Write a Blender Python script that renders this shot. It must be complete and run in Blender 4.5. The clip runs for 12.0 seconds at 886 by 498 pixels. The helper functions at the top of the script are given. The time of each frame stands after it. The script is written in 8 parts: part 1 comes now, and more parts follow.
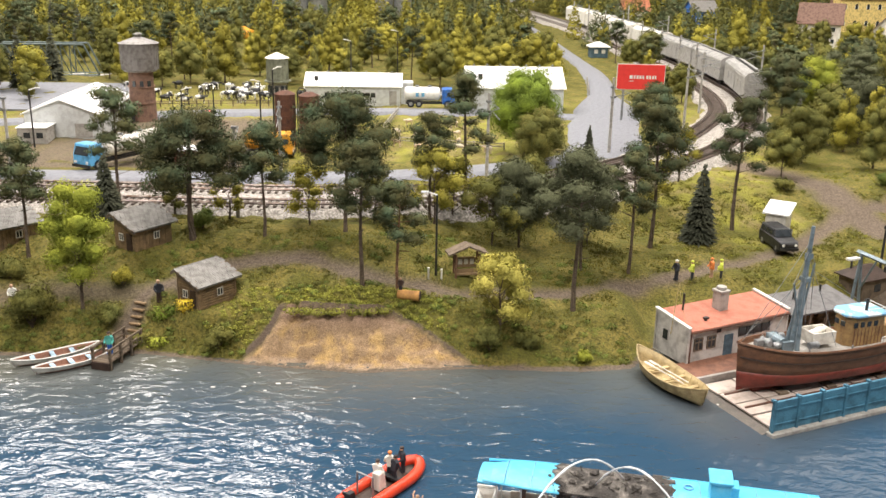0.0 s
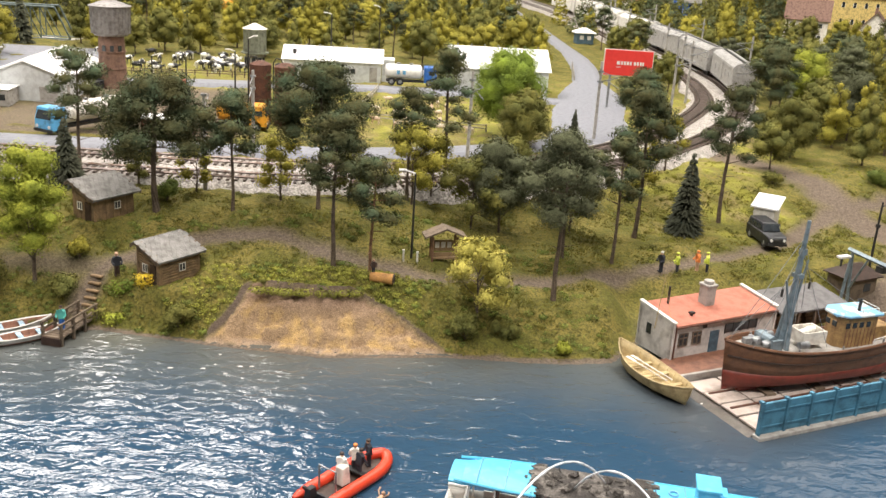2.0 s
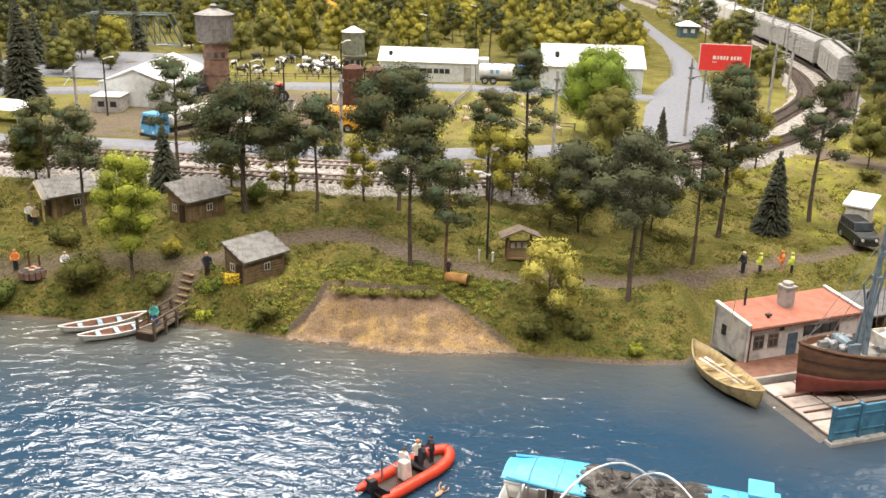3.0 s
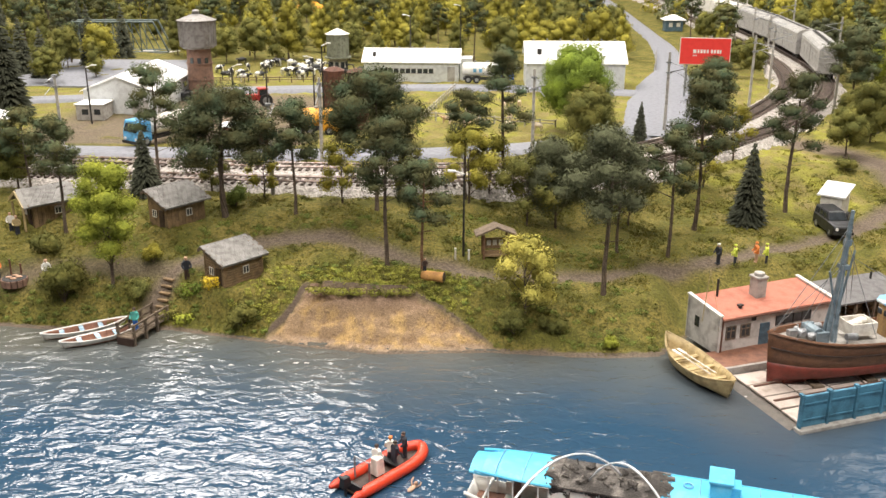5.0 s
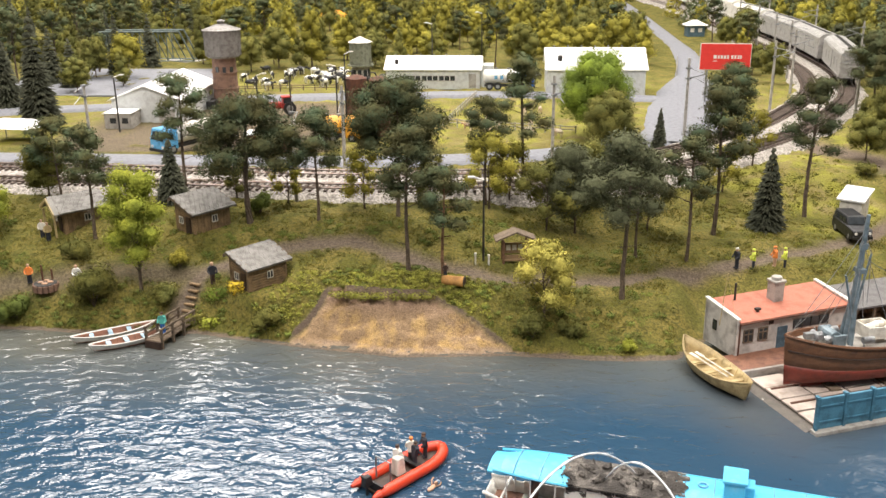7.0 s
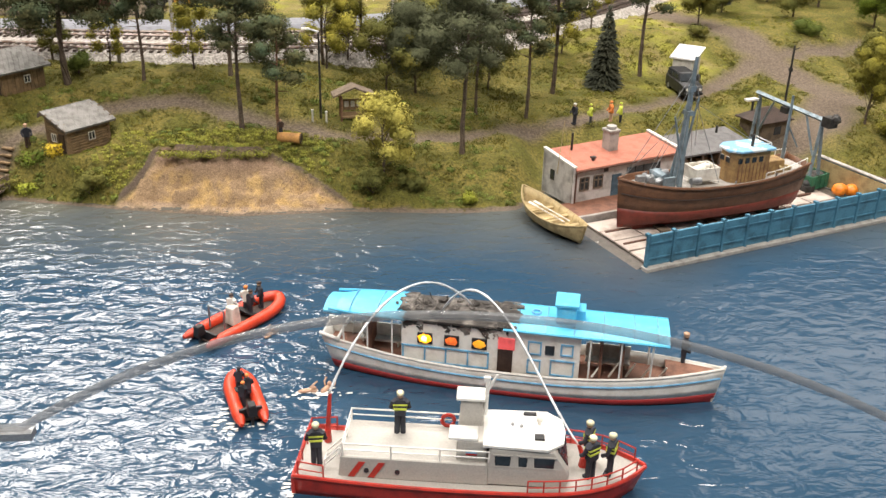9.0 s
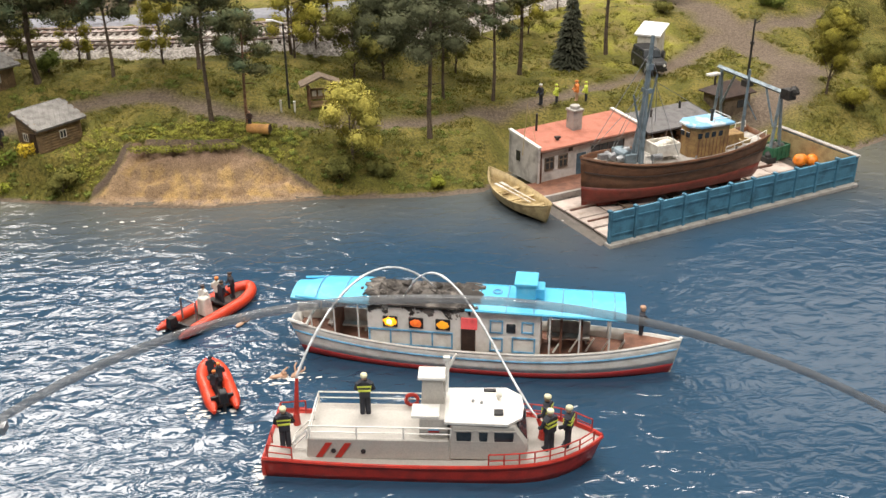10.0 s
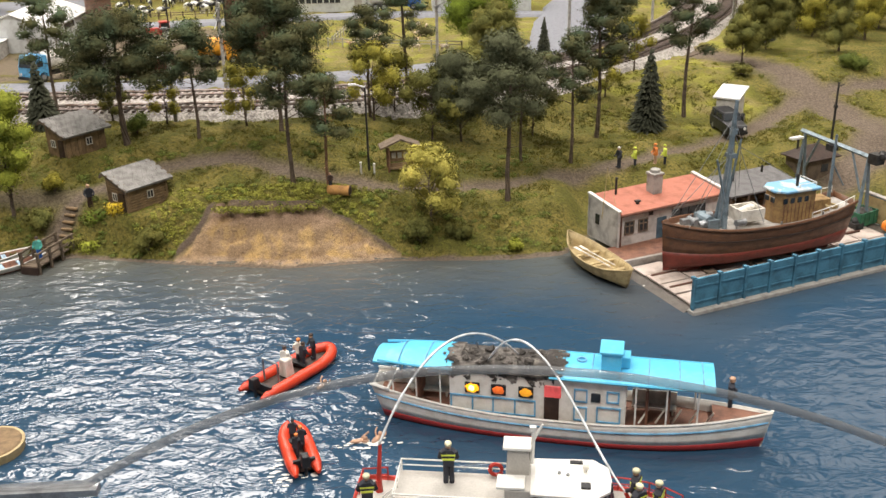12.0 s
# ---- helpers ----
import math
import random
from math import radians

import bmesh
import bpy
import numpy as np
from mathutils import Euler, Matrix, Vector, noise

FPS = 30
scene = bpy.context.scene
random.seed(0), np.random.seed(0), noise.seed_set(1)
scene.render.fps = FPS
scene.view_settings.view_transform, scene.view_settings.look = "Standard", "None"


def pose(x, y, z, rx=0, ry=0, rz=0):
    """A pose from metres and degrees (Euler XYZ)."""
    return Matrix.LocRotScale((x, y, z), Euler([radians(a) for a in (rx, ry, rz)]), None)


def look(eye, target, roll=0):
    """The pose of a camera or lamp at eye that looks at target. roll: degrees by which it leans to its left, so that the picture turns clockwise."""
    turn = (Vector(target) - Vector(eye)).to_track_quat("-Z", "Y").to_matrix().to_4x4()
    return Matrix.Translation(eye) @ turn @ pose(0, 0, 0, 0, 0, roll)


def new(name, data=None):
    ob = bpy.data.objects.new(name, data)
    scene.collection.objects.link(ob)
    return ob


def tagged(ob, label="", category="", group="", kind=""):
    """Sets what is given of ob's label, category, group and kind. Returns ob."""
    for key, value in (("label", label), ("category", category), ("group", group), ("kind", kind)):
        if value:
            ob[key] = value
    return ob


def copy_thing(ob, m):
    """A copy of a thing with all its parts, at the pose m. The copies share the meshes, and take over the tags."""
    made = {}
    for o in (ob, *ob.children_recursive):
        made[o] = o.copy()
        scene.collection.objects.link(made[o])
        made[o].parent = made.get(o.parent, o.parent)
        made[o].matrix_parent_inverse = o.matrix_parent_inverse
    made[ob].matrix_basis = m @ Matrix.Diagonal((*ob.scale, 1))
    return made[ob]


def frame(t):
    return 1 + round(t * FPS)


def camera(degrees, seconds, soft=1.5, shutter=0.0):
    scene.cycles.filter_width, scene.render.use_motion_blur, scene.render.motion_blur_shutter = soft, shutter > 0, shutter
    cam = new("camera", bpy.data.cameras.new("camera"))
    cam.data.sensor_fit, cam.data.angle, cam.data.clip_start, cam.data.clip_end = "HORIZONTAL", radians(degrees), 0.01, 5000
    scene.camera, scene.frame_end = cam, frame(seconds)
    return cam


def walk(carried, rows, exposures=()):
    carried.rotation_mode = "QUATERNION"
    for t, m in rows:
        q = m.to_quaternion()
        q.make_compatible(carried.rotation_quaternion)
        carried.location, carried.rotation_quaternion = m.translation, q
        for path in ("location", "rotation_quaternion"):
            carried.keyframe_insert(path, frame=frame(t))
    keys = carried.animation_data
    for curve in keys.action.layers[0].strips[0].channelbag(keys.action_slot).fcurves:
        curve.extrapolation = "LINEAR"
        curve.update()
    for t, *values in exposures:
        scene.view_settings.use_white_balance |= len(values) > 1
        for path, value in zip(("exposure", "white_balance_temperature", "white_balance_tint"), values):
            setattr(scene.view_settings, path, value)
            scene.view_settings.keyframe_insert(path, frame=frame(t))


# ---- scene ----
cam = camera(49.98, 12.0)
PATH = [
    (0, (0.01146, -0.00106, 0.30701), (0.12813, 1.90267, -0.29479), 1.114),
    (0.5, (0.00862, 0.00662, 0.30220), (0.17032, 1.91197, -0.28388), 2.138),
    (1, (0.00893, 0.02087, 0.30033), (0.20478, 1.92150, -0.29061), 2.369),
    (1.5, (0.00603, 0.03099, 0.29711), (0.20763, 1.92775, -0.30427), 2.685),
    (2, (0.01286, 0.03423, 0.29366), (0.18196, 1.92485, -0.33639), 3.700),
    (2.5, (0.03037, 0.02793, 0.30010), (-0.01135, 1.92047, -0.34530), 2.263),
    (4.5, (0.05241, 0.01652, 0.30586), (-0.01967, 1.90306, -0.35428), 0.471),
    (5, (0.06091, 0.01460, 0.30620), (-0.00502, 1.90421, -0.34573), 0.104),
    (5.5, (0.06693, 0.01378, 0.30634), (0.00209, 1.90536, -0.33999), -0.200),
    (6, (0.06391, 0.00758, 0.30905), (-0.00830, 1.89908, -0.33671), -0.025),
    (6.5, (0.06040, 0.00064, 0.30967), (-0.04474, 1.89272, -0.32986), 0.012),
    (6.7, (0.06049, 0.00084, 0.31038), (-0.06463, 1.89178, -0.32893), -0.251),
    (8.3, (0.09609, 0.01522, 0.29439), (0.19875, 1.89318, -0.38586), -2.095),
    (8.5, (0.09259, 0.01464, 0.29113), (0.24107, 1.87234, -0.43475), -1.321),
    (9, (0.07542, 0.00445, 0.27233), (0.26490, 1.81246, -0.56146), 1.453),
    (9.5, (0.08042, -0.00045, 0.27619), (0.28205, 1.77811, -0.61602), -0.136),
    (10, (0.08952, -0.00914, 0.28004), (0.29658, 1.77968, -0.59017), -0.459),
    (10.5, (0.09035, -0.01410, 0.28660), (0.24831, 1.81015, -0.51785), -1.310),
    (11, (0.08411, -0.01143, 0.28633), (0.19701, 1.82726, -0.49244), -1.696),
    (11.5, (0.08146, -0.00581, 0.28598), (0.17132, 1.83931, -0.48047), -1.829),
    (12, (0.07970, -0.00441, 0.28382), (0.15784, 1.84368, -0.47675), -1.382),
]
walk(cam, [(t, look(eye, target, roll)) for t, eye, target, roll in PATH],
     exposures=[(0, -.09, 6500, 12), (6.7, -.09, 6500, 12), (9, -.12, 6500, 12), (10.5, -.37, 6500, 12), (12, -.37, 6500, 12)])

# ---- room light and exposure ----
world = bpy.data.worlds.new("room_air")
scene.world = world
world.use_nodes = True
world.node_tree.nodes["Background"].inputs[0].default_value = (.95, .97, 1, 1)
world.node_tree.nodes["Background"].inputs[1].default_value = .30
scene.view_settings.exposure = 0.0


def area(name, at, target, w, h, watts, color):
    data = bpy.data.lights.new(name, "AREA")
    data.shape, data.size, data.size_y, data.energy, data.color = "RECTANGLE", w, h, watts, color
    ob = new(name, data)
    ob.matrix_world = look(at, target)
    return ob


# Unseen lamps: first inferred from water glints, others added fill, last lightens right-hand water.
for lx, ly, w, h, watts in ((-1.05, 3.5, 1.5, 1.3, 108), (-.9, -.7, 1.0, .6, 58), (.9, -.7, 1.0, .6, 58), (0, 1.1, .9, .5, 30), (-1.2, 1.4, .9, .5, 28), (1.3, 1.5, .9, .5, 42), (.5, 1.9, .8, .4, 30), (-1.5, 2.3, .9, .5, 30), (2.7, 3.9, 1.7, 1.4, 15)):
    area("unseen_hall_light", (lx, ly, 2.38), (lx, ly + .01, 0), w, h, watts, (1, .945, .865))


# ---- materials ----
def mat(name, color, rough=.6, metal=0.0, vary=.25, scale=180.0, bump=.25, second=None, amount=.5, fine=1400.0, pieces=0.0, emit=0.0, spec=.5, depth=.0006, crisp=0.0):
    """A painted or natural surface: a colour broken at two scales, a second colour in patches, fine relief."""
    m = bpy.data.materials.new(name)
    m.use_nodes = True
    nt = m.node_tree
    n, k = nt.nodes, nt.links
    bs = n["Principled BSDF"]
    geo = n.new("ShaderNodeNewGeometry")
    big = n.new("ShaderNodeTexNoise")
    big.inputs["Scale"].default_value, big.inputs["Detail"].default_value = scale, 5
    small = n.new("ShaderNodeTexNoise")
    small.inputs["Scale"].default_value, small.inputs["Detail"].default_value = fine, 3
    k.new(geo.outputs["Position"], big.inputs["Vector"])
    k.new(geo.outputs["Position"], small.inputs["Vector"])
    base = n.new("ShaderNodeMix")
    base.data_type = "RGBA"
    c2 = second or tuple(c * .55 for c in color)
    base.inputs["A"].default_value, base.inputs["B"].default_value = (*color, 1), (*c2, 1)
    ramp = n.new("ShaderNodeMapRange")
    ramp.inputs["From Min"].default_value, ramp.inputs["From Max"].default_value = .62 - amount * .35, .78 - amount * .2
    if crisp:
        ramp.inputs["From Min"].default_value, ramp.inputs["From Max"].default_value = crisp - .02, crisp + .02
    k.new(big.outputs["Fac"], ramp.inputs["Value"])
    k.new(ramp.outputs["Result"], base.inputs["Factor"])
    hsv = n.new("ShaderNodeHueSaturation")
    k.new(base.outputs["Result"], hsv.inputs["Color"])
    val = n.new("ShaderNodeMapRange")
    val.inputs["From Min"].default_value, val.inputs["From Max"].default_value = .3, .7
    val.inputs["To Min"].default_value, val.inputs["To Max"].default_value = 1 - vary, 1 + vary
    k.new(small.outputs["Fac"], val.inputs["Value"])
    if pieces:
        info = n.new("ShaderNodeObjectInfo")
        shift = n.new("ShaderNodeMapRange")
        shift.inputs["To Min"].default_value, shift.inputs["To Max"].default_value = 1 - pieces, 1 + pieces
        k.new(info.outputs["Random"], shift.inputs["Value"])
        mul = n.new("ShaderNodeMath")
        mul.operation = "MULTIPLY"
        k.new(val.outputs["Result"], mul.inputs[0])
        k.new(shift.outputs["Result"], mul.inputs[1])
        k.new(mul.outputs[0], hsv.inputs["Value"])
    else:
        k.new(val.outputs["Result"], hsv.inputs["Value"])
    k.new(hsv.outputs["Color"], bs.inputs["Base Color"])
    rr = n.new("ShaderNodeMapRange")
    rr.inputs["To Min"].default_value, rr.inputs["To Max"].default_value = max(.03, rough - .12), min(1, rough + .12)
    k.new(big.outputs["Fac"], rr.inputs["Value"])
    k.new(rr.outputs["Result"], bs.inputs["Roughness"])
    bs.inputs["Metallic"].default_value = metal
    bs.inputs["Specular IOR Level"].default_value = spec
    if bump:
        bp = n.new("ShaderNodeBump")
        bp.inputs["Strength"].default_value, bp.inputs["Distance"].default_value = bump, depth
        k.new(small.outputs["Fac"], bp.inputs["Height"])
        k.new(bp.outputs["Normal"], bs.inputs["Normal"])
    if emit:
        bs.inputs["Emission Color"].default_value = (*color, 1)
        bs.inputs["Emission Strength"].default_value = emit
    return m


def leaf_mat(name, color, second, vary=.45):
    m = mat(name, color, .9, 0, vary, 60, 0, second, .9, 700, .22, spec=.08)
    return m


M = {
    "pine": leaf_mat("pine_foam", (.080, .118, .068), (.098, .094, .040)),
    "olive": leaf_mat("olive_foam", (.195, .180, .046), (.110, .114, .034)),
    "yellowgreen": leaf_mat("yellow_green_foam", (.355, .310, .048), (.215, .200, .040)),
    "bright": leaf_mat("bright_green_foam", (.205, .270, .034), (.105, .145, .026)),
    "lime": leaf_mat("lime_foam", (.335, .350, .048), (.200, .230, .036)),
    "yellow": leaf_mat("yellow_foam", (.500, .435, .100), (.330, .300, .070)),
    "spruce": leaf_mat("spruce_bristle", (.080, .082, .054), (.046, .050, .034)),
    "grey_green": leaf_mat("grey_green_foam", (.135, .142, .078), (.082, .090, .050)),
    "tuft": leaf_mat("grass_fibre", (.250, .215, .055), (.160, .155, .040)),
    "sodgrass": leaf_mat("sod_grass", (.330, .320, .060), (.220, .225, .045)),
    "herb": leaf_mat("herb_flock", (.165, .200, .042), (.100, .130, .034)),
    "bark": mat("bark", (.125, .092, .066), .9, vary=.5, bump=.5),
    "pinebark": mat("pine_bark", (.210, .115, .065), .9, vary=.5, bump=.5),
    "logorange": mat("fresh_log", (.50, .26, .075), .75, second=(.34, .17, .06), vary=.2, bump=.3),
    "paleblue": mat("pale_blue_seat", (.42, .60, .74), .6),
    "white": mat("white_paint", (.80, .79, .75), .45, second=(.66, .65, .61), vary=.05, bump=.05),
    "hullwhite": mat("riverboat_white", (.78, .76, .71), .45, second=(.64, .61, .55), vary=.06, bump=.08),
    "wet": mat("wet_concrete", (.115, .100, .085), .35, second=(.075, .066, .058), vary=.2, bump=.2),
    "cream": mat("cream_paint", (.74, .71, .64), .5, second=(.52, .48, .42), vary=.08, bump=.08),
    "grey_deck": mat("grey_deck_paint", (.43, .41, .375), .6, second=(.40, .38, .35), vary=.1, bump=.12),
    "red": mat("red_paint", (.48, .035, .022), .4, second=(.32, .028, .020), vary=.12, bump=.08),
    "bootred": mat("boot_top_red", (.30, .024, .024), .5, second=(.22, .020, .020), vary=.12, bump=.1),
    "flakyblue": mat("flaking_pale_blue", (.20, .42, .62), .55, second=(.56, .62, .64), vary=.12, bump=.2, scale=110, crisp=.56),
    "oxide": mat("red_oxide_paint", (.185, .032, .020), .5, second=(.120, .026, .017), vary=.2, bump=.15),
    "orange": mat("orange_rubber", (.66, .054, .018), .42, second=(.54, .044, .015), vary=.08, bump=.06),
    "buoy": mat("orange_plastic", (.90, .26, .02), .4, vary=.1),
    "black": mat("black_rubber", (.018, .018, .020), .55, vary=.3),
    "skyblue": mat("sky_blue_paint", (.095, .50, .76), .42, second=(.16, .56, .78), vary=.06, bump=.08, amount=.3),
    "trimblue": mat("mid_blue_paint", (.16, .42, .66), .5, vary=.1, bump=.08),
    "dockblue": mat("weathered_blue_steel", (.075, .225, .33), .6, second=(.045, .13, .19), vary=.18, bump=.2, scale=120),
    "wood_hull": mat("brown_plank_hull", (.155, .070, .034), .5, second=(.100, .046, .025), vary=.25, bump=.2),
    "rubrail": mat("dark_rub_rail", (.050, .028, .020), .6),
    "deckwood": mat("deck_planks", (.23, .105, .065), .7, second=(.14, .065, .045), vary=.25, bump=.25),
    "wheelhouse": mat("varnished_ochre_wood", (.34, .215, .085), .55, second=(.20, .115, .050), vary=.25, bump=.2),
    "yellowwood": mat("straw_yellow_wood", (.46, .355, .18), .6, second=(.31, .23, .11), vary=.15, bump=.2),
    "char": mat("charred_metal", (.060, .053, .048), .9, second=(.26, .235, .21), vary=.5, bump=.8, scale=140, depth=.002),
    "mastgrey": mat("blue_grey_steel", (.22, .28, .32), .5, .3, second=(.13, .17, .19), vary=.15),
    "steel": mat("grey_steel", (.34, .35, .36), .42, .6, vary=.15),
    "iron": mat("dark_iron", (.050, .048, .046), .6, .4, vary=.25),
    "concrete": mat("concrete", (.42, .40, .37), .85, second=(.28, .265, .24), vary=.15, bump=.4),
    "slab": mat("pale_slab", (.52, .44, .39), .8, second=(.33, .27, .23), vary=.12, bump=.25, scale=90, pieces=.08),
    "plaster": mat("dirty_plaster", (.62, .60, .57), .8, second=(.34, .32, .30), vary=.12, bump=.35, scale=110, amount=.4),
    "redroof": mat("faded_red_roof", (.45, .165, .110), .75, second=(.34, .120, .080), vary=.12, bump=.3, scale=120),
    "greyroof": mat("grey_felt_roof", (.245, .235, .22), .8, second=(.165, .155, .145), vary=.18, bump=.4, pieces=.12),
    "feltroof": mat("dark_felt_roof", (.155, .150, .150), .85, second=(.105, .100, .100), vary=.2, bump=.4),
    "logwood": mat("brown_logs", (.25, .165, .085), .8, second=(.145, .098, .055), vary=.3, bump=.5, pieces=.1),
    "plankwood": mat("grey_brown_planks", (.175, .130, .090), .85, second=(.095, .072, .052), vary=.3, bump=.5, pieces=.12),
    "door_blue": mat("dull_blue_door", (.085, .15, .20), .6),
    "glass": mat("dark_window", (.035, .042, .048), .12, vary=.1, bump=0),
    "rust": mat("rusty_steel", (.120, .050, .030), .8, second=(.070, .034, .024), vary=.35, bump=.4),
    "brick": mat("weathered_brick", (.23, .135, .095), .85, second=(.14, .085, .065), vary=.3, bump=.4),
    "tankgrey": mat("grey_tank_cladding", (.25, .235, .225), .6, .2, second=(.15, .135, .125), vary=.15, bump=.2),
    "tankgreen": mat("grey_green_tank", (.20, .21, .155), .7, vary=.2),
    "whitewall": mat("white_farm_wall", (.64, .66, .66), .7, second=(.52, .53, .53), vary=.06, bump=.15),
    "whiteroof": mat("white_sheet_roof", (.86, .86, .85), .5, second=(.78, .78, .77), vary=.04, bump=.08),
    "wagon": mat("grey_wagon_paint", (.40, .39, .375), .55, second=(.29, .28, .265), vary=.1, bump=.12),
    "wagon_white": mat("white_wagon_paint", (.76, .74, .68), .5, second=(.62, .60, .55), vary=.07, bump=.1),
    "asphalt": mat("grey_asphalt", (.205, .21, .235), .85, second=(.165, .17, .19), vary=.08, bump=.25),
    "ballast": mat("ballast", (.37, .34, .305), .9, second=(.20, .18, .16), vary=.55, bump=.9, fine=520, depth=.0015),
    "rail": mat("worn_rail", (.25, .21, .19), .35, .8, second=(.16, .10, .07)),
    "sleeper": mat("sleeper_wood", (.130, .100, .082), .85, vary=.3, bump=.3),
    "billred": mat("red_poster", (.80, .050, .040), .5, vary=.03, bump=0, second=(.74, .04, .035)),
    "carblack": mat("black_car_paint", (.018, .019, .021), .42, vary=.1, bump=0),
    "blue": mat("strong_blue_paint", (.035, .16, .55), .4, vary=.08, bump=0),
    "cabblue": mat("light_blue_cab", (.12, .42, .72), .4, vary=.08, bump=0),
    "truckyellow": mat("amber_yellow_paint", (.80, .37, .03), .45, vary=.1, bump=.05),
    "tractor": mat("tractor_red", (.46, .04, .03), .45, vary=.1, bump=.05),
    "yellowwall": mat("yellow_stucco", (.76, .58, .22), .75, vary=.08, bump=.1),
    "tile": mat("brown_tile_roof", (.20, .115, .085), .8, vary=.2, bump=.3),
    "orangeroof": mat("orange_tile_roof", (.52, .19, .10), .8, vary=.2, bump=.3),
    "steelbridge": mat("grey_green_steel", (.13, .165, .160), .6, .3, vary=.15),
    "skin": mat("painted_skin", (.58, .36, .24), .7, vary=.05, bump=0),
    "navy": mat("navy_cloth", (.030, .033, .045), .8, vary=.15, bump=0),
    "hivis": mat("yellow_vest", (.70, .78, .10), .7, vary=.08, bump=0),
    "orangevest": mat("orange_vest", (.85, .26, .06), .7, vary=.08, bump=0),
    "helmet": mat("cream_helmet", (.82, .78, .52), .45, vary=.05, bump=0),
    "teal": mat("teal_shirt", (.10, .46, .40), .75, vary=.08, bump=0),
    "jet": mat("clear_white_plastic", (.80, .83, .86), .25, vary=.12, bump=.3, fine=500),
    "lampcore": mat("lamp_core_glow", (1.0, .72, .16), .4, bump=0, emit=6.0),
    "lampyellow": mat("amber_lamp_glow", (1.0, .42, .012), .4, bump=0, emit=1.7),
    "lampdim": mat("deep_amber_glow", (.85, .36, .02), .4, bump=0, emit=.7, second=(.3, .1, .01), fine=500, vary=.5),
    "lampember": mat("ember_glow", (.75, .14, .02), .4, bump=0, emit=.9, second=(.2, .03, .01), fine=500, vary=.6),
    "lampred": mat("red_lamp_glow", (.85, .12, .12), .4, bump=0, emit=.35),
    "roomwall": mat("bounce_room_wall", (.42, .42, .43), .8, scale=2, fine=40),
    "ceilpaint": mat("ceiling_paint", (.78, .78, .79), .8, scale=2, fine=40),
    "flowers": mat("yellow_blooms", (.82, .60, .04), .8, vary=.25),
    "ground_board": mat("layout_fascia", (.12, .10, .09), .6, scale=6, fine=80),
}

MM = .001


# ---- mesh helpers (shapes in millimetres, places in metres) ----
def box(bm, c, s, rz=0.0, taper=1.0):
    """A box with its centre c and size s; taper shrinks its top."""
    vs = []
    ca, sa = math.cos(radians(rz)), math.sin(radians(rz))
    for z in (-1, 1):
        k = taper if z > 0 else 1
        for x, y in ((-1, -1), (1, -1), (1, 1), (-1, 1)):
            px, py = x * s[0] / 2 * k, y * s[1] / 2 * k
            vs.append(bm.verts.new((c[0] + px * ca - py * sa, c[1] + px * sa + py * ca, c[2] + z * s[2] / 2)))
    for f in ((3, 2, 1, 0), (4, 5, 6, 7), (0, 1, 5, 4), (1, 2, 6, 5), (2, 3, 7, 6), (3, 0, 4, 7)):
        bm.faces.new([vs[i] for i in f])
    return vs


def tube(bm, p0, p1, r0, r1=None, seg=8, caps=True):
    r1 = r0 if r1 is None else r1
    p0, p1 = Vector(p0), Vector(p1)
    d = (p1 - p0).normalized()
    a = d.orthogonal().normalized()
    b = d.cross(a)
    rings = []
    for p, r in ((p0, r0), (p1, r1)):
        rings.append([bm.verts.new(p + (a * math.cos(2 * math.pi * i / seg) + b * math.sin(2 * math.pi * i / seg)) * r) for i in range(seg)])
    for i in range(seg):
        j = (i + 1) % seg
        bm.faces.new((rings[0][i], rings[0][j], rings[1][j], rings[1][i]))
    if caps:
        bm.faces.new(rings[0][::-1])
        bm.faces.new(rings[1])


def pipe(bm, pts, r, seg=6, flat=1.0, closed=False):
    """A tube along points; r may be a list."""
    pts = [Vector(p) for p in pts]
    rings = []
    count = len(pts)
    for i, p in enumerate(pts):
        if closed:
            d = (pts[(i + 1) % count] - pts[i - 1]).normalized()
        else:
            d = (pts[min(i + 1, count - 1)] - pts[max(i - 1, 0)]).normalized()
        side = d.cross(Vector((0, 0, 1)))
        side = side.normalized() if side.length > 1e-4 else Vector((1, 0, 0))
        up = side.cross(d).normalized()
        rr = r[i] if isinstance(r, (list, tuple)) else r
        rings.append([bm.verts.new(p + (side * math.cos(2 * math.pi * j / seg) + up * math.sin(2 * math.pi * j / seg) * flat) * rr) for j in range(seg)])
    for i in range(count if closed else count - 1):
        a, b = rings[i], rings[(i + 1) % count]
        for j in range(seg):
            bm.faces.new((a[j], a[(j + 1) % seg], b[(j + 1) % seg], b[j]))
    if not closed:
        bm.faces.new(rings[0][::-1])
        bm.faces.new(rings[-1])


def loft(bm, rings, caps=True, closed=True):
    """Skin through rings of equally many points."""
    rs = [[bm.verts.new(p) for p in ring] for ring in rings]
    n = len(rs[0])
    for a, b in zip(rs, rs[1:]):
        for j in range(n if closed else n - 1):
            k = (j + 1) % n
            bm.faces.new((a[j], a[k], b[k], b[j]))
    if caps:
        bm.faces.new(rs[0][::-1])
        bm.faces.new(rs[-1])


def blob(bm, c, r, seed=0, rough=.15, sub=2):
    vs = bmesh.ops.create_icosphere(bm, subdivisions=sub, radius=1)["verts"]
    r = (r, r, r) if not isinstance(r, (tuple, list)) else r
    for v in vs:
        k = 1 + rough * noise.noise(v.co * 2.1 + Vector((seed, seed * .7, 0)))
        v.co = Vector((c[0] + v.co.x * r[0] * k, c[1] + v.co.y * r[1] * k, c[2] + v.co.z * r[2] * k))


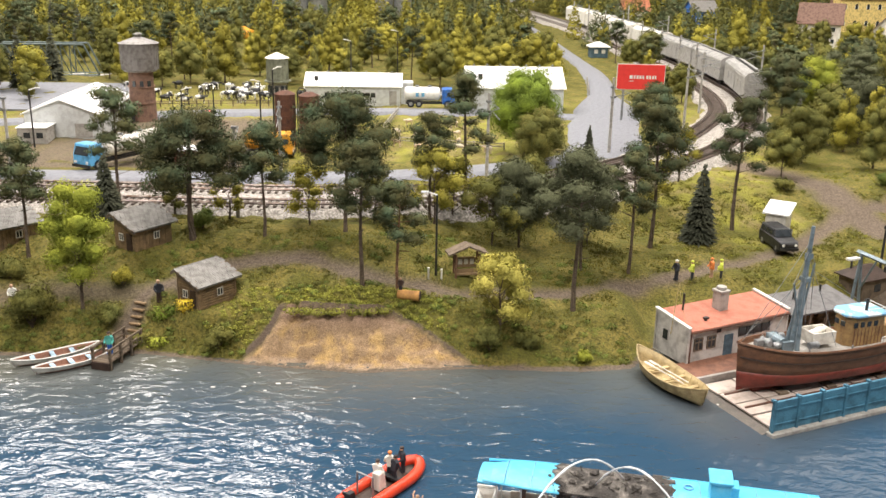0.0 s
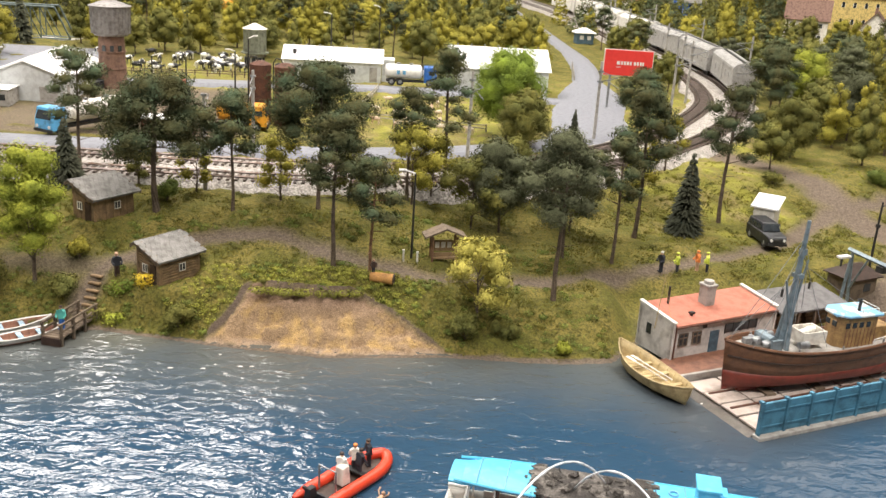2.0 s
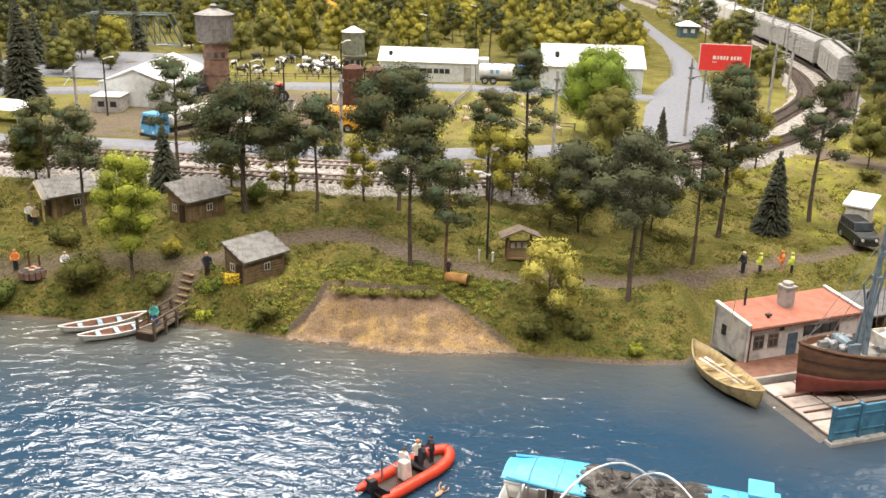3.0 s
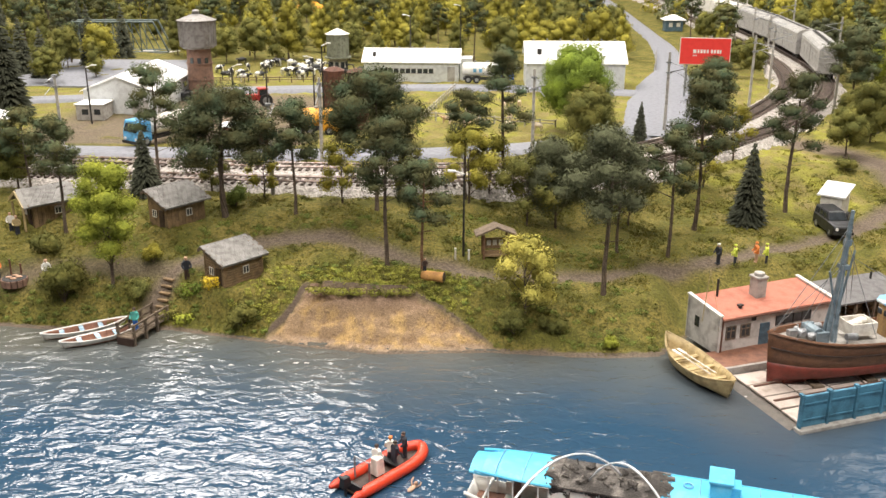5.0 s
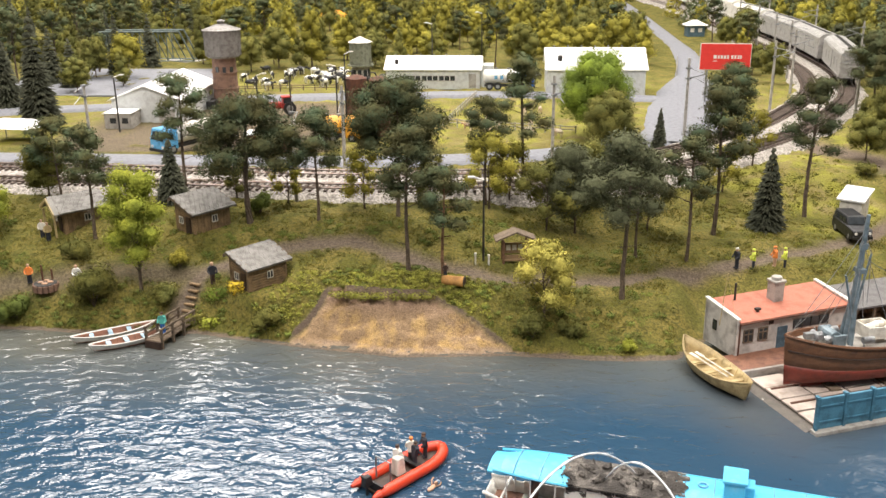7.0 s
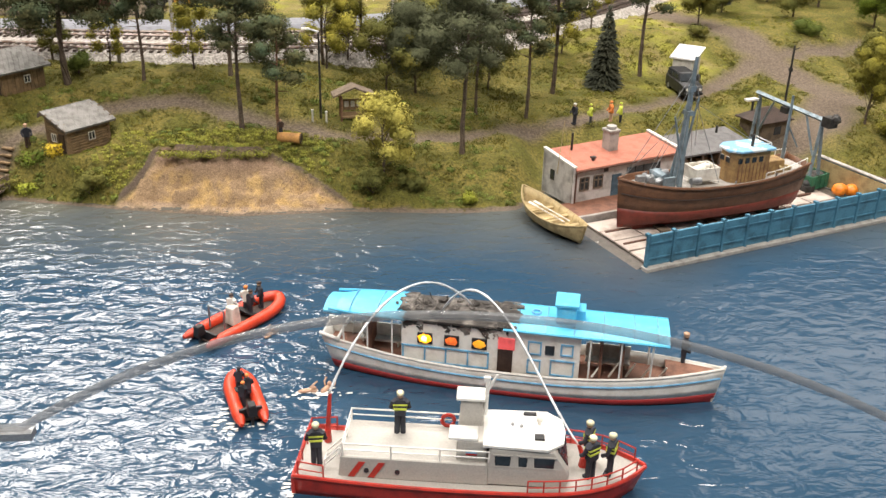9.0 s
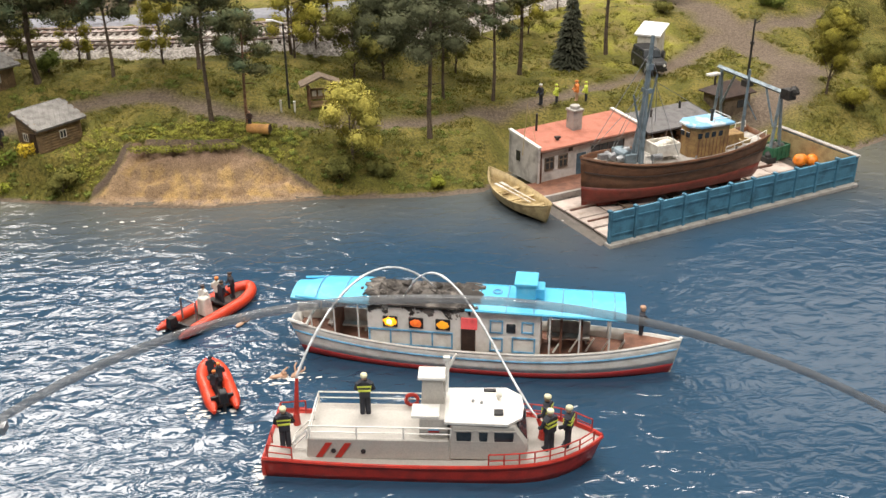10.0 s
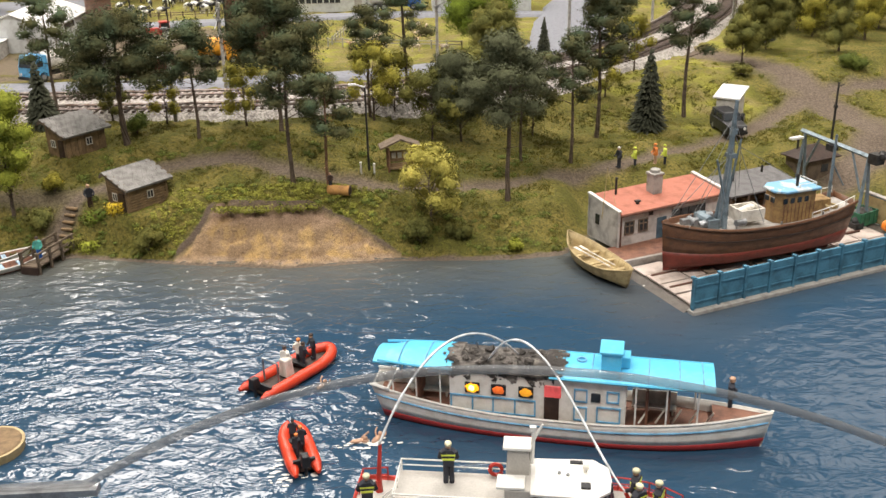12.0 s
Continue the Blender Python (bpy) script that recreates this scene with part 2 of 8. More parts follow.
def part(name, bm, material, parent=None, label="", smooth_on=False, bevel=0.0):
    """Links a bmesh in millimetres as one mesh object under a thing or a part."""
    bmesh.ops.recalc_face_normals(bm, faces=bm.faces)
    if bevel:
        bmesh.ops.bevel(bm, geom=list(bm.edges), offset=bevel, segments=1, affect="EDGES", clamp_overlap=True)
    bmesh.ops.scale(bm, vec=(MM, MM, MM), verts=bm.verts)
    me = bpy.data.meshes.new(name)
    bm.to_mesh(me)
    bm.free()
    for m in material if isinstance(material, (list, tuple)) else [material]:
        me.materials.append(M[m] if isinstance(m, str) else m)
    if smooth_on:
        me.polygons.foreach_set("use_smooth", [True] * len(me.polygons))
    ob = new(name, me)
    if parent:
        ob.parent = parent
    if label:
        tagged(ob, label)
    return ob


def thing(name, at, rz=0.0, label="", category="", group="", kind=""):
    ob = new(name)
    ob.empty_display_size = .01
    ob.matrix_world = pose(*at, 0, 0, rz)
    return tagged(ob, label, category, group, kind)


def begin():
    return bmesh.new()
# ---- ground shape ----
SHORE = [(-3, .80), (-.9, .73), (-.55, .70), (-.32, .699), (-.25, .690), (-.18, .696), (-.137, .685), (-.094, .674), (-.012, .658),
         (.074, .664), (.116, .660), (.159, .657), (.201, .662), (.23, .70), (.46, .715), (.53, .712), (.62, .76), (.8, .86), (3, 1.3)]


def smooth(a):
    a = min(1.0, max(0.0, a))
    return a * a * (3 - 2 * a)


def shore_y(x):
    for (x0, y0), (x1, y1) in zip(SHORE, SHORE[1:]):
        if x <= x1:
            return y0 + (y1 - y0) * (x - x0) / (x1 - x0)
    return SHORE[-1][1]


def bank_edges(d):
    """The sides of the eroded bank at a distance d up from the shore."""
    return -.104 + .74 * d, .087 - 1.15 * d - 13.5 * d * d


def sand_zone(x, d=0.0):
    """How far inside the eroded bank: 1 in its middle, 0 outside; it narrows uphill."""
    lo, hi = bank_edges(max(0.0, d))
    return smooth((x - lo + .005) / .012) * smooth((hi + .005 - x) / .012)


def height(x, y):
    d = y - shore_y(x)
    if d < -.06:
        return -.03
    if d < 0:
        return d * .5
    right = smooth((x - .03) / .14)
    left_h = .040 * smooth(d / .062) + .022 * smooth((d - .055) / .09)
    right_h = .024 * smooth(d / .065) + .010 * smooth((d - .06) / .09) + .028 * smooth((d - .18) / .13)
    z = left_h * (1 - right) + right_h * right
    s = sand_zone(x, d)
    if s > 0:
        bank = .0025 * smooth(d / .010) + .028 * smooth((d - .008) / .036) if d < .042 else .0375 + .005 * smooth((d - .042) / .05) + .0195 * smooth((d - .06) / .09)
        z = z * (1 - s) + bank * s
    for px, py, pz, r in ((-.137, .735, .0275, .034), (-.200, .808, .0545, .034)):
        pad = smooth((r - math.hypot(x - px, y - py)) / .014)
        z = z * (1 - pad) + pz * pad
    yard = smooth((x - .21) / .03) * smooth((.50 - x) / .05) * smooth((.80 - y) / .05)
    z = z * (1 - yard) + .004 * yard
    z += .012 * smooth((y - 1.9) / 1.2)
    return z
# ---- ground, water, room ----
def seg_dist(px, py, pts):
    best = 9.0
    for (ax, ay), (bx, by) in zip(pts, pts[1:]):
        dx, dy = bx - ax, by - ay
        t = max(0, min(1, ((px - ax) * dx + (py - ay) * dy) / (dx * dx + dy * dy)))
        best = min(best, math.hypot(px - ax - t * dx, py - ay - t * dy))
    return best


def spline(knots, steps=10):
    out = []
    k = [knots[0]] + list(knots) + [knots[-1]]
    for i in range(1, len(k) - 2):
        p0, p1, p2, p3 = (Vector(k[j]) for j in (i - 1, i, i + 1, i + 2))
        for s in range(steps):
            t = s / steps
            out.append(.5 * (2 * p1 + (p2 - p0) * t + (2 * p0 - 5 * p1 + 4 * p2 - p3) * t * t + (3 * p1 - p0 - 3 * p2 + p3) * t ** 3))
    out.append(Vector(k[-1]))
    return out


FOOTPATH = [(-.20, .715), (-.185, .745), (-.122, .775), (-.063, .778), (.003, .746), (.073, .730), (.169, .758), (.273, .803), (.339, .827), (.40, .86)]
SIDEPATH = [(-.37, .735), (-.27, .742), (-.21, .742), (-.185, .745)]
DIRTROAD = [(.43, 1.13), (.47, 1.08), (.495, 1.02), (.51, .96), (.535, .90), (.54, .85), (.50, .80), (.47, .78)]
DIRTFORK = [(.40, .86), (.44, .90), (.50, .95), (.58, .985), (.66, 1.02)]
ROAD_NEAR = [(-1.2, 1.06), (-.4, 1.035), (-.1, 1.03), (.05, 1.05), (.18, 1.10), (.27, 1.16)]
ROAD_FAR = [(.272, 1.13), (.298, 1.22), (.327, 1.36), (.360, 1.50), (.397, 1.70), (.430, 1.90), (.447, 2.2), (.452, 3.2)]
ROAD_YARD = [(-.9, 1.26), (-.45, 1.38), (-.30, 1.44), (-.1, 1.47), (.1, 1.48), (.30, 1.44)]
TRACK = [Vector((p.x, p.y)) for p in spline([(-1.6, 1.0), (-.9, .965), (-.4, .945), (-.04, .925), (.13, .957), (.27, 1.045), (.387, 1.167), (.470, 1.29), (.553, 1.45), (.598, 1.61), (.624, 1.80), (.638, 2.2), (.60, 3.0), (.52, 4.0)], 12)]


def cover(d, half, soft):
    return smooth((half + soft - d) / (2 * soft))


def ground_mix(x, y):
    n = noise.noise(Vector((x * 38, y * 38, 0)))
    n2 = noise.noise(Vector((x * 110, y * 110, 5)))
    dirt = 0.0
    if y < 1.3:
        dirt = max(cover(seg_dist(x, y, FOOTPATH) + .005 * n, .0075, .007), cover(seg_dist(x, y, SIDEPATH) + .004 * n, .008, .008) * .8,
                   cover(seg_dist(x, y, DIRTROAD) + .012 * n, .025, .014), cover(seg_dist(x, y, DIRTFORK) + .010 * n, .011, .010))
        if .225 < x < .49 and y < .76:
            dirt = max(dirt, smooth((.745 - y) / .03) * smooth((x - .225 + .006 * n) / .02) * .8)
    if 1.07 < y < 1.46 and -.52 < x < -.11:
        dirt = max(dirt, .9 * smooth((y - 1.075) / .02) * smooth((1.44 - y) / .04) * smooth((x + .51) / .05) * smooth((-.12 - x + .02 * n) / .03) * smooth((n + .75) / .4))
    d = y - shore_y(x)
    s = sand_zone(x + .006 * n, d)
    sand = smooth((s - .45) / .2) * (1 if d < .0425 + .002 * n else 0)
    scarp = 0.0
    if .0 < d < .052:
        lo, hi = bank_edges(d)
        edge = min(abs(x + .005 * n - lo), abs(hi + .005 * n - x))
        scarp = cover(edge + .0015 * n2, .0042, .002) * smooth((d - .004) / .01) * smooth((.05 - d) / .008)
        if s > .4:
            scarp = max(scarp, cover(abs(d - .0425 - .0015 * n2), .0018, .0012) * (1 if n < .25 else 0))
        dirt = max(dirt, scarp)
    if d < .006 + .003 * n2:
        sand, dirt = max(sand, .0), max(dirt, .75)
    field = smooth((y - 1.08) / .06) * smooth((1.75 - y) / .2) * smooth((.9 - abs(x + .1)) / .3) * smooth((.60 - x) / .1)
    if x > .25 and .83 < y < 1.12:
        field = max(field, smooth((x - .27) / .06) * smooth((y - .85) / .05) * smooth((.46 - x) / .03))
    return dirt, sand * (1 - scarp), max(0, min(1, field * (.55 + 1.1 * n))), scarp


def axis(lo, hi, a, b, fine, coarse):
    out, v = [], lo
    while v < hi:
        out.append(v)
        v += fine if a <= v < b else coarse
    return out + [hi]


def build_ground():
    xs = axis(-2.6, -.12, -.46, -.12, .005, .03)[:-1] + axis(-.12, .10, -.2, .2, .002, .002)[:-1] + axis(.10, 2.6, .1, .66, .005, .03)
    ys = axis(.6, .655, .6, .7, .005, .03)[:-1] + axis(.655, .715, .6, .8, .002, .03)[:-1] + axis(.715, 4.6, .7, 1.16, .005, .03)
    verts, cols = [], []
    for y in ys:
        for x in xs:
            z = height(x, y)
            if z > .001:
                dirt, sand, field, scarp = ground_mix(x, y)
                k = 1 - .7 * dirt
                z += k * (.0022 * noise.noise(Vector((x * 90, y * 90, 1))) + .003 * noise.noise(Vector((x * 30, y * 30, 2))))
                if sand > .5:
                    z += .0070 * noise.noise(Vector((x * 42, y * 150, 7))) + .0034 * noise.noise(Vector((x * 150, y * 90, 3))) + .0026 * noise.noise(Vector((x * 330, y * 260, 6))) - .0035 * max(0, noise.noise(Vector((x * 130, y * 9, 4))) - .15) * smooth((y - shore_y(x) - .016) / .01)
                z -= .0016 * dirt - .0035 * scarp
            else:
                dirt, sand, field, scarp = 1, 0, 0, 0
            verts.append((x, y, z))
            cols.append((dirt, sand, field, scarp))
    w = len(xs)
    faces = [(j * w + i, j * w + i + 1, (j + 1) * w + i + 1, (j + 1) * w + i) for j in range(len(ys) - 1) for i in range(w - 1)]
    me = bpy.data.meshes.new("ground")
    me.from_pydata(verts, [], faces)
    at = me.color_attributes.new("soil", "FLOAT_COLOR", "POINT")
    at.data.foreach_set("color", [c for q in cols for c in q])
    me.polygons.foreach_set("use_smooth", [True] * len(me.polygons))
    m = bpy.data.materials.new("scenic_ground")
    m.use_nodes = True
    n, k = m.node_tree.nodes, m.node_tree.links
    bs = n["Principled BSDF"]
    soil = n.new("ShaderNodeAttribute")
    soil.attribute_name = "soil"
    sep = n.new("ShaderNodeSeparateColor")
    k.new(soil.outputs["Color"], sep.inputs["Color"])
    geo = n.new("ShaderNodeNewGeometry")

    def tex(scale, detail=5):
        t = n.new("ShaderNodeTexNoise")
        t.inputs["Scale"].default_value, t.inputs["Detail"].default_value = scale, detail
        k.new(geo.outputs["Position"], t.inputs["Vector"])
        return t

    def blend(fac, a, b):
        x = n.new("ShaderNodeMix")
        x.data_type = "RGBA"
        for sock, v in (("A", a), ("B", b)):
            if isinstance(v, tuple):
                x.inputs[sock].default_value = (*v, 1)
            else:
                k.new(v, x.inputs[sock])
        k.new(fac, x.inputs["Factor"])
        return x.outputs["Result"]

    def step(src, lo, hi):
        r = n.new("ShaderNodeMapRange")
        r.inputs["From Min"].default_value, r.inputs["From Max"].default_value = lo, hi
        k.new(src, r.inputs["Value"])
        return r.outputs["Result"]

    t1, t2, t3 = tex(45), tex(420), tex(1500, 2)
    grass = blend(step(t1.outputs["Fac"], .4, .62), (.112, .108, .024), (.195, .160, .044))
    grass = blend(step(t2.outputs["Fac"], .45, .68), grass, (.066, .066, .020))
    field = blend(step(t1.outputs["Fac"], .42, .6), (.262, .252, .046), (.215, .175, .075))
    grass = blend(sep.outputs["Blue"], grass, field)
    dirt = blend(step(t2.outputs["Fac"], .35, .7), (.172, .134, .102), (.095, .074, .056))
    sepz = n.new("ShaderNodeSeparateXYZ")
    k.new(geo.outputs["Position"], sepz.inputs[0])
    t4 = tex(70, 6)
    sand = blend(step(t4.outputs["Fac"], .45, .60), (.305, .210, .126), (.465, .312, .138))
    sand = blend(step(t2.outputs["Fac"], .57, .76), sand, (.175, .115, .073))
    strata = blend(step(t4.outputs["Fac"], .4, .6), (.300, .205, .140), (.225, .150, .105))
    sand = blend(step(sepz.outputs["Z"], .019, .028), sand, strata)
    sand = blend(step(sepz.outputs["Z"], .0035, .0012), sand, (.330, .240, .165))
    dirt = blend(soil.outputs["Alpha"], dirt, (.105, .078, .060))
    col = blend(sep.outputs["Red"], grass, dirt)
    col = blend(sep.outputs["Green"], col, sand)
    hsv = n.new("ShaderNodeHueSaturation")
    k.new(col, hsv.inputs["Color"])
    v = n.new("ShaderNodeMapRange")
    v.inputs["From Min"].default_value, v.inputs["From Max"].default_value = .3, .7
    v.inputs["To Min"].default_value, v.inputs["To Max"].default_value = .6, 1.4
    k.new(t3.outputs["Fac"], v.inputs["Value"])
    k.new(v.outputs["Result"], hsv.inputs["Value"])
    k.new(hsv.outputs["Color"], bs.inputs["Base Color"])
    bs.inputs["Roughness"].default_value = .95
    bs.inputs["Specular IOR Level"].default_value = .15
    bp = n.new("ShaderNodeBump")
    bp.inputs["Strength"].default_value, bp.inputs["Distance"].default_value = .8, .0015
    k.new(t2.outputs["Fac"], bp.inputs["Height"])
    k.new(bp.outputs["Normal"], bs.inputs["Normal"])
    me.materials.append(m)
    tagged(new("ground", me), "olive scenic turf with bare dirt tracks and a sandy bank", "ground", kind="structure")


build_ground()


def water_material():
    m = bpy.data.materials.new("resin_water")
    m.use_nodes = True
    n, k = m.node_tree.nodes, m.node_tree.links
    bs = n["Principled BSDF"]
    geo = n.new("ShaderNodeNewGeometry")
    sep = n.new("ShaderNodeSeparateXYZ")
    k.new(geo.outputs["Position"], sep.inputs[0])
    patch = n.new("ShaderNodeTexNoise")
    patch.inputs["Scale"].default_value, patch.inputs["Detail"].default_value = 11, 4
    k.new(geo.outputs["Position"], patch.inputs["Vector"])
    add = n.new("ShaderNodeMath")
    add.operation = "MULTIPLY_ADD"
    k.new(patch.outputs["Fac"], add.inputs[0])
    add.inputs[1].default_value = .10
    k.new(sep.outputs["Y"], add.inputs[2])
    near = n.new("ShaderNodeMapRange")
    near.inputs["From Min"].default_value, near.inputs["From Max"].default_value = .60, .735
    k.new(add.outputs[0], near.inputs["Value"])
    mix = n.new("ShaderNodeMix")
    mix.data_type = "RGBA"
    mix.inputs["A"].default_value, mix.inputs["B"].default_value = (.024, .060, .106, 1), (.110, .112, .098, 1)
    k.new(near.outputs["Result"], mix.inputs["Factor"])
    far = n.new("ShaderNodeVectorMath")
    far.operation = "DISTANCE"
    k.new(geo.outputs["Position"], far.inputs[0])
    far.inputs[1].default_value = (.262, .575, 0)
    shoal = n.new("ShaderNodeMapRange")
    shoal.inputs["From Min"].default_value, shoal.inputs["From Max"].default_value = .080, .03
    shoal.inputs["To Max"].default_value = .42
    k.new(far.outputs["Value"], shoal.inputs["Value"])
    mix2 = n.new("ShaderNodeMix")
    mix2.data_type = "RGBA"
    mix2.inputs["B"].default_value = (.095, .092, .084, 1)
    k.new(mix.outputs["Result"], mix2.inputs["A"])
    k.new(shoal.outputs["Result"], mix2.inputs["Factor"])
    k.new(mix2.outputs["Result"], bs.inputs["Base Color"])
    bs.inputs["Roughness"].default_value = .055
    calm = n.new("ShaderNodeMapRange")
    calm.inputs["From Min"].default_value, calm.inputs["From Max"].default_value = .08, .34
    calm.inputs["To Min"].default_value, calm.inputs["To Max"].default_value = WAVE, .20
    k.new(sep.outputs["X"], calm.inputs["Value"])
    bs.inputs["IOR"].default_value = 1.5
    warp = n.new("ShaderNodeMapping")
    warp.inputs["Scale"].default_value = (62, 105, 62)
    warp.inputs["Rotation"].default_value = (0, 0, .25)
    k.new(geo.outputs["Position"], warp.inputs["Vector"])
    w1 = n.new("ShaderNodeTexNoise")
    w1.inputs["Scale"].default_value, w1.inputs["Detail"].default_value, w1.inputs["Distortion"].default_value = 1, 3, .6
    k.new(warp.outputs["Vector"], w1.inputs["Vector"])
    b1 = n.new("ShaderNodeBump")
    b1.inputs["Distance"].default_value = .004
    k.new(calm.outputs["Result"], b1.inputs["Strength"])
    k.new(w1.outputs["Fac"], b1.inputs["Height"])
    k.new(b1.outputs["Normal"], bs.inputs["Normal"])
    return m


WAVE = .55
bm = begin()
box(bm, (0, 2250, -20), (6000, 4500, 40))
river = part("water", bm, water_material())
tagged(river, "deep blue glossy resin water with small cast ripples", "water", kind="structure")

bm = begin()
box(bm, (0, 0, -30), (6000, 12, 140))
fascia = part("layout_board", bm, "ground_board")
fascia.location = (0, -.008, -.05)
tagged(fascia, "dark painted edge board of the layout table", "board", kind="structure")


def slab(name, c, s, material, label):
    bm = begin()
    box(bm, [v * 1000 for v in c], [v * 1000 for v in s])
    return tagged(part(name, bm, material), label, name.split("_")[0], kind="structure")


# Hall shell out of view; its grey is set to bounce fill onto the layout.
slab("floor", (0, 1, -1.05), (8, 9, .1), "roomwall", "unseen grey exhibition hall floor")
slab("wall_north", (0, 5.5, .7), (8, .1, 3.4), "roomwall", "unseen mid-grey exhibition hall wall that bounces fill light")
slab("wall_south", (0, -3.5, .7), (8, .1, 3.4), "roomwall", "unseen mid-grey exhibition hall wall that bounces fill light")
slab("wall_east", (4.05, 1, .7), (.1, 9, 3.4), "roomwall", "unseen mid-grey exhibition hall wall that bounces fill light")
slab("wall_west", (-4.05, 1, .7), (.1, 9, 3.4), "roomwall", "unseen mid-grey exhibition hall wall that bounces fill light")
slab("ceiling", (0, 1, 2.55), (8, 9, .1), "ceilpaint", "unseen pale exhibition hall ceiling that bounces light and lightens the water")


def ribbon(name, pts, half, lift, material, label, ragged=0.0, wide=None):
    """A flat strip over the ground along a line in metres, with a skirt."""
    bm = begin()
    line = spline(pts, 8) if len(pts) < 40 else pts
    rows = []
    for i, p in enumerate(line):
        a, b = line[max(0, i - 1)], line[min(len(line) - 1, i + 1)]
        d = (Vector(b) - Vector(a)).normalized()
        nx, ny = -d.y, d.x
        row = []
        for j, s in enumerate((-1.35, -1, -.5, 0, .5, 1, 1.35)):
            e = (wide(p.y) if wide else 1) * (1 + ragged * noise.noise(Vector((p.x * 25, p.y * 25, s))))
            x, y = p.x + nx * half * s * e, p.y + ny * half * s * e
            z = max(height(p.x, p.y), .004) + lift if abs(s) <= 1 else height(x, y) - .006
            row.append(bm.verts.new((x * 1000, y * 1000, z * 1000)))
        rows.append(row)
    for a, b in zip(rows, rows[1:]):
        for j in range(6):
            bm.faces.new((a[j], a[j + 1], b[j + 1], b[j]))
    ob = part(name, bm, material, smooth_on=True)
    return tagged(ob, label, name, kind="structure")


ribbon("road", ROAD_NEAR, .020, .0035, "asphalt", "smooth blue-grey asphalt road beside the railway", ragged=.1)
ribbon("road", ROAD_FAR, .044, .0045, "asphalt", "wide blue-grey asphalt road running into the forest", ragged=.08, wide=lambda y: 1 - .5 * smooth((y - 1.5) / .2) - .16 * smooth((y - 1.9) / .3))
ribbon("road", ROAD_YARD, .020, .0040, "asphalt", "grey asphalt farm road beside the sheds", ragged=.15)


# ---- railway ----
def offset_line(pts, off):
    out = []
    for i, p in enumerate(pts):
        d = (pts[min(i + 1, len(pts) - 1)] - pts[max(i - 1, 0)]).normalized()
        out.append(Vector((p.x - d.y * off, p.y + d.x * off)))
    return out


RAIL_Z = .0665


def rail_z(p):
    return RAIL_Z + .012 * smooth((p.y - 1.9) / 1.2)


ribbon("track_bed", TRACK, .045, .0062, "ballast", "pale crushed stone ballast bed under two tracks", ragged=.25)
random.seed(4)
for side in (-.0275, .0275):
    line = offset_line(TRACK, side)
    track = thing("railway_track", (0, 0, 0), label="single model railway track with brown sleepers on pale ballast", category="track", group="tracks", kind="structure")
    for g in (-.00825, .00825):
        bm = begin()
        pipe(bm, [(p.x * 1000, p.y * 1000, (rail_z(p) + .0045) * 1000) for p in offset_line(line, g)], 1.0, 4, 1.3)
        part("rail", bm, "rail", track)
    bm = begin()
    run, want = 0.0, 0.0
    for a, b in zip(line, line[1:]):
        L = (b - a).length
        while want < run + L:
            p = a + (b - a) * ((want - run) / L)
            ang = math.degrees(math.atan2(b.y - a.y, b.x - a.x))
            if p.y < 2.6 and abs(p.x) < 1.2:
                box(bm, (p.x * 1000, p.y * 1000, rail_z(p) * 1000 + 2.2), (2.8, 30, 2.4), ang)
            want += .0075
        run += L
    tagged(part("sleepers", bm, "sleeper", track), kind="stuff")


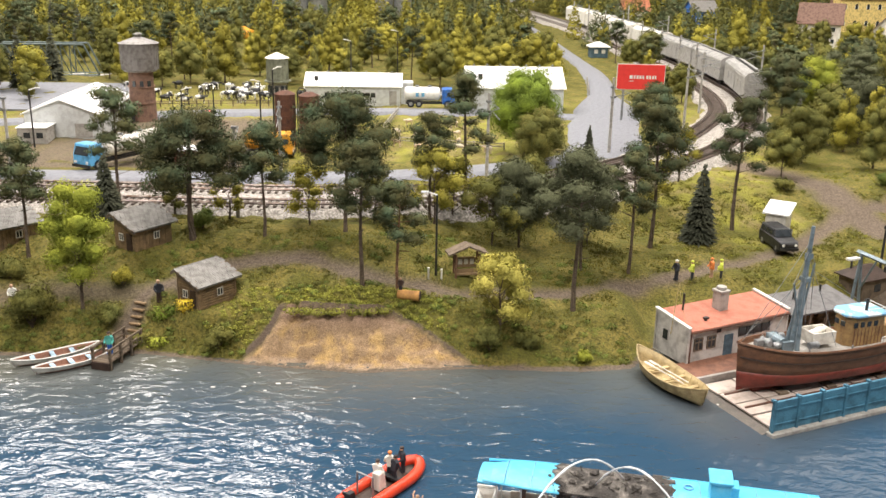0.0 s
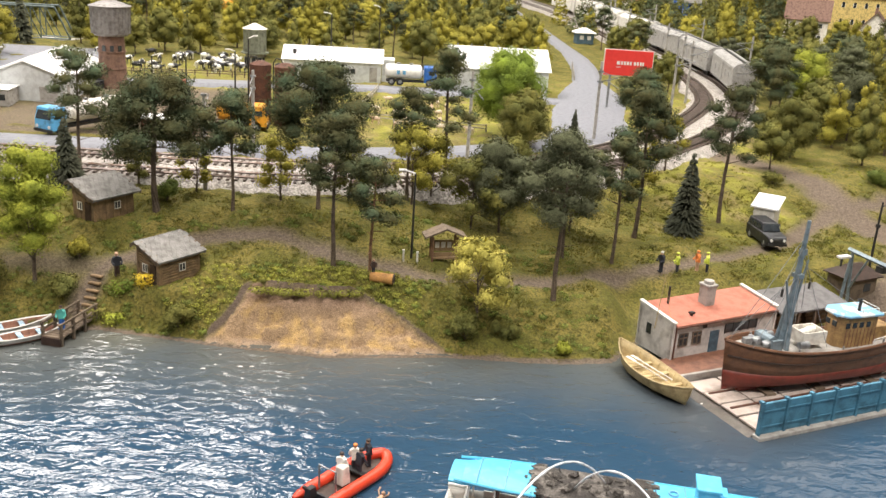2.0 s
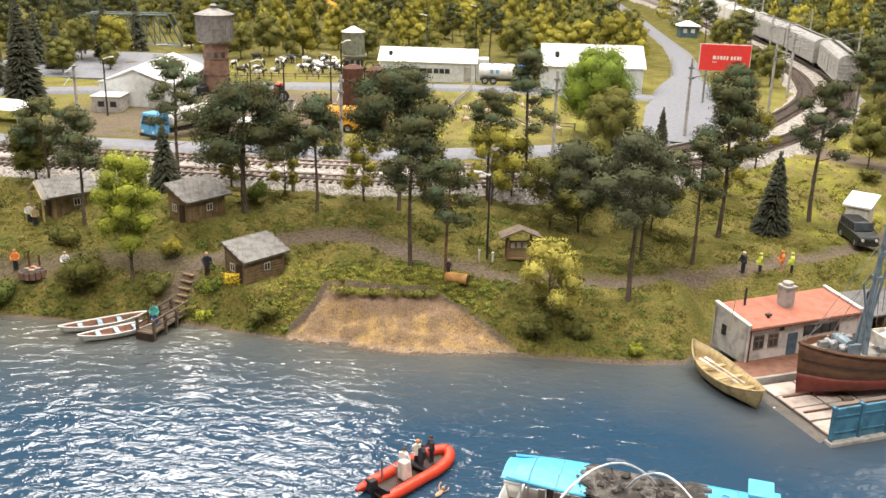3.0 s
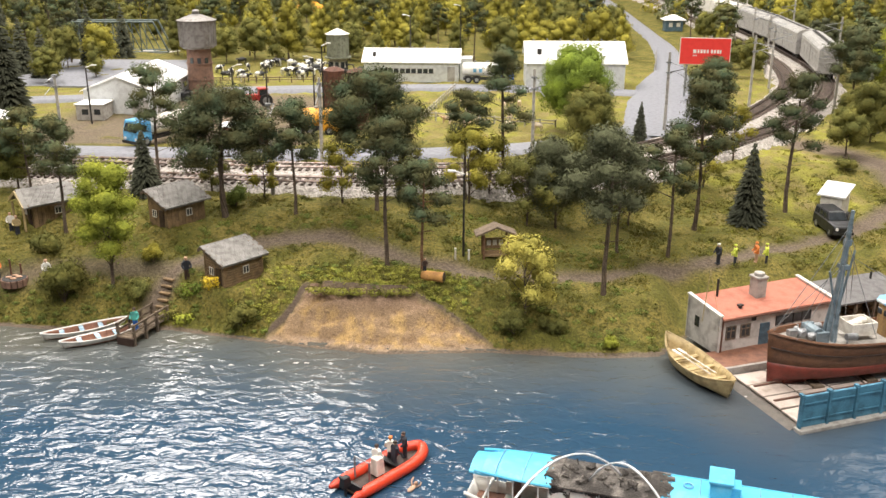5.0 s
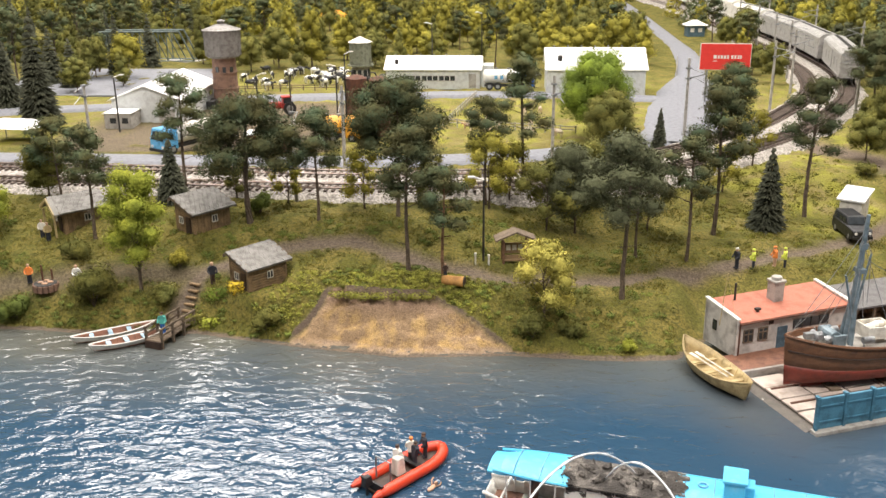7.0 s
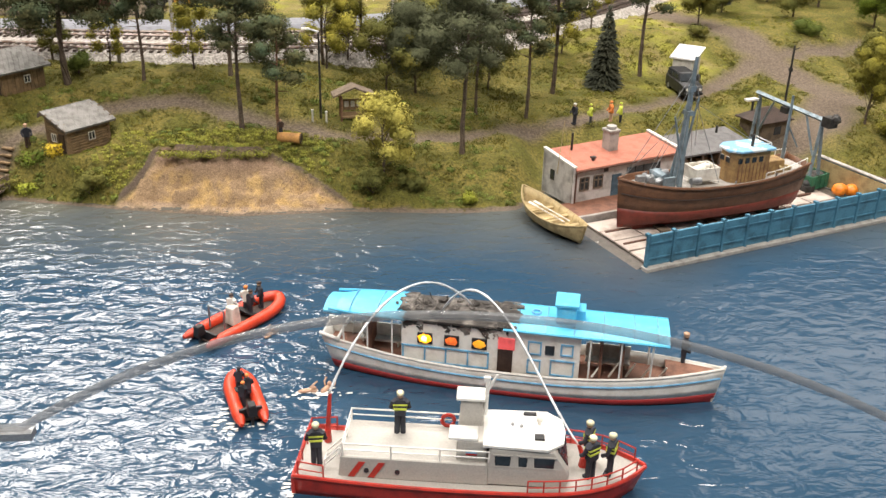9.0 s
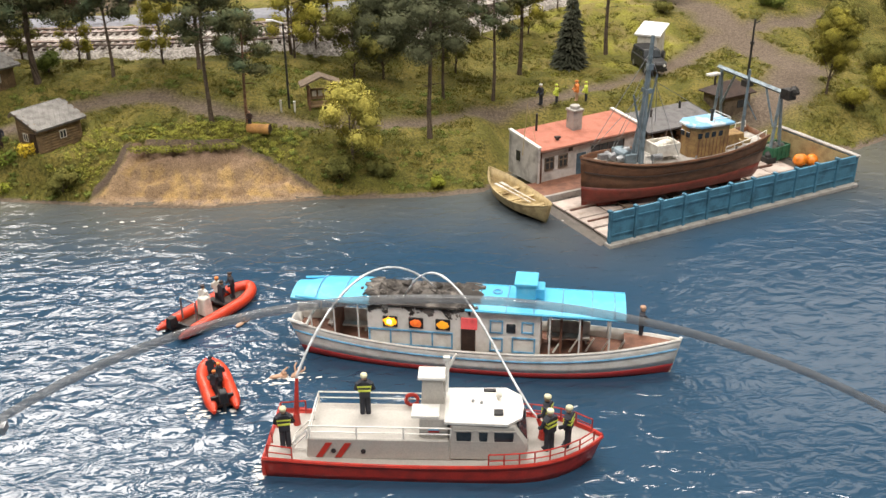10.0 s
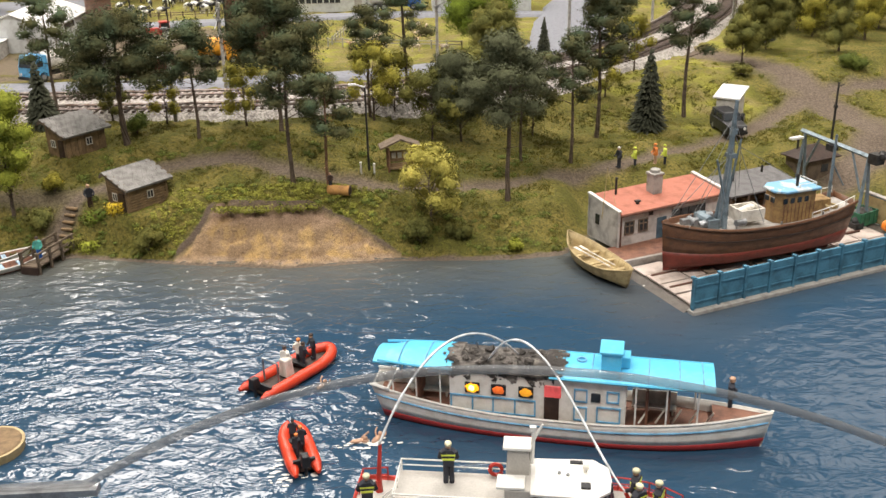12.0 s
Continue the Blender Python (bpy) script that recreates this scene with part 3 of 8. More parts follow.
# ---- boats ----
class Hull:
    """A boat's form: half breadth by station and height, with sheer and rake."""

    def __init__(self, length, beam, keel, top, bow_rise, stern_rise, full_aft=.75, flare=.6, rake=8.0, stern_rake=5.0, bluff=2.3):
        self.bluff = bluff
        self.L, self.B, self.k, self.t, self.br, self.sr, self.fa, self.fl, self.rake, self.srk = length, beam, keel, top, bow_rise, stern_rise, full_aft, flare, rake, stern_rake

    def half(self, u):
        """u: 0 at the stern, 1 at the bow."""
        if u > .55:
            k = (u - .55) / .45
            return self.B / 2 * max(.02, (1 - k ** self.bluff))
        k = (.55 - u) / .55
        return self.B / 2 * (1 - (1 - self.fa) * k ** 2.6)

    def top(self, u):
        return self.t + self.br * max(0, (u - .45) / .55) ** 2 + self.sr * max(0, (.4 - u) / .4) ** 2

    def at(self, u, h, side, inset=0.0):
        """h: 0 at the keel, 1 at the gunwale."""
        z = self.k + (self.top(u) - self.k) * h
        b = max(.25, self.half(u) * (self.fl + (1 - self.fl) * h ** .8) * (min(1, h * 6 + .12)) - inset)
        x = (u - .5) * self.L
        x += self.rake * (h - 1) * max(0, (u - .6) / .4) ** 1.5 - self.srk * (h - 1) * max(0, (.35 - u) / .35) ** 1.5
        return (x, side * b, z)

    def band(self, bm, h0, h1, thick=1.0, stations=24, steps=4, proud=0.0):
        for side in (-1, 1):
            rings = []
            for i in range(stations + 1):
                u = i / stations
                hs = [h0 + (h1 - h0) * j / steps for j in range(steps + 1)]
                rings.append([self.at(u, h, side, -proud) for h in hs] + [self.at(u, h, side, thick) for h in hs[::-1]])
            loft(bm, rings)
        for u in (0,):
            ring = [self.at(u, h0 + (h1 - h0) * j / steps, -1, -proud) for j in range(steps + 1)] + [self.at(u, h0 + (h1 - h0) * j / steps, 1, -proud) for j in range(steps, -1, -1)]
            loft(bm, [ring, [(x + thick, y, z) for x, y, z in ring]])

    def deck(self, bm, h, drop=0.0, inset=.6, stations=24, u0=0.0, u1=1.0):
        rings = []
        for i in range(stations + 1):
            u = u0 + (u1 - u0) * i / stations
            a, b = self.at(u, h, 1, inset), self.at(u, h, -1, inset)
            rings.append([(a[0], a[1], a[2] - drop), (b[0], b[1], b[2] - drop), (b[0], b[1], b[2] - drop - 1), (a[0], a[1], a[2] - drop - 1)])
        loft(bm, rings)

    def rail(self, h, inset=0.0, u0=0.0, u1=1.0, steps=20, side=1, lift=0.0):
        out = []
        for i in range(steps + 1):
            p = self.at(u0 + (u1 - u0) * i / steps, h, side, inset)
            out.append((p[0], p[1], p[2] + lift))
        return out


def simple(parent, name, material, fn, label="", **kw):
    bm = begin()
    fn(bm)
    return part(name, bm, material, parent, label, **kw)


def passenger_boat():
    at = thing("passenger_boat", (.1611, .4278, 0), -15.2, "burning passenger riverboat with white hull and sky-blue roof on water", "boat")
    at.scale = (.957, .98, 1)
    h = Hull(219, 37, -3, 14.2, 6.0, 6, .45, .93, 5, 9)
    simple(at, "lower_hull", "bootred", lambda b: h.band(b, .02, .37), "deep red lower hull", smooth_on=True)
    simple(at, "upper_hull", "hullwhite", lambda b: h.band(b, .37, .99), "off-white planked hull", smooth_on=True)
    for s in (-1, 1):
        simple(at, "rubbing_strake", "trimblue", lambda b: pipe(b, h.rail(.76, -.2, 0, .995, 30, s), .55, 5), "blue strake")
        simple(at, "gunwale", "hullwhite", lambda b: pipe(b, h.rail(1.0, .2, 0, .998, 30, s), .7, 5), "off-white gunwale")
    simple(at, "deck", "deckwood", lambda b: h.deck(b, .72), "brown planked deck")
    simple(at, "foredeck", "deckwood", lambda b: h.deck(b, .97, .3, .8, 10, .86, .995), "reddish planked foredeck")
    simple(at, "stern_fender", "white", lambda b: pipe(b, h.rail(1.05, -.8, 0, .05, 4, 1) + h.rail(1.05, -.8, 0, .05, 4, -1)[::-1], 1.0, 6))
    # cabin with panelled sides and lit windows
    hw = 12.5
    cabin = simple(at, "cabin", "hullwhite", lambda b: [box(b, (-15, 0, 21.5), (96, 2 * hw, 28))] and None, "off-white panelled cabin", bevel=.3)
    for s in (-1, 1):
        y = s * (hw + .3)
        for x in (-62, -50, -38.5, -26.5, -15.5):
            simple(cabin, "panel_post", "trimblue", lambda b: box(b, (x, y, 17), (.8, .6, 9.5)))
        for z in (12.6, 21.6):
            simple(cabin, "panel_rail", "trimblue", lambda b: box(b, (-39, y, z), (47.6, .6, .8)))
        for x, w, z0, z1 in ((9, 6.5, 13, 20.5), (9, 6.5, 24, 31), (24, 12, 13, 21.5), (26, 6, 25, 31)):
            simple(cabin, "panel_frame", "trimblue", lambda b: [box(b, (x + dx, y, (z0 + z1) / 2), (.8, .6, z1 - z0)) for dx in (-w / 2, w / 2)] + [box(b, (x, y, z), (w + .8, .6, .8)) for z in (z0, z1)] and None, "blue panel frame")
        for x, m, r in ((-50, "lampyellow", 3.1), (-35.5, "lampember", 2.6), (-20.5, "lampdim", 2.8)):
            hole = simple(cabin, "window_opening", "black", lambda b: box(b, (x, y, 26.6), (8.2, .8, 6.6)), "soot-blackened window opening", bevel=.35)
            simple(hole, "lamp", m, lambda b: blob(b, (x, y + s * .3, 26.6), (r + .6, .9, r * .9), x, .35, 3), "amber fire lamp behind glass", smooth_on=True)
            if m == "lampyellow":
                simple(hole, "lamp_core", "lampcore", lambda b: blob(b, (x - .3, y + s * .9, 26.8), (1.9, .8, 1.7), 2, .3, 2), "bright lamp core", smooth_on=True)
        simple(cabin, "window", "glass", lambda b: box(b, (17, s * (hw + .1), 27), (5, 1, 5.4)), "dark window", bevel=.3)
        soot = begin()
        for i in range(92):
            for j in range(9):
                x, z = -62 + i * .62, 35.4 - j * .62
                if noise.noise(Vector((x * .2, z * .25, s * 4))) + .5 * noise.noise(Vector((x * .9, z * .9, 3))) > -.35 + j * .11:
                    box(soot, (x, s * (hw + .12), z), (.64, .3, .64))
        tagged(part("soot_stain", soot, "char", cabin, "soot stain under the eave"), kind="stuff")
    doorway = simple(cabin, "doorway", "rubrail", lambda b: box(b, (-6.5, -hw - .1, 17), (8, .9, 17)), "dark open doorway")
    simple(doorway, "lamp", "lampred", lambda b: box(b, (-6, -hw - .4, 28.4), (9, .8, 7)), "red-lit panel", bevel=.35)
    for x, y in ((-82, 0), (55, 0), (44, 4)):
        simple(at, "cabin_partition", "deckwood", lambda b: box(b, (x, y, 20), (1.4, 24, 22)), "brown partition")
    # roof: cambered sheet with ribs, rounded aft
    def half_roof(x):
        return 14.8 * (1 - max(0, (-62 - x) / 62) ** 2 * .55)

    def roof_ring(x, z0, lo=-1.0, hi=1.0):
        w = half_roof(x)
        top = [(x, w * k, z0 + 2.2 * (1 - k * k) + (-1.6 if x < -98 else 0)) for k in [lo + (hi - lo) * i / 10 for i in range(11)]]
        return top + [(a, b, c - .9) for a, b, c in top[::-1]]

    def roof_sheet(b, xs, lo=-1.0, hi=1.0):
        loft(b, [roof_ring(x, 37.6, lo, hi) for x in xs])
    roof = simple(at, "roof", "skyblue", lambda b: roof_sheet(b, [-107, -100, -90, -80, -72, -64, -61]), "sky-blue sheet roof with a burnt gap", smooth_on=False)
    simple(roof, "roof_sheet", "skyblue", lambda b: roof_sheet(b, [-8, 4, 16, 30, 45, 60, 78]))
    simple(roof, "burnt_sheet", "char", lambda b: roof_sheet(b, [-62, -48, -34, -20, -7], -.96, .96), "charred grey roof section")
    for k in range(5):
        simple(at, "broken_spar", "cream", lambda b: tube(b, (40 + k * 9, -9 + k * 2, 12), (46 + k * 8, -4 - k * 2, 20 + k), .6, .45, 5), "broken pale spar")
    burn = begin()
    for i in range(126):
        for j in range(46):
            x, k = -68 + i * .55, -.97 + j * .043
            reach = 1 - (abs(x + 33) / 33) ** 4 + .8 * noise.noise(Vector((x * .17, k * 3.1, 2))) + .4 * noise.noise(Vector((x * .6, k * 9, 5))) - .25 * max(0, abs(k) - .6)
            if reach > .15 and not (-58 < x < -11):
                box(burn, (x, half_roof(x) * k, 38.25 + 2.2 * (1 - k * k)), (.6, .72, .5))
    tagged(part("scorch_edge", burn, "char", roof, "ragged scorched edge"), kind="stuff")
    for x in (-92, -77, -1, 14, 29, 44, 60, 72):
        simple(roof, "seam", "trimblue", lambda b: pipe(b, [(x, half_roof(x) * k, 37.8 + 2.2 * (1 - k * k)) for k in (-1, -.6, -.2, .2, .6, 1)], .45, 5))
    for s in (-1, 1):
        simple(roof, "eave", "skyblue", lambda b: pipe(b, [(x, s * half_roof(x), 37.4) for x in (-104, -95, -85, -75, -68, -61)], .8, 5))
        simple(roof, "eave", "skyblue", lambda b: pipe(b, [(x, s * half_roof(x), 37.4) for x in (-8, 30, 78)], .8, 5))

    random.seed(9)
    for _ in range(46):
        x, y = random.uniform(-55, -14), random.uniform(-9, 9)
        if random.random() < .55:
            q, sd = random.uniform(1, 3.2), random.random() * 9
            simple(roof, "charred_lump", "char", lambda b: blob(b, (x, y, 39.6), q, sd, .6, 1))
        else:
            e = (x + random.uniform(-6, 6), y + random.uniform(-4, 4), 40 + random.uniform(0, 3))
            simple(roof, "charred_timber", "char", lambda b: tube(b, (x, y, 38.5), e, .5, .3, 5))
    simple(roof, "vent_box", "skyblue", lambda b: [box(b, (24, 0, 44.5), (10.5, 13, 10)), box(b, (24, 0, 50), (12.5, 15, 1.6)), box(b, (31, 2, 43), (6, 9, 6))] and None, "sky-blue box funnel", bevel=.3)
    simple(roof, "hatch_ring", "trimblue", lambda b: pipe(b, [(8 + 2.4 * math.cos(a), 3 + 2.4 * math.sin(a), 40.2) for a in [i * .524 for i in range(12)]], .6, 5, closed=True))
    for x in (-96, -82, -68, 38, 54, 70):
        for s in (-1, 1):
            w = min(half_roof(x) - 1, h.half(x / 216 + .5) - 2)
            simple(at, "post", "white", lambda b: tube(b, (x, s * w, 8), (x, s * (half_roof(x) - 1), 37), .5, .5, 6))
    for x, y in ((48, 6), (-78, 4)):
        bench = simple(at, "bench", "cream", lambda b: [box(b, (x, y, 14), (24, 5, 1)), box(b, (x, y + 3.2, 18), (24, 1, 8)), box(b, (x - 10, y, 11), (1, 4, 5)), box(b, (x + 10, y, 11), (1, 4, 5))] and None, "cream slatted bench")
    simple(at, "stem", "hullwhite", lambda b: pipe(b, [h.at(.997, k, 1) for k in (.1, .4, .7, 1.05)], .9, 6))


passenger_boat()


def railing(b, pts, height_mm, r=.35, mids=1, posts=True):
    """A handrail over deck points."""
    pipe(b, [(p[0], p[1], p[2] + height_mm) for p in pts], r, 5)
    for m in range(mids):
        pipe(b, [(p[0], p[1], p[2] + height_mm * (m + 1) / (mids + 1)) for p in pts], r * .8, 5)
    if posts:
        for p in pts:
            tube(b, p, (p[0], p[1], p[2] + height_mm), r, r, 5)


def fire_boat():
    at = thing("fire_boat", (0.1265, 0.347, 0), -9.3, "grey and red firefighting launch floating on the water", "boat")
    at.scale = (.96, .96, .97)
    h = Hull(160, 43, -4, 9.5, 4, 1.5, .9, .9, 6, 0, 4.2)
    simple(at, "hull", "red", lambda b: h.band(b, .03, 1.0), "red hull", smooth_on=True)
    simple(at, "deck", "grey_deck", lambda b: h.deck(b, .93), "grey deck")
    for s in (-1, 1):
        simple(at, "gunwale", "red", lambda b: pipe(b, h.rail(1.0, 0, 0, .998, 30, s), 1.0, 6), "red rubbing rail")
    simple(at, "transom", "red", lambda b: box(b, (-80, 0, 5.5), (1.6, 38, 9)))
    # aft superstructure with flat working deck
    aft = simple(at, "aft_house", "grey_deck", lambda b: box(b, (-26, 0, 14), (68, 30, 11), 0, .97), "light grey aft deckhouse", bevel=.5)
    for x in (-52, -43):
        for s in (-1, 1):
            def stripe(b):
                vs = [b.verts.new((x + dx, s * (15.2 - (z - 9) * .03), z)) for dx, z in ((-3.5, 9.5), (-.5, 9.5), (4.5, 17.5), (1.5, 17.5))]
                vs2 = [b.verts.new((v.co.x, v.co.y + s * .25, v.co.z)) for v in vs]
                b.faces.new(vs), b.faces.new(vs2[::-1])
                for i in range(4):
                    j = (i + 1) % 4
                    b.faces.new((vs[i], vs[j], vs2[j], vs2[i]))
            simple(aft, "stripe", "red", stripe, "diagonal red stripe")
    for x in (-47, -33):
        simple(aft, "porthole", "glass", lambda b: tube(b, (x, -15.4, 13), (x, -14, 13), 1.2, 1.2, 10), "dark porthole")
    deckpts = [(8, -14, 19.5), (-14, -14, 19.5), (-36, -14, 19.5), (-58, -14, 19.5), (-58, 0, 19.5), (-58, 14, 19.5), (-36, 14, 19.5), (-14, 14, 19.5), (4, 14, 19.5)]
    simple(aft, "railing", "white", lambda b: railing(b, deckpts, 6.5, .42), "white tube railing")
    simple(aft, "ladder_frame", "white", lambda b: railing(b, [(-59, -15, 19.5), (-66, -15, 12), (-66, -8, 12), (-59, -8, 19.5)], 5, .4))
    # wheelhouse with raked front and rounded roof
    def cab(b):
        loft(b, [[(7, -15.2, 9), (43, -15.2, 9), (43, 15.2, 9), (7, 15.2, 9)], [(7, -15, 18), (44, -15, 18), (44, 15, 18), (7, 15, 18)], [(8, -14, 28.4), (37, -14, 28.4), (37, 14, 28.4), (8, 14, 28.4)]])
    wh = simple(at, "wheelhouse", "grey_deck", cab, "light grey wheelhouse", bevel=1.0)
    simple(wh, "roof", "white", lambda b: loft(b, [[(5, -14, 28.4), (34, -15, 28.4), (41, -9, 28.4), (42, 0, 28.4), (41, 9, 28.4), (34, 15, 28.4), (5, 14, 28.4)], [(5, -14, 29.6), (34, -15, 29.6), (41, -9, 29.6), (42, 0, 29.6), (41, 9, 29.6), (34, 15, 29.6), (5, 14, 29.6)], [(7, -12, 30.8), (33, -12, 30.8), (38, -7, 30.8), (39, 0, 30.8), (38, 7, 30.8), (33, 12, 30.8), (7, 12, 30.8)]]), "white rounded roof")
    for s in (-1, 1):
        for x, w in ((14, 7), (23, 4), (32.5, 9)):
            simple(wh, "window", "glass", lambda b: box(b, (x, s * 14.5, 22.4), (w, .9, 5.6)), "dark side window", bevel=.35)
            simple(wh, "window_frame", "grey_deck", lambda b: [box(b, (x, s * 14.8, 22.4 + dz), (w + 1.6, .5, .6)) for dz in (-3, 3)] and None)
    for y in (-8, 0, 8):
        simple(wh, "windscreen", "glass", lambda b: loft(b, [[(43.5, y - 3.4, 19.5), (43.5, y + 3.4, 19.5), (42.5, y + 3.4, 19.5), (42.5, y - 3.4, 19.5)], [(39.2, y - 3.2, 26.2), (39.2, y + 3.2, 26.2), (38.2, y + 3.2, 26.2), (38.2, y - 3.2, 26.2)]]), "dark raked windscreen")
    tower = simple(at, "tower", "grey_deck", lambda b: [box(b, (0, 0, 22), (14, 24, 15), 0, .96), box(b, (-1, 5, 36), (11, 9, 14), 0, .9)] and None, "grey mast tower", bevel=.5)
    simple(tower, "tower_cap", "white", lambda b: [box(b, (-1.5, 5, 43.4), (13, 10, 1.6)), box(b, (-4, -6.5, 30.2), (13, 10, 1.6))] and None, "white cap", bevel=.3)
    simple(tower, "flag_decal", "trimblue", lambda b: [box(b, (0, -12.1, 24), (5, .3, 1.1))] and None)
    simple(tower, "flag_decal", "red", lambda b: [box(b, (0, -12.1, 22.9), (5, .3, 1.1))] and None)
    simple(tower, "mast", "white", lambda b: [tube(b, (5, 4, 34), (6, 4, 52), 1.3, .8), tube(b, (5.5, 4, 46), (10, 4, 55), .9, .5), box(b, (5.5, 4, 52.5), (3, 2, 2))] and None, "white mast")
    simple(wh, "searchlight", "cream", lambda b: [tube(b, (30, 3, 30.5), (30, 3, 33), .7, .7), tube(b, (28.8, 3, 34), (31.6, 3, 34), 1.6, 1.6, 10)] and None, "cream searchlight")
    simple(wh, "roof_hatch", "black", lambda b: [box(b, (30, -8, 31.2), (4.4, 4, 1.2)), box(b, (26, 10, 31.2), (6, 2, 1))] and None, "black roof hatch")
    simple(wh, "roof_vent", "steel", lambda b: [tube(b, (18 + i * 4, 1 - i, 30.6), (18 + i * 4, 1 - i, 32), .9, .7) for i in range(2)] and None)
    for s in (-1, 1):
        pts = [(x, y, z - .5) for x, y, z in h.rail(1.0, 1.0, .66, .97, 7, s)]
        simple(at, "bow_rail", "red", lambda b: railing(b, pts, 7, .38), "red bow railing")
        pts2 = [(-78, s * 6, 9), (-78, s * 17, 9), (-66, s * 19, 9)]
        simple(at, "stern_rail", "red", lambda b: railing(b, pts2, 8, .4), "red stern railing")
    monitor = simple(at, "stern_monitor", "red", lambda b: [tube(b, (-69, 10, 8), (-69, 10, 16), 2, 1.6), tube(b, (-69, 10, 15), (-68, 13, 34), 1.3, .8)] and None, "red water cannon")
    bow = simple(at, "bow_monitor", "red", lambda b: [tube(b, (52, 2, 8), (52, 2, 15), 3, 2), tube(b, (52, 2, 14), (49, 4, 20), 1.5, .9), box(b, (54, 2, 13), (5, 5, 5))] and None, "red water cannon")
    simple(at, "life_ring", "red", lambda b: pipe(b, [(-12 + 3 * math.cos(a), 13, 23 + 3 * math.sin(a)) for a in [i * .449 for i in range(14)]], .95, 6, closed=True), "red and white life ring")


fire_boat()


def arc(p0, p1, rise, count=16, slow=1.0, skew=1.5):
    out = []
    for i in range(count + 1):
        t = i / count
        p = Vector(p0).lerp(Vector(p1), t ** slow)
        s = t ** skew
        p.z += rise * 4 * s * (1 - s)
        out.append(p)
    return out


def water_jet(p0, p1, rise, slow=1.0, skew=1.5):
    bm = begin()
    pts = arc(p0, p1, rise, 26, slow, skew)
    random.seed(int(rise))
    pipe(bm, pts, [random.uniform(.42, .72) for _ in pts], 7)
    tagged(part("water_jet", bm, "jet", smooth_on=True), "milky white plastic rod shaped as a water jet", "water jet", "water jets")


water_jet((63.6, 369.9, 32.5), (138, 438, 38.5), 33, 1.28, 1.2)
water_jet((174.0, 343.1, 19), (120, 433, 38.5), 32)


def inflatable(at_xy, rz, L, W, R, label, console):
    at = thing("rescue_boat", (*at_xy, .0005), rz, label, "boat", "orange inflatables")
    def side(s):
        pts = [(-L / 2 + L * .62 * i / 8, s * (W / 2 - R), R * .9) for i in range(9)]
        x0 = pts[-1][0]
        for i in range(1, 8):
            a = i / 7 * math.pi / 2
            pts.append((x0 + (L / 2 - R - x0) * math.sin(a), s * (W / 2 - R) * (math.cos(a) if a < 1.55 else 0.01), R * .9 + 1.6 * (i / 7) ** 2))
        return pts
    for s in (-1, 1):
        simple(at, "tube", "orange", lambda b: pipe(b, side(s), [R * .55, R * .95] + [R] * 14, 10), "bright orange inflated tube", smooth_on=True)
        simple(at, "cone", "orange", lambda b: tube(b, (-L / 2 + .5, s * (W / 2 - R), R * .9), (-L / 2 - R * 1.4, s * (W / 2 - R), R * .9), R * .8, R * .3, 10))
    simple(at, "floorboard", "rubrail", lambda b: loft(b, [[(-L / 2 + 1, -W / 2 + R, 2), (-L / 2 + 1, W / 2 - R, 2), (-L / 2 + 1, W / 2 - R, 1), (-L / 2 + 1, -W / 2 + R, 1)], [(L * .15, -W / 2 + R, 2), (L * .15, W / 2 - R, 2), (L * .15, W / 2 - R, 1), (L * .15, -W / 2 + R, 1)], [(L * .44, -1, 3), (L * .44, 1, 3), (L * .44, 1, 2), (L * .44, -1, 2)]]), "dark floor")
    simple(at, "transom", "black", lambda b: box(b, (-L / 2 + 3, 0, 4), (1.5, W - 2 * R, 6)))
    motor = simple(at, "outboard_motor", "black", lambda b: [box(b, (-L / 2 - 1, 0, 9), (6, 4.5, 6), 0, .8), tube(b, (-L / 2 - 1, 0, 7), (-L / 2 - 1, 0, -1), 1.2, .8)] and None, "black outboard motor", bevel=.8)
    simple(at, "thwart", "black", lambda b: box(b, (L * .05, 0, 5), (4, W - 2 * R, 1.2)))
    if console:
        simple(at, "console", "cream", lambda b: box(b, (-8, 0, 8), (7, 7, 11), 0, .8), "pale steering console", bevel=.6)
        simple(at, "arch", "steel", lambda b: pipe(b, [(-20, -6, 3), (-20, -6, 17), (-20, 6, 17), (-20, 6, 3)], .6, 6), "silver tube arch")
    return at


inflatable((.0115, .4985), 50, 64, 25, 3.4, "orange inflatable rescue boat with console on the water", True)
inflatable((.0195, .4165), 106, 43, 18, 3.3, "small orange inflatable boat on the water", False)


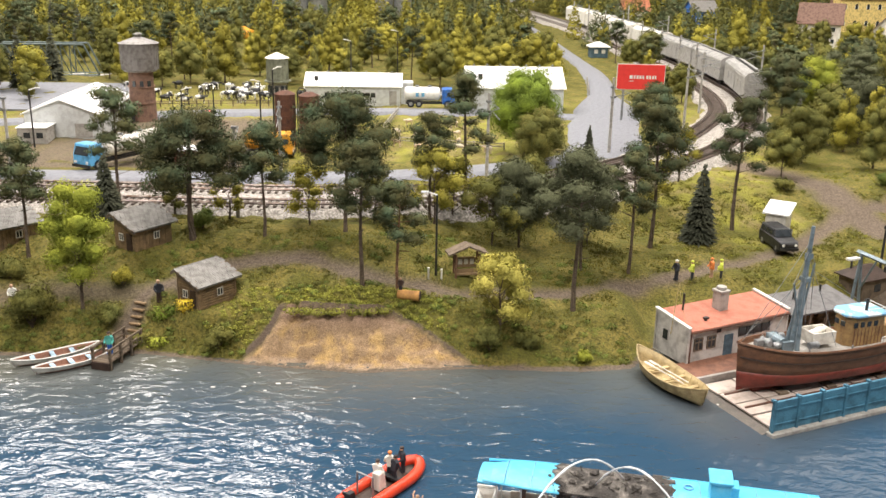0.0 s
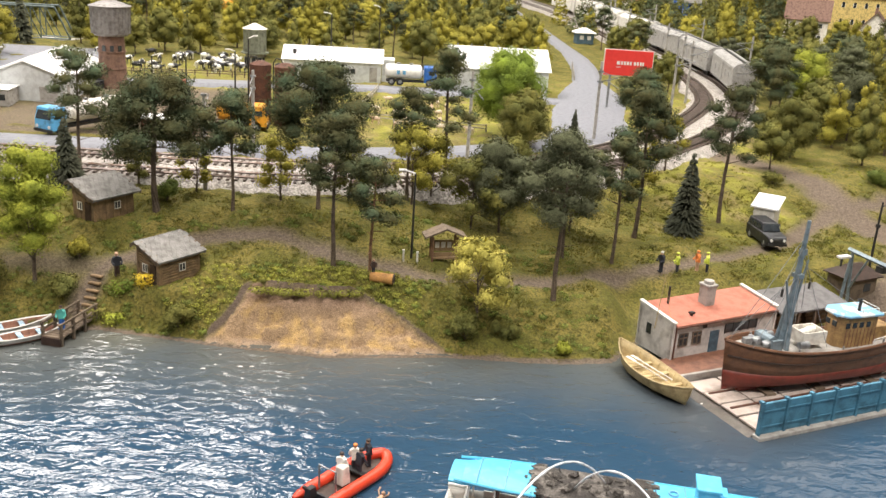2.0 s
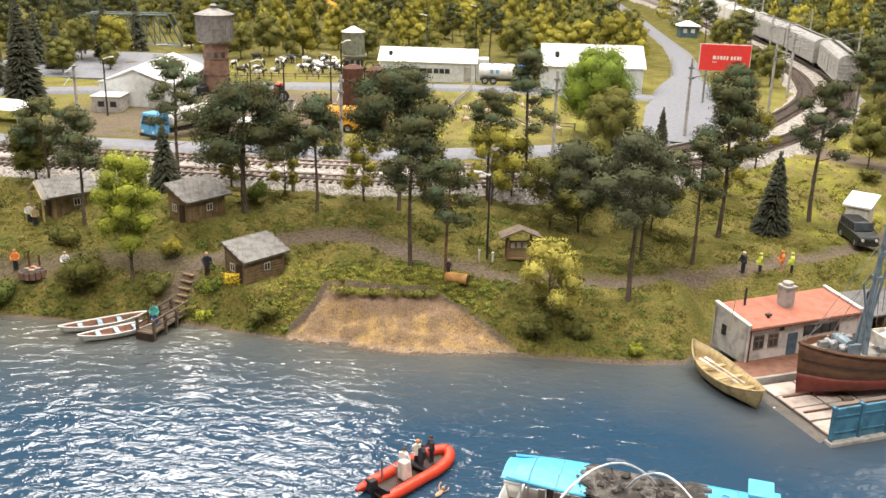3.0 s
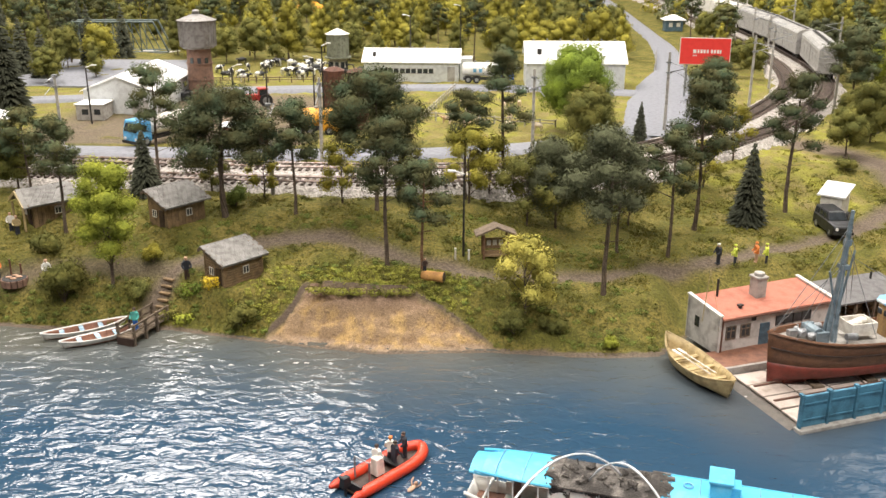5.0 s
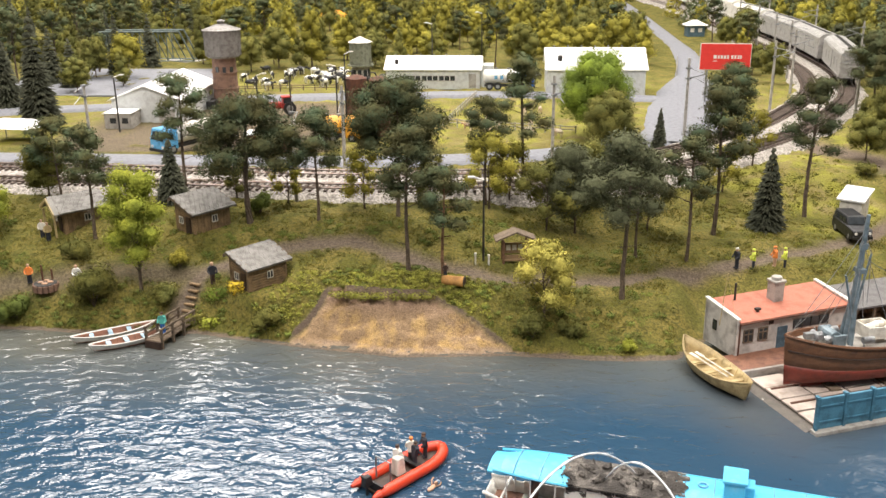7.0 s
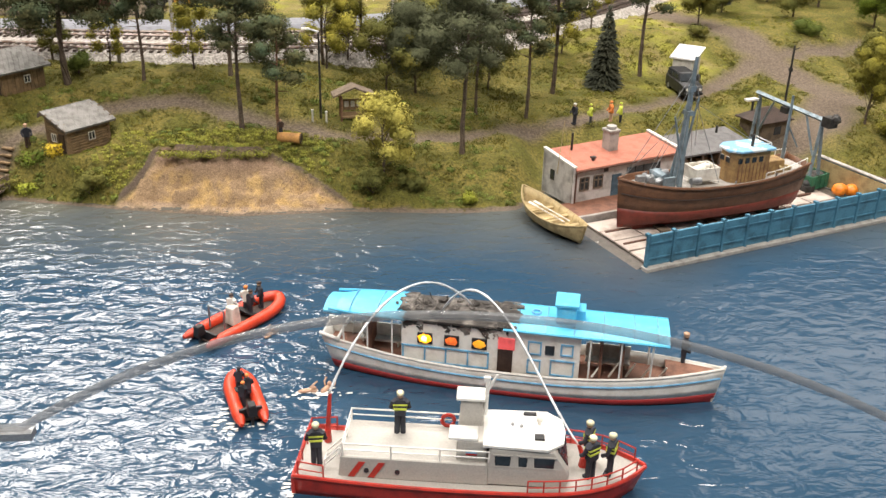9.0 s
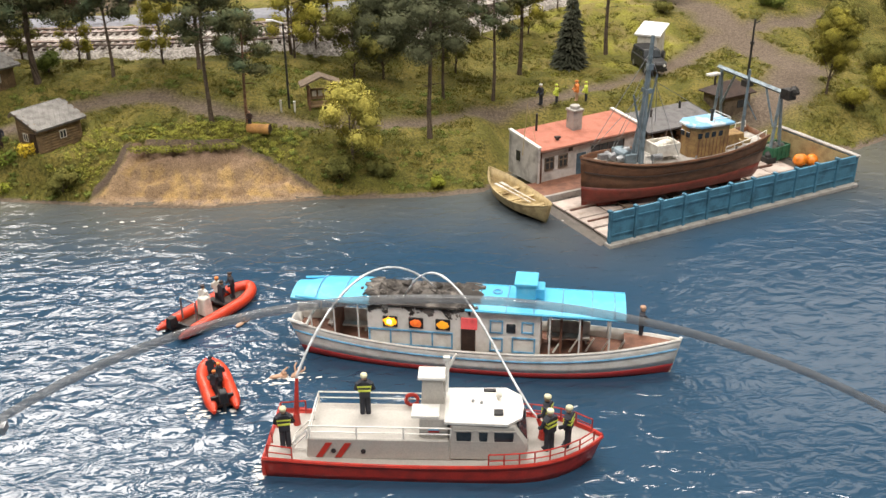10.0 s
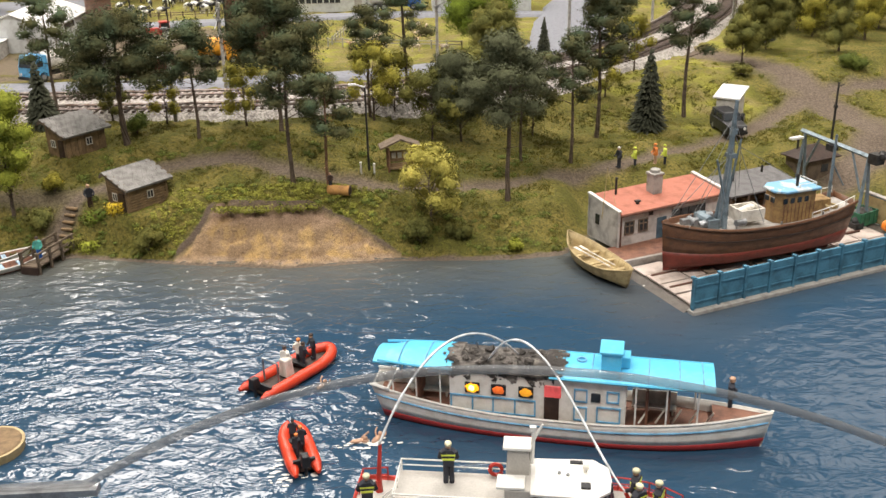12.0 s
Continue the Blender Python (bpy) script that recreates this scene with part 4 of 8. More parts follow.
def fishing_boat():
    at = thing("fishing_boat", (.335, .631, .0045), 195.8, "old brown wooden fishing cutter standing on a slipway", "boat")
    h = Hull(156, 40, 2, 32, 8, 7, .62, .62, 3, 6, 2.9)
    simple(at, "lower_hull", "oxide", lambda b: h.band(b, .02, .42), "rust-red lower hull", smooth_on=True)
    simple(at, "upper_hull", "wood_hull", lambda b: h.band(b, .42, 1.0), "dark brown planked hull", smooth_on=True)
    for s in (-1, 1):
        simple(at, "rub_rail", "rubrail", lambda b: pipe(b, h.rail(.72, -.5, 0, .99, 30, s), .7, 5))
        simple(at, "gunwale", "wood_hull", lambda b: pipe(b, h.rail(1.0, 0, 0, .998, 30, s), 1.1, 6), "worn brown gunwale")
    simple(at, "deck", "concrete", lambda b: h.deck(b, .90), "weathered grey deck")
    simple(at, "keel", "oxide", lambda b: box(b, (-2, 0, 1.6), (128, 3, 3)))
    simple(at, "propeller", "iron", lambda b: [tube(b, (-66, 0, 6), (-72, 0, 6), 1, .6)] + [box(b, (-71, 0, 6), (.8, 8, 2), 0)] and None)
    simple(at, "rudder", "oxide", lambda b: box(b, (-75, 0, 9), (6, 1, 14)))
    wh = simple(at, "wheelhouse", "wheelhouse", lambda b: loft(b, [[(-42 + a, y, z) for a, y in ((0, -10), (26, -10), (32, -5), (32, 5), (26, 10), (0, 10))] for z in (29, 52)]), "ochre wooden wheelhouse", bevel=.4)
    simple(wh, "roof", "flakyblue", lambda b: loft(b, [[(-45 + a, y, z) for a, y in ((0, -12), (30, -12), (37, -6), (37, 6), (30, 12), (0, 12))] for z in (52, 54)]), "flaking pale blue roof", bevel=.5)
    for i in range(4):
        simple(wh, "window", "glass", lambda b: box(b, (-34 + i * 6, -10, 46), (3.6, .8, 4.2)), "dark window", bevel=.25)
        simple(wh, "window", "glass", lambda b: box(b, (-34 + i * 6, 10, 46), (3.6, .8, 4.2)), "dark window", bevel=.25)
    for y in (-3.2, 3.2):
        simple(wh, "window", "glass", lambda b: box(b, (-10, y, 46), (.8, 4.4, 4.2)), "dark window", bevel=.25)
    simple(wh, "stove_pipe", "iron", lambda b: [tube(b, (-30, 3, 54), (-30, 3, 63), 1.1, 1.1), tube(b, (-30, 3, 61), (-27.6, 3, 62.5), 1, 1)] and None, "black stove pipe")
    simple(wh, "railing", "white", lambda b: railing(b, [(-42, -9, 54), (-42, 9, 54), (-28, 9, 54)], 3, .3, 0), "pale railing")
    simple(at, "engine_casing", "wheelhouse", lambda b: box(b, (-51, 0, 35), (18, 13, 13), 0, .95), "ochre wooden casing", bevel=.4)
    mast = simple(at, "mast", "mastgrey", lambda b: [tube(b, (30, 0, 28), (26, 0, 122), 3.2, 1.3, 10), tube(b, (31, 6, 28), (27, 0, 84), 2.0, 1.3), tube(b, (31, -6, 28), (27, 0, 84), 2.0, 1.3), box(b, (26.5, 0, 100), (4, 4, 4)), box(b, (27, 0, 83), (5, 7, 3))] and None, "tall blue-grey steel mast")
    simple(mast, "boom", "mastgrey", lambda b: tube(b, (27, -1, 44), (16, -5, 92), 1.0, .7), "blue-grey boom")
    simple(mast, "boom", "mastgrey", lambda b: tube(b, (29, 4, 42), (44, 9, 84), 1.0, .7), "blue-grey boom")
    for p0, p1 in (((26, 0, 112), (74, 0, 41)), ((27, 0, 84), (64, 12, 38)), ((27, 0, 84), (64, -12, 38)), ((26, 0, 100), (6, 17, 35)), ((26, 0, 100), (6, -17, 35)), ((16, -5, 92), (26, 0, 108)), ((26, 0, 92), (-34, 0, 56)), ((44, 9, 84), (26, 0, 106)), ((26, 0, 96), (42, -16, 37)), ((26, 0, 96), (42, 16, 37)), ((16, -5, 92), (14, -5, 56))):
        simple(mast, "stay", "steel", lambda b: tube(b, p0, p1, .22, .22, 4), "thin steel wire")
    simple(at, "stern_mast", "mastgrey", lambda b: [tube(b, (-62, 0, 36), (-62, 0, 88), 1.4, .9), tube(b, (-62, 0, 66), (-74, 0, 48), .6, .6)] and None, "grey stern mast")
    hatch = simple(at, "fish_tub", "cream", lambda b: [box(b, (9, y, 38), (20, 1, 9)) for y in (-7.5, 7.5)] + [box(b, (x, 0, 38), (1, 14, 9)) for x in (-.5, 18.5)] + [box(b, (9, 0, 34.5), (19, 14, 1.5))] and None, "off-white open tub", bevel=.2)
    for x in range(9):
        simple(wh, "plank_strip", "deckwood", lambda b: [box(b, (-41 + x * 3.2, s * 10.1, 36.5), (.35, .5, 14)) for s in (-1, 1)] and None, "dark plank joint")
    for x, y, r in ((36, -9, 3.2), (50, -3, 2.8), (22, 12, 2.6)):
        simple(at, "drum", "steel", lambda b: tube(b, (x - 4, y, 36), (x + 4, y, 36), r, r, 12), "pale grey drum", bevel=.3)
    simple(at, "rope_coil", "yellowwood", lambda b: pipe(b, [(-58 + 4 * math.cos(a), 9 + 4 * math.sin(a), 36 + a * .12) for a in [k * .6 for k in range(26)]], .6, 5), "coiled rope")
    simple(hatch, "sack", "cream", lambda b: [blob(b, (4 + i * 5, -3 + i * 2, 40.5), (4, 3, 2.4), i, .3, 2) for i in range(3)] and None, "off-white sacks", smooth_on=True)
    simple(at, "winch", "mastgrey", lambda b: [tube(b, (44, -7, 38), (44, 7, 38), 4, 4, 12), tube(b, (38, -9, 36), (38, 9, 36), 2.4, 2.4, 10), box(b, (42, 9, 36), (9, 2, 8)), box(b, (42, -9, 36), (9, 2, 8))] and None, "grey deck winch")
    simple(at, "anchor_gear", "steel", lambda b: [tube(b, (54, -5, 38), (54, 5, 38), 2.2, 2.2, 10), box(b, (60, 0, 38), (6, 4, 4)), blob(b, (48, 6, 37), (4, 3, 2.5), 2, .4)] and None, "silver windlass")
    for i in range(6):
        s = -1 if i % 2 else 1
        p = h.at(.2 + i * .12, .95, s, 3)
        simple(at, "deck_fitting", "steel", lambda b: tube(b, (p[0], p[1], p[2] - 2), (p[0], p[1], p[2] + 3.5), .9, .7, 8))
    for s in (-1, 1):
        simple(at, "stern_rail", "white", lambda b: railing(b, [(x, y, z) for x, y, z in h.rail(1, 1, .02, .28, 5, s)], 5, .3, 0), "pale stern railing")
    for x in (-48, 0, 42):
        simple(at, "cradle_block", "plankwood", lambda b: box(b, (x, 0, .2), (8, 26, 2.4)), "timber cradle block")


fishing_boat()


def rowboat(at_xy, rz, L, B, z, hullm, inm, label, oars=True, name="rowing_boat"):
    at = thing(name, (*at_xy, z), rz, label, "boat", "rowing boats")
    h = Hull(L, B, -1, 9.5 if oars else 4.2, 8 if oars else 3.0, 5 if oars else 1.6, .12, .6, 6, 4)
    simple(at, "hull", hullm, lambda b: h.band(b, .05, 1.0, .7, 20), "", smooth_on=True)
    simple(at, "lining", inm, lambda b: [h.band(b, .1, .96, .4, 20, 3, -.8)] and None, "wooden inside", smooth_on=True)
    simple(at, "bottom_board", inm, lambda b: h.deck(b, .35, 0, .4, 16), "wooden bottom boards")
    for s in (-1, 1):
        simple(at, "gunwale", hullm, lambda b: pipe(b, h.rail(1.0, 0, 0, .995, 20, s), .55, 5))
    for u in (.24, .46, .68):
        w = h.half(u) * 1.8
        simple(at, "thwart", inm if oars else "paleblue", lambda b: box(b, ((u - .5) * L, 0, 7 if oars else 3.4), (3.4, w, .8)), "plank seat")
    for i in range(7):
        u = .15 + i * .11
        simple(at, "rib", inm, lambda b: pipe(b, [h.at(u, k, -1, .8) for k in (.98, .6, .35)] + [h.at(u, k, 1, .8) for k in (.35, .6, .98)], .35, 4))
    if oars:
        for y in (-3, 1.5):
            simple(at, "oar", "cream", lambda b: [tube(b, (-L * .22, y, 9.2), (L * .2, y + 2, 9.6), .5, .5, 6), box(b, (L * .25, y + 2.2, 9.7), (9, 2.6, .5), 3)] and None, "wooden oar")
    return at


rowboat((.2195, .6295), 113, 80, 27, .002, "yellowwood", "yellowwood", "straw-yellow wooden rowing boat beached at the slipway")
rowboat((-.243, .688), 30, 66, 15, .001, "white", "deckwood", "white rowing boat with brown inside moored at the jetty", False)
rowboat((-.225, .6745), 34, 62, 15, .001, "white", "deckwood", "white rowing boat with brown inside moored beside the jetty", False)


def water_buoy():
    at = thing("round_raft", (-.142, .43, 0), 0, "round orange-brown float lying on the water", "float")
    simple(at, "rim", "yellowwood", lambda b: tube(b, (0, 0, -1), (0, 0, 5), 16, 17, 24))
    simple(at, "top", "logwood", lambda b: [tube(b, (0, 0, 5), (0, 0, 5.6), 15.5, 14.5, 24), tube(b, (0, 0, 5.5), (0, 0, 7), 1, .8)] and None, "orange-brown top")


water_buoy()


# ---- boatyard ----
DOCK_A = 20.6
DOCK = pose(.267, .556, 0, 0, 0, DOCK_A)


def dock_pt(u, v, z=0.0):
    return DOCK @ Vector((u, v, z))


def slipway():
    at = thing("slipway", dock_pt(0, 0), DOCK_A, "pale concrete slipway sloping into the water", "slipway", kind="structure")
    simple(at, "ramp", "wet", lambda b: loft(b, [[(-46, 2, -6), (-46, 80, -6), (-46, 80, -9), (-46, 2, -9)], [(-6, 2, -.6), (-6, 78, -.6), (-6, 78, -9), (-6, 2, -9)], [(4, 2, 2.2), (4, 78, 2.2), (4, 78, -9), (4, 2, -9)], [(226, 2, 3.2), (226, 78, 3.2), (226, 78, -9), (226, 2, -9)]]), "wet grey ramp")
    bm = begin()
    box(bm, (0, 0, 0), (25, 16.2, 1.4))
    first = part("slab", bm, "slab", at, bevel=.25)
    first.location = (.016, .012, .0035)
    random.seed(2)
    for i in range(8):
        for j in range(4):
            if i or j:
                ob = new("slab", first.data)
                ob.parent = at
                ob.location = (.016 + .0266 * i, .012 + .0178 * j, .0034 + random.uniform(0, .0005))
    for v in (31, 53):
        simple(at, "slip_rail", "rust", lambda b: box(b, (104, v, 4.6), (196, 1.6, 1.6)), "rusty launching rail")
    simple(at, "quay_platform", "deckwood", lambda b: box(b, (112, 91, 2), (232, 28, 12)), "reddish paved quay", bevel=.4)
    simple(at, "quay_edge", "concrete", lambda b: box(b, (112, 76.6, 2.6), (232, 2.4, 12.5)), "pale concrete kerb", bevel=.3)


slipway()


def dock_wall():
    at = thing("dock_wall", dock_pt(0, 0), DOCK_A, "weathered blue steel sheet wall on a pale footing", "dock wall", kind="structure")
    simple(at, "footing", "concrete", lambda b: box(b, (117, -1.5, 0), (236, 7, 5)), "pale concrete footing", bevel=.4)
    n = 11
    for i in range(n):
        w = 233 / n
        x = (i + .5) * w
        panel = simple(at, "panel", "dockblue", lambda b: box(b, (x, 0, 13.5), (w - .4, 2, 22)), bevel=.3)
        simple(panel, "rib", "dockblue", lambda b: [box(b, (x - w / 2 + .8, -1.4, 13.5), (1.8, 1.6, 23)), box(b, (x - w / 2 + .8, 0, 25.3), (2.4, 3.4, 1.6))] and None)
        simple(panel, "crossbar", "dockblue", lambda b: [box(b, (x, -1.3, z), (w - 2, .8, 1)) for z in (8, 19)] and None)
    simple(at, "end_wall", "dockblue", lambda b: box(b, (234, 40, 12.5), (2, 82, 22)), "blue end wall", bevel=.3)
    simple(at, "inner_lining", "yellowwood", lambda b: box(b, (232.2, 40, 12.5), (1.2, 78, 20)), "ochre yellow inner face")
    simple(at, "capping", "concrete", lambda b: box(b, (234, 40, 24.2), (4.4, 84, 1.4)), "grey capping", bevel=.3)


dock_wall()

BH_A = 24
BH = pose(.239, .655, .006, 0, 0, BH_A)


def boathouse():
    L, D = 104, 37
    at = thing("boathouse", BH.translation, BH_A, "grey plastered boathouse with a faded red flat roof", "building")
    simple(at, "wall", "plaster", lambda b: [box(b, (L / 2, .8, 14), (L, 1.6, 28)), box(b, (L / 2, D - .8, 15), (L, 1.6, 30))] and None, "stained grey plaster wall")
    for x in (.9, L - .9):
        def gable(b, x=x):
            loft(b, [[(x + dx, -1, 0), (x + dx, D + 1, 0), (x + dx, D + 1, 34), (x + dx, -1, 30)] for dx in (-.9, .9)])
        g = simple(at, "gable_wall", "plaster", gable, "stained pale end wall")
        simple(g, "coping", "white", lambda b: loft(b, [[(x - 1.5, -1.6, 30), (x + 1.5, -1.6, 30), (x + 1.5, -1.6, 31.2), (x - 1.5, -1.6, 31.2)], [(x - 1.5, D + 1.6, 34), (x + 1.5, D + 1.6, 34), (x + 1.5, D + 1.6, 35.2), (x - 1.5, D + 1.6, 35.2)]]), "white coping")
    roof = simple(at, "roof", "redroof", lambda b: loft(b, [[(1.8, -2.6, 27.6), (L - 1.8, -2.6, 27.6), (L - 1.8, -2.6, 28.6), (1.8, -2.6, 28.6)], [(1.8, D + 1, 32), (L - 1.8, D + 1, 32), (L - 1.8, D + 1, 33), (1.8, D + 1, 33)]]), "faded red sheet roof")
    simple(roof, "gutter", "rust", lambda b: tube(b, (1, -3, 27.4), (L - 1, -3, 27.4), .8, .8, 6), "rusty gutter")
    simple(at, "downpipe", "rust", lambda b: tube(b, (2.6, -1.2, 27), (2.6, -1.2, 0), .7, .7, 6))
    chim = simple(at, "chimney", "concrete", lambda b: [box(b, (51, 22, 38), (9, 9, 18)), box(b, (51, 22, 46.5), (10.5, 10.5, 2)), tube(b, (51, 22, 47), (51, 22, 50), 4, 4, 12)] and None, "grey block chimney", bevel=.3)
    simple(roof, "flue", "iron", lambda b: [tube(b, (25, 9, 28), (25, 9, 32), 1.4, 1.2), box(b, (25, 9, 32), (4, 3, 1.4))] and None, "small black flue")
    simple(roof, "flue", "iron", lambda b: tube(b, (20, 30, 31), (20, 30, 46), .9, .9), "thin black stove pipe")
    for x in (11, 24):
        w = simple(at, "window", "glass", lambda b: box(b, (x, -.1, 16), (7.5, .8, 9)), "dark window")
        simple(w, "window_frame", "plankwood", lambda b: [box(b, (x + dx, -.5, 16), (.8, .8, 10)) for dx in (-4, 0, 4)] + [box(b, (x, -.5, 16 + dz), (8.8, .8, .8)) for dz in (-4.8, 1.5, 4.8)] and None)
    simple(at, "door", "door_blue", lambda b: box(b, (42, -.2, 9.5), (9, 1, 19)), "dull blue door", bevel=.25)
    simple(at, "vent", "iron", lambda b: box(b, (31, -.2, 24), (4, .8, 3)))
    band = simple(at, "window_band", "glass", lambda b: box(b, (68, -.1, 19), (32, .8, 7)), "long dark window band")
    simple(band, "window_frame", "iron", lambda b: [box(b, (52 + i * 8, -.5, 19), (.8, .8, 8)) for i in range(5)] and None)
    simple(at, "side_window", "glass", lambda b: box(b, (-.1, 25, 17), (.8, 5, 8)), "dark window")
    simple(at, "flag_mast", "yellowwood", lambda b: [tube(b, (-2, 17, 20), (0, 15, 62), .35, .2, 5), tube(b, (0, 15, 60), (8, 2, 5), .12, .12, 4)] and None, "thin pale pole")


boathouse()


def open_shed():
    at = thing("open_shed", BH @ Vector((.107, 0, 0)), BH_A - 2, "open timber shed with a grey felt roof", "shed")
    simple(at, "roof", "feltroof", lambda b: loft(b, [[(0, -4, 23), (74, -4, 23), (74, -4, 24.4), (0, -4, 24.4)], [(0, 34, 28), (74, 34, 28), (74, 34, 29.4), (0, 34, 29.4)]]), "grey felt roof")
    for x in (2, 20, 38, 56, 72):
        simple(at, "post", "plankwood", lambda b: box(b, (x, -2, 11.5), (1.8, 1.8, 23)), "timber post")
    simple(at, "back_wall", "plankwood", lambda b: box(b, (37, 32, 14), (74, 1.6, 28)), "dark plank wall")
    for x in (14, 34, 52, 66):
        simple(at, "stored_timber", "logwood", lambda b: [box(b, (x + i, 18 + i * 2, 4 + i * 3.4), (13, 14, 3)) for i in range(3)] and None, "stacked timber")
    for x, y in ((22, 20), (58, 26)):
        simple(at, "roof_pipe", "iron", lambda b: tube(b, (x, y, 26), (x, y, 34), 1, 1), "black vent pipe")


open_shed()


def yard_hut():
    at = thing("yard_hut", (.442, .790, .012), 24, "small brown plank hut with a dark hipped roof", "hut")
    simple(at, "wall", "plankwood", lambda b: box(b, (0, 0, 10), (32, 26, 22)), "brown plank walls", bevel=.3)
    simple(at, "roof", "rubrail", lambda b: loft(b, [[(-20, -16, 20.5), (20, -16, 20.5), (20, 16, 20.5), (-20, 16, 20.5)], [(-20, -16, 21.5), (20, -16, 21.5), (20, 16, 21.5), (-20, 16, 21.5)], [(-8, -1, 31), (8, -1, 31), (8, 1, 31), (-8, 1, 31)]]), "dark brown hipped roof")
    simple(at, "window", "glass", lambda b: box(b, (4, -13.1, 12), (8, .8, 7)), "dark window")
    simple(at, "stove_pipe", "iron", lambda b: tube(b, (-12, 5, 22), (-12, 5, 38), 1, 1), "black pipe")


yard_hut()


def gantry():
    at = thing("gantry_crane", (0, 0, 0), 0, "blue-grey steel gantry crane over the slipway", "crane")
    a, b_ = Vector((423, 764, 0)), Vector((444, 690, 4))
    def legs(b, foot, top, spread):
        tube(b, (foot.x - spread, foot.y - 4, foot.z), (top.x, top.y, top.z), 1.5, 1.3)
        tube(b, (foot.x + spread, foot.y + 2, foot.z), (top.x, top.y, top.z), 1.5, 1.3)
    ta, tb = Vector((423, 764, 62)), Vector((445, 694, 60))
    simple(at, "leg_frame", "mastgrey", lambda b: legs(b, a, ta, 6), "steel leg frame")
    simple(at, "leg_frame", "mastgrey", lambda b: legs(b, b_, tb, 6), "steel leg frame")
    beam = simple(at, "beam", "mastgrey", lambda b: [pipe(b, [ta + (ta - tb) * .06, tb + (tb - ta) * .12], 2.0, 4)] and None, "steel beam")
    simple(beam, "trolley", "iron", lambda b: [box(b, tuple(ta.lerp(tb, .45) - Vector((0, 0, 4))), (7, 7, 5), 20)] and None, "dark hoist trolley")
    simple(beam, "motor", "iron", lambda b: [box(b, tuple(tb + Vector((3, -6, 0))), (8, 9, 8), 20), blob(b, tuple(tb + Vector((6, -9, 3))), 4, 1, .4)] and None, "dark winding gear")
    for f, foot in ((.25, (425, 762, 30)), (.75, (443, 696, 30))):
        simple(at, "brace", "mastgrey", lambda b: tube(b, ta.lerp(tb, f), foot, .9, .9))
    simple(at, "foot", "iron", lambda b: [box(b, (b_.x - 6, b_.y - 4, 6), (9, 9, 5), 20), blob(b, (b_.x - 6, b_.y - 4, 9), 3.4, 5, .4)] and None, "dark foot plate")
    simple(at, "lamp", "white", lambda b: box(b, (414, 760, 58), (12, 5, 1.6), 20), "white lamp head")


gantry()

for i, (x, y, s, rz) in enumerate(((.459, .673, 1, 10), (.468, .672, .95, 70))):
    ob = thing("mooring_buoy", (x, y, .0045), rz, "round orange plastic mooring buoy on the slipway", "buoy", "orange buoys")
    simple(ob, "body", "buoy", lambda b: blob(b, (0, 0, 5 * s), (6.2 * s, 5.4 * s, 5 * s), i, .06, 3), smooth_on=True)
    simple(ob, "ring", "iron", lambda b: pipe(b, [(6.4 * s + 1.2 * math.cos(a), 0, 5 + 1.2 * math.sin(a)) for a in [k * .785 for k in range(8)]], .3, 4, closed=True))


def green_bin():
    at = thing("waste_skip", (.446, .694, .0045), 30, "dark green steel skip on the slipway", "skip")
    m = mat("green_steel", (.035, .16, .085), .55)
    simple(at, "tub", m, lambda b: [box(b, (0, y, 6), (22, 1, 11)) for y in (-7, 7)] + [box(b, (x, 0, 6), (1, 14, 11)) for x in (-10.5, 10.5)] + [box(b, (0, 0, 1), (21, 14, 1))] and None)
    for x in (-6, 0, 6):
        simple(at, "rib", m, lambda b: box(b, (x, -7.7, 6), (1, .8, 11)))
    simple(at, "rubbish", "char", lambda b: [blob(b, (-5 + i * 5, 0, 10), (4, 5, 2.5), i, .5) for i in range(3)] and None, "dark scrap")


green_bin()

yp = thing("yard_pole", (.474, .822, .028), 0, "tall thin black yard pole", "pole")
simple(yp, "pole", "iron", lambda b: tube(b, (0, 0, -4), (0, 0, 62), 1.3, .9))
simple(yp, "bracket", "iron", lambda b: [box(b, (0, 0, 40), (3, 3, 3)), tube(b, (0, 0, 58), (5, 0, 60), .5, .5)] and None)


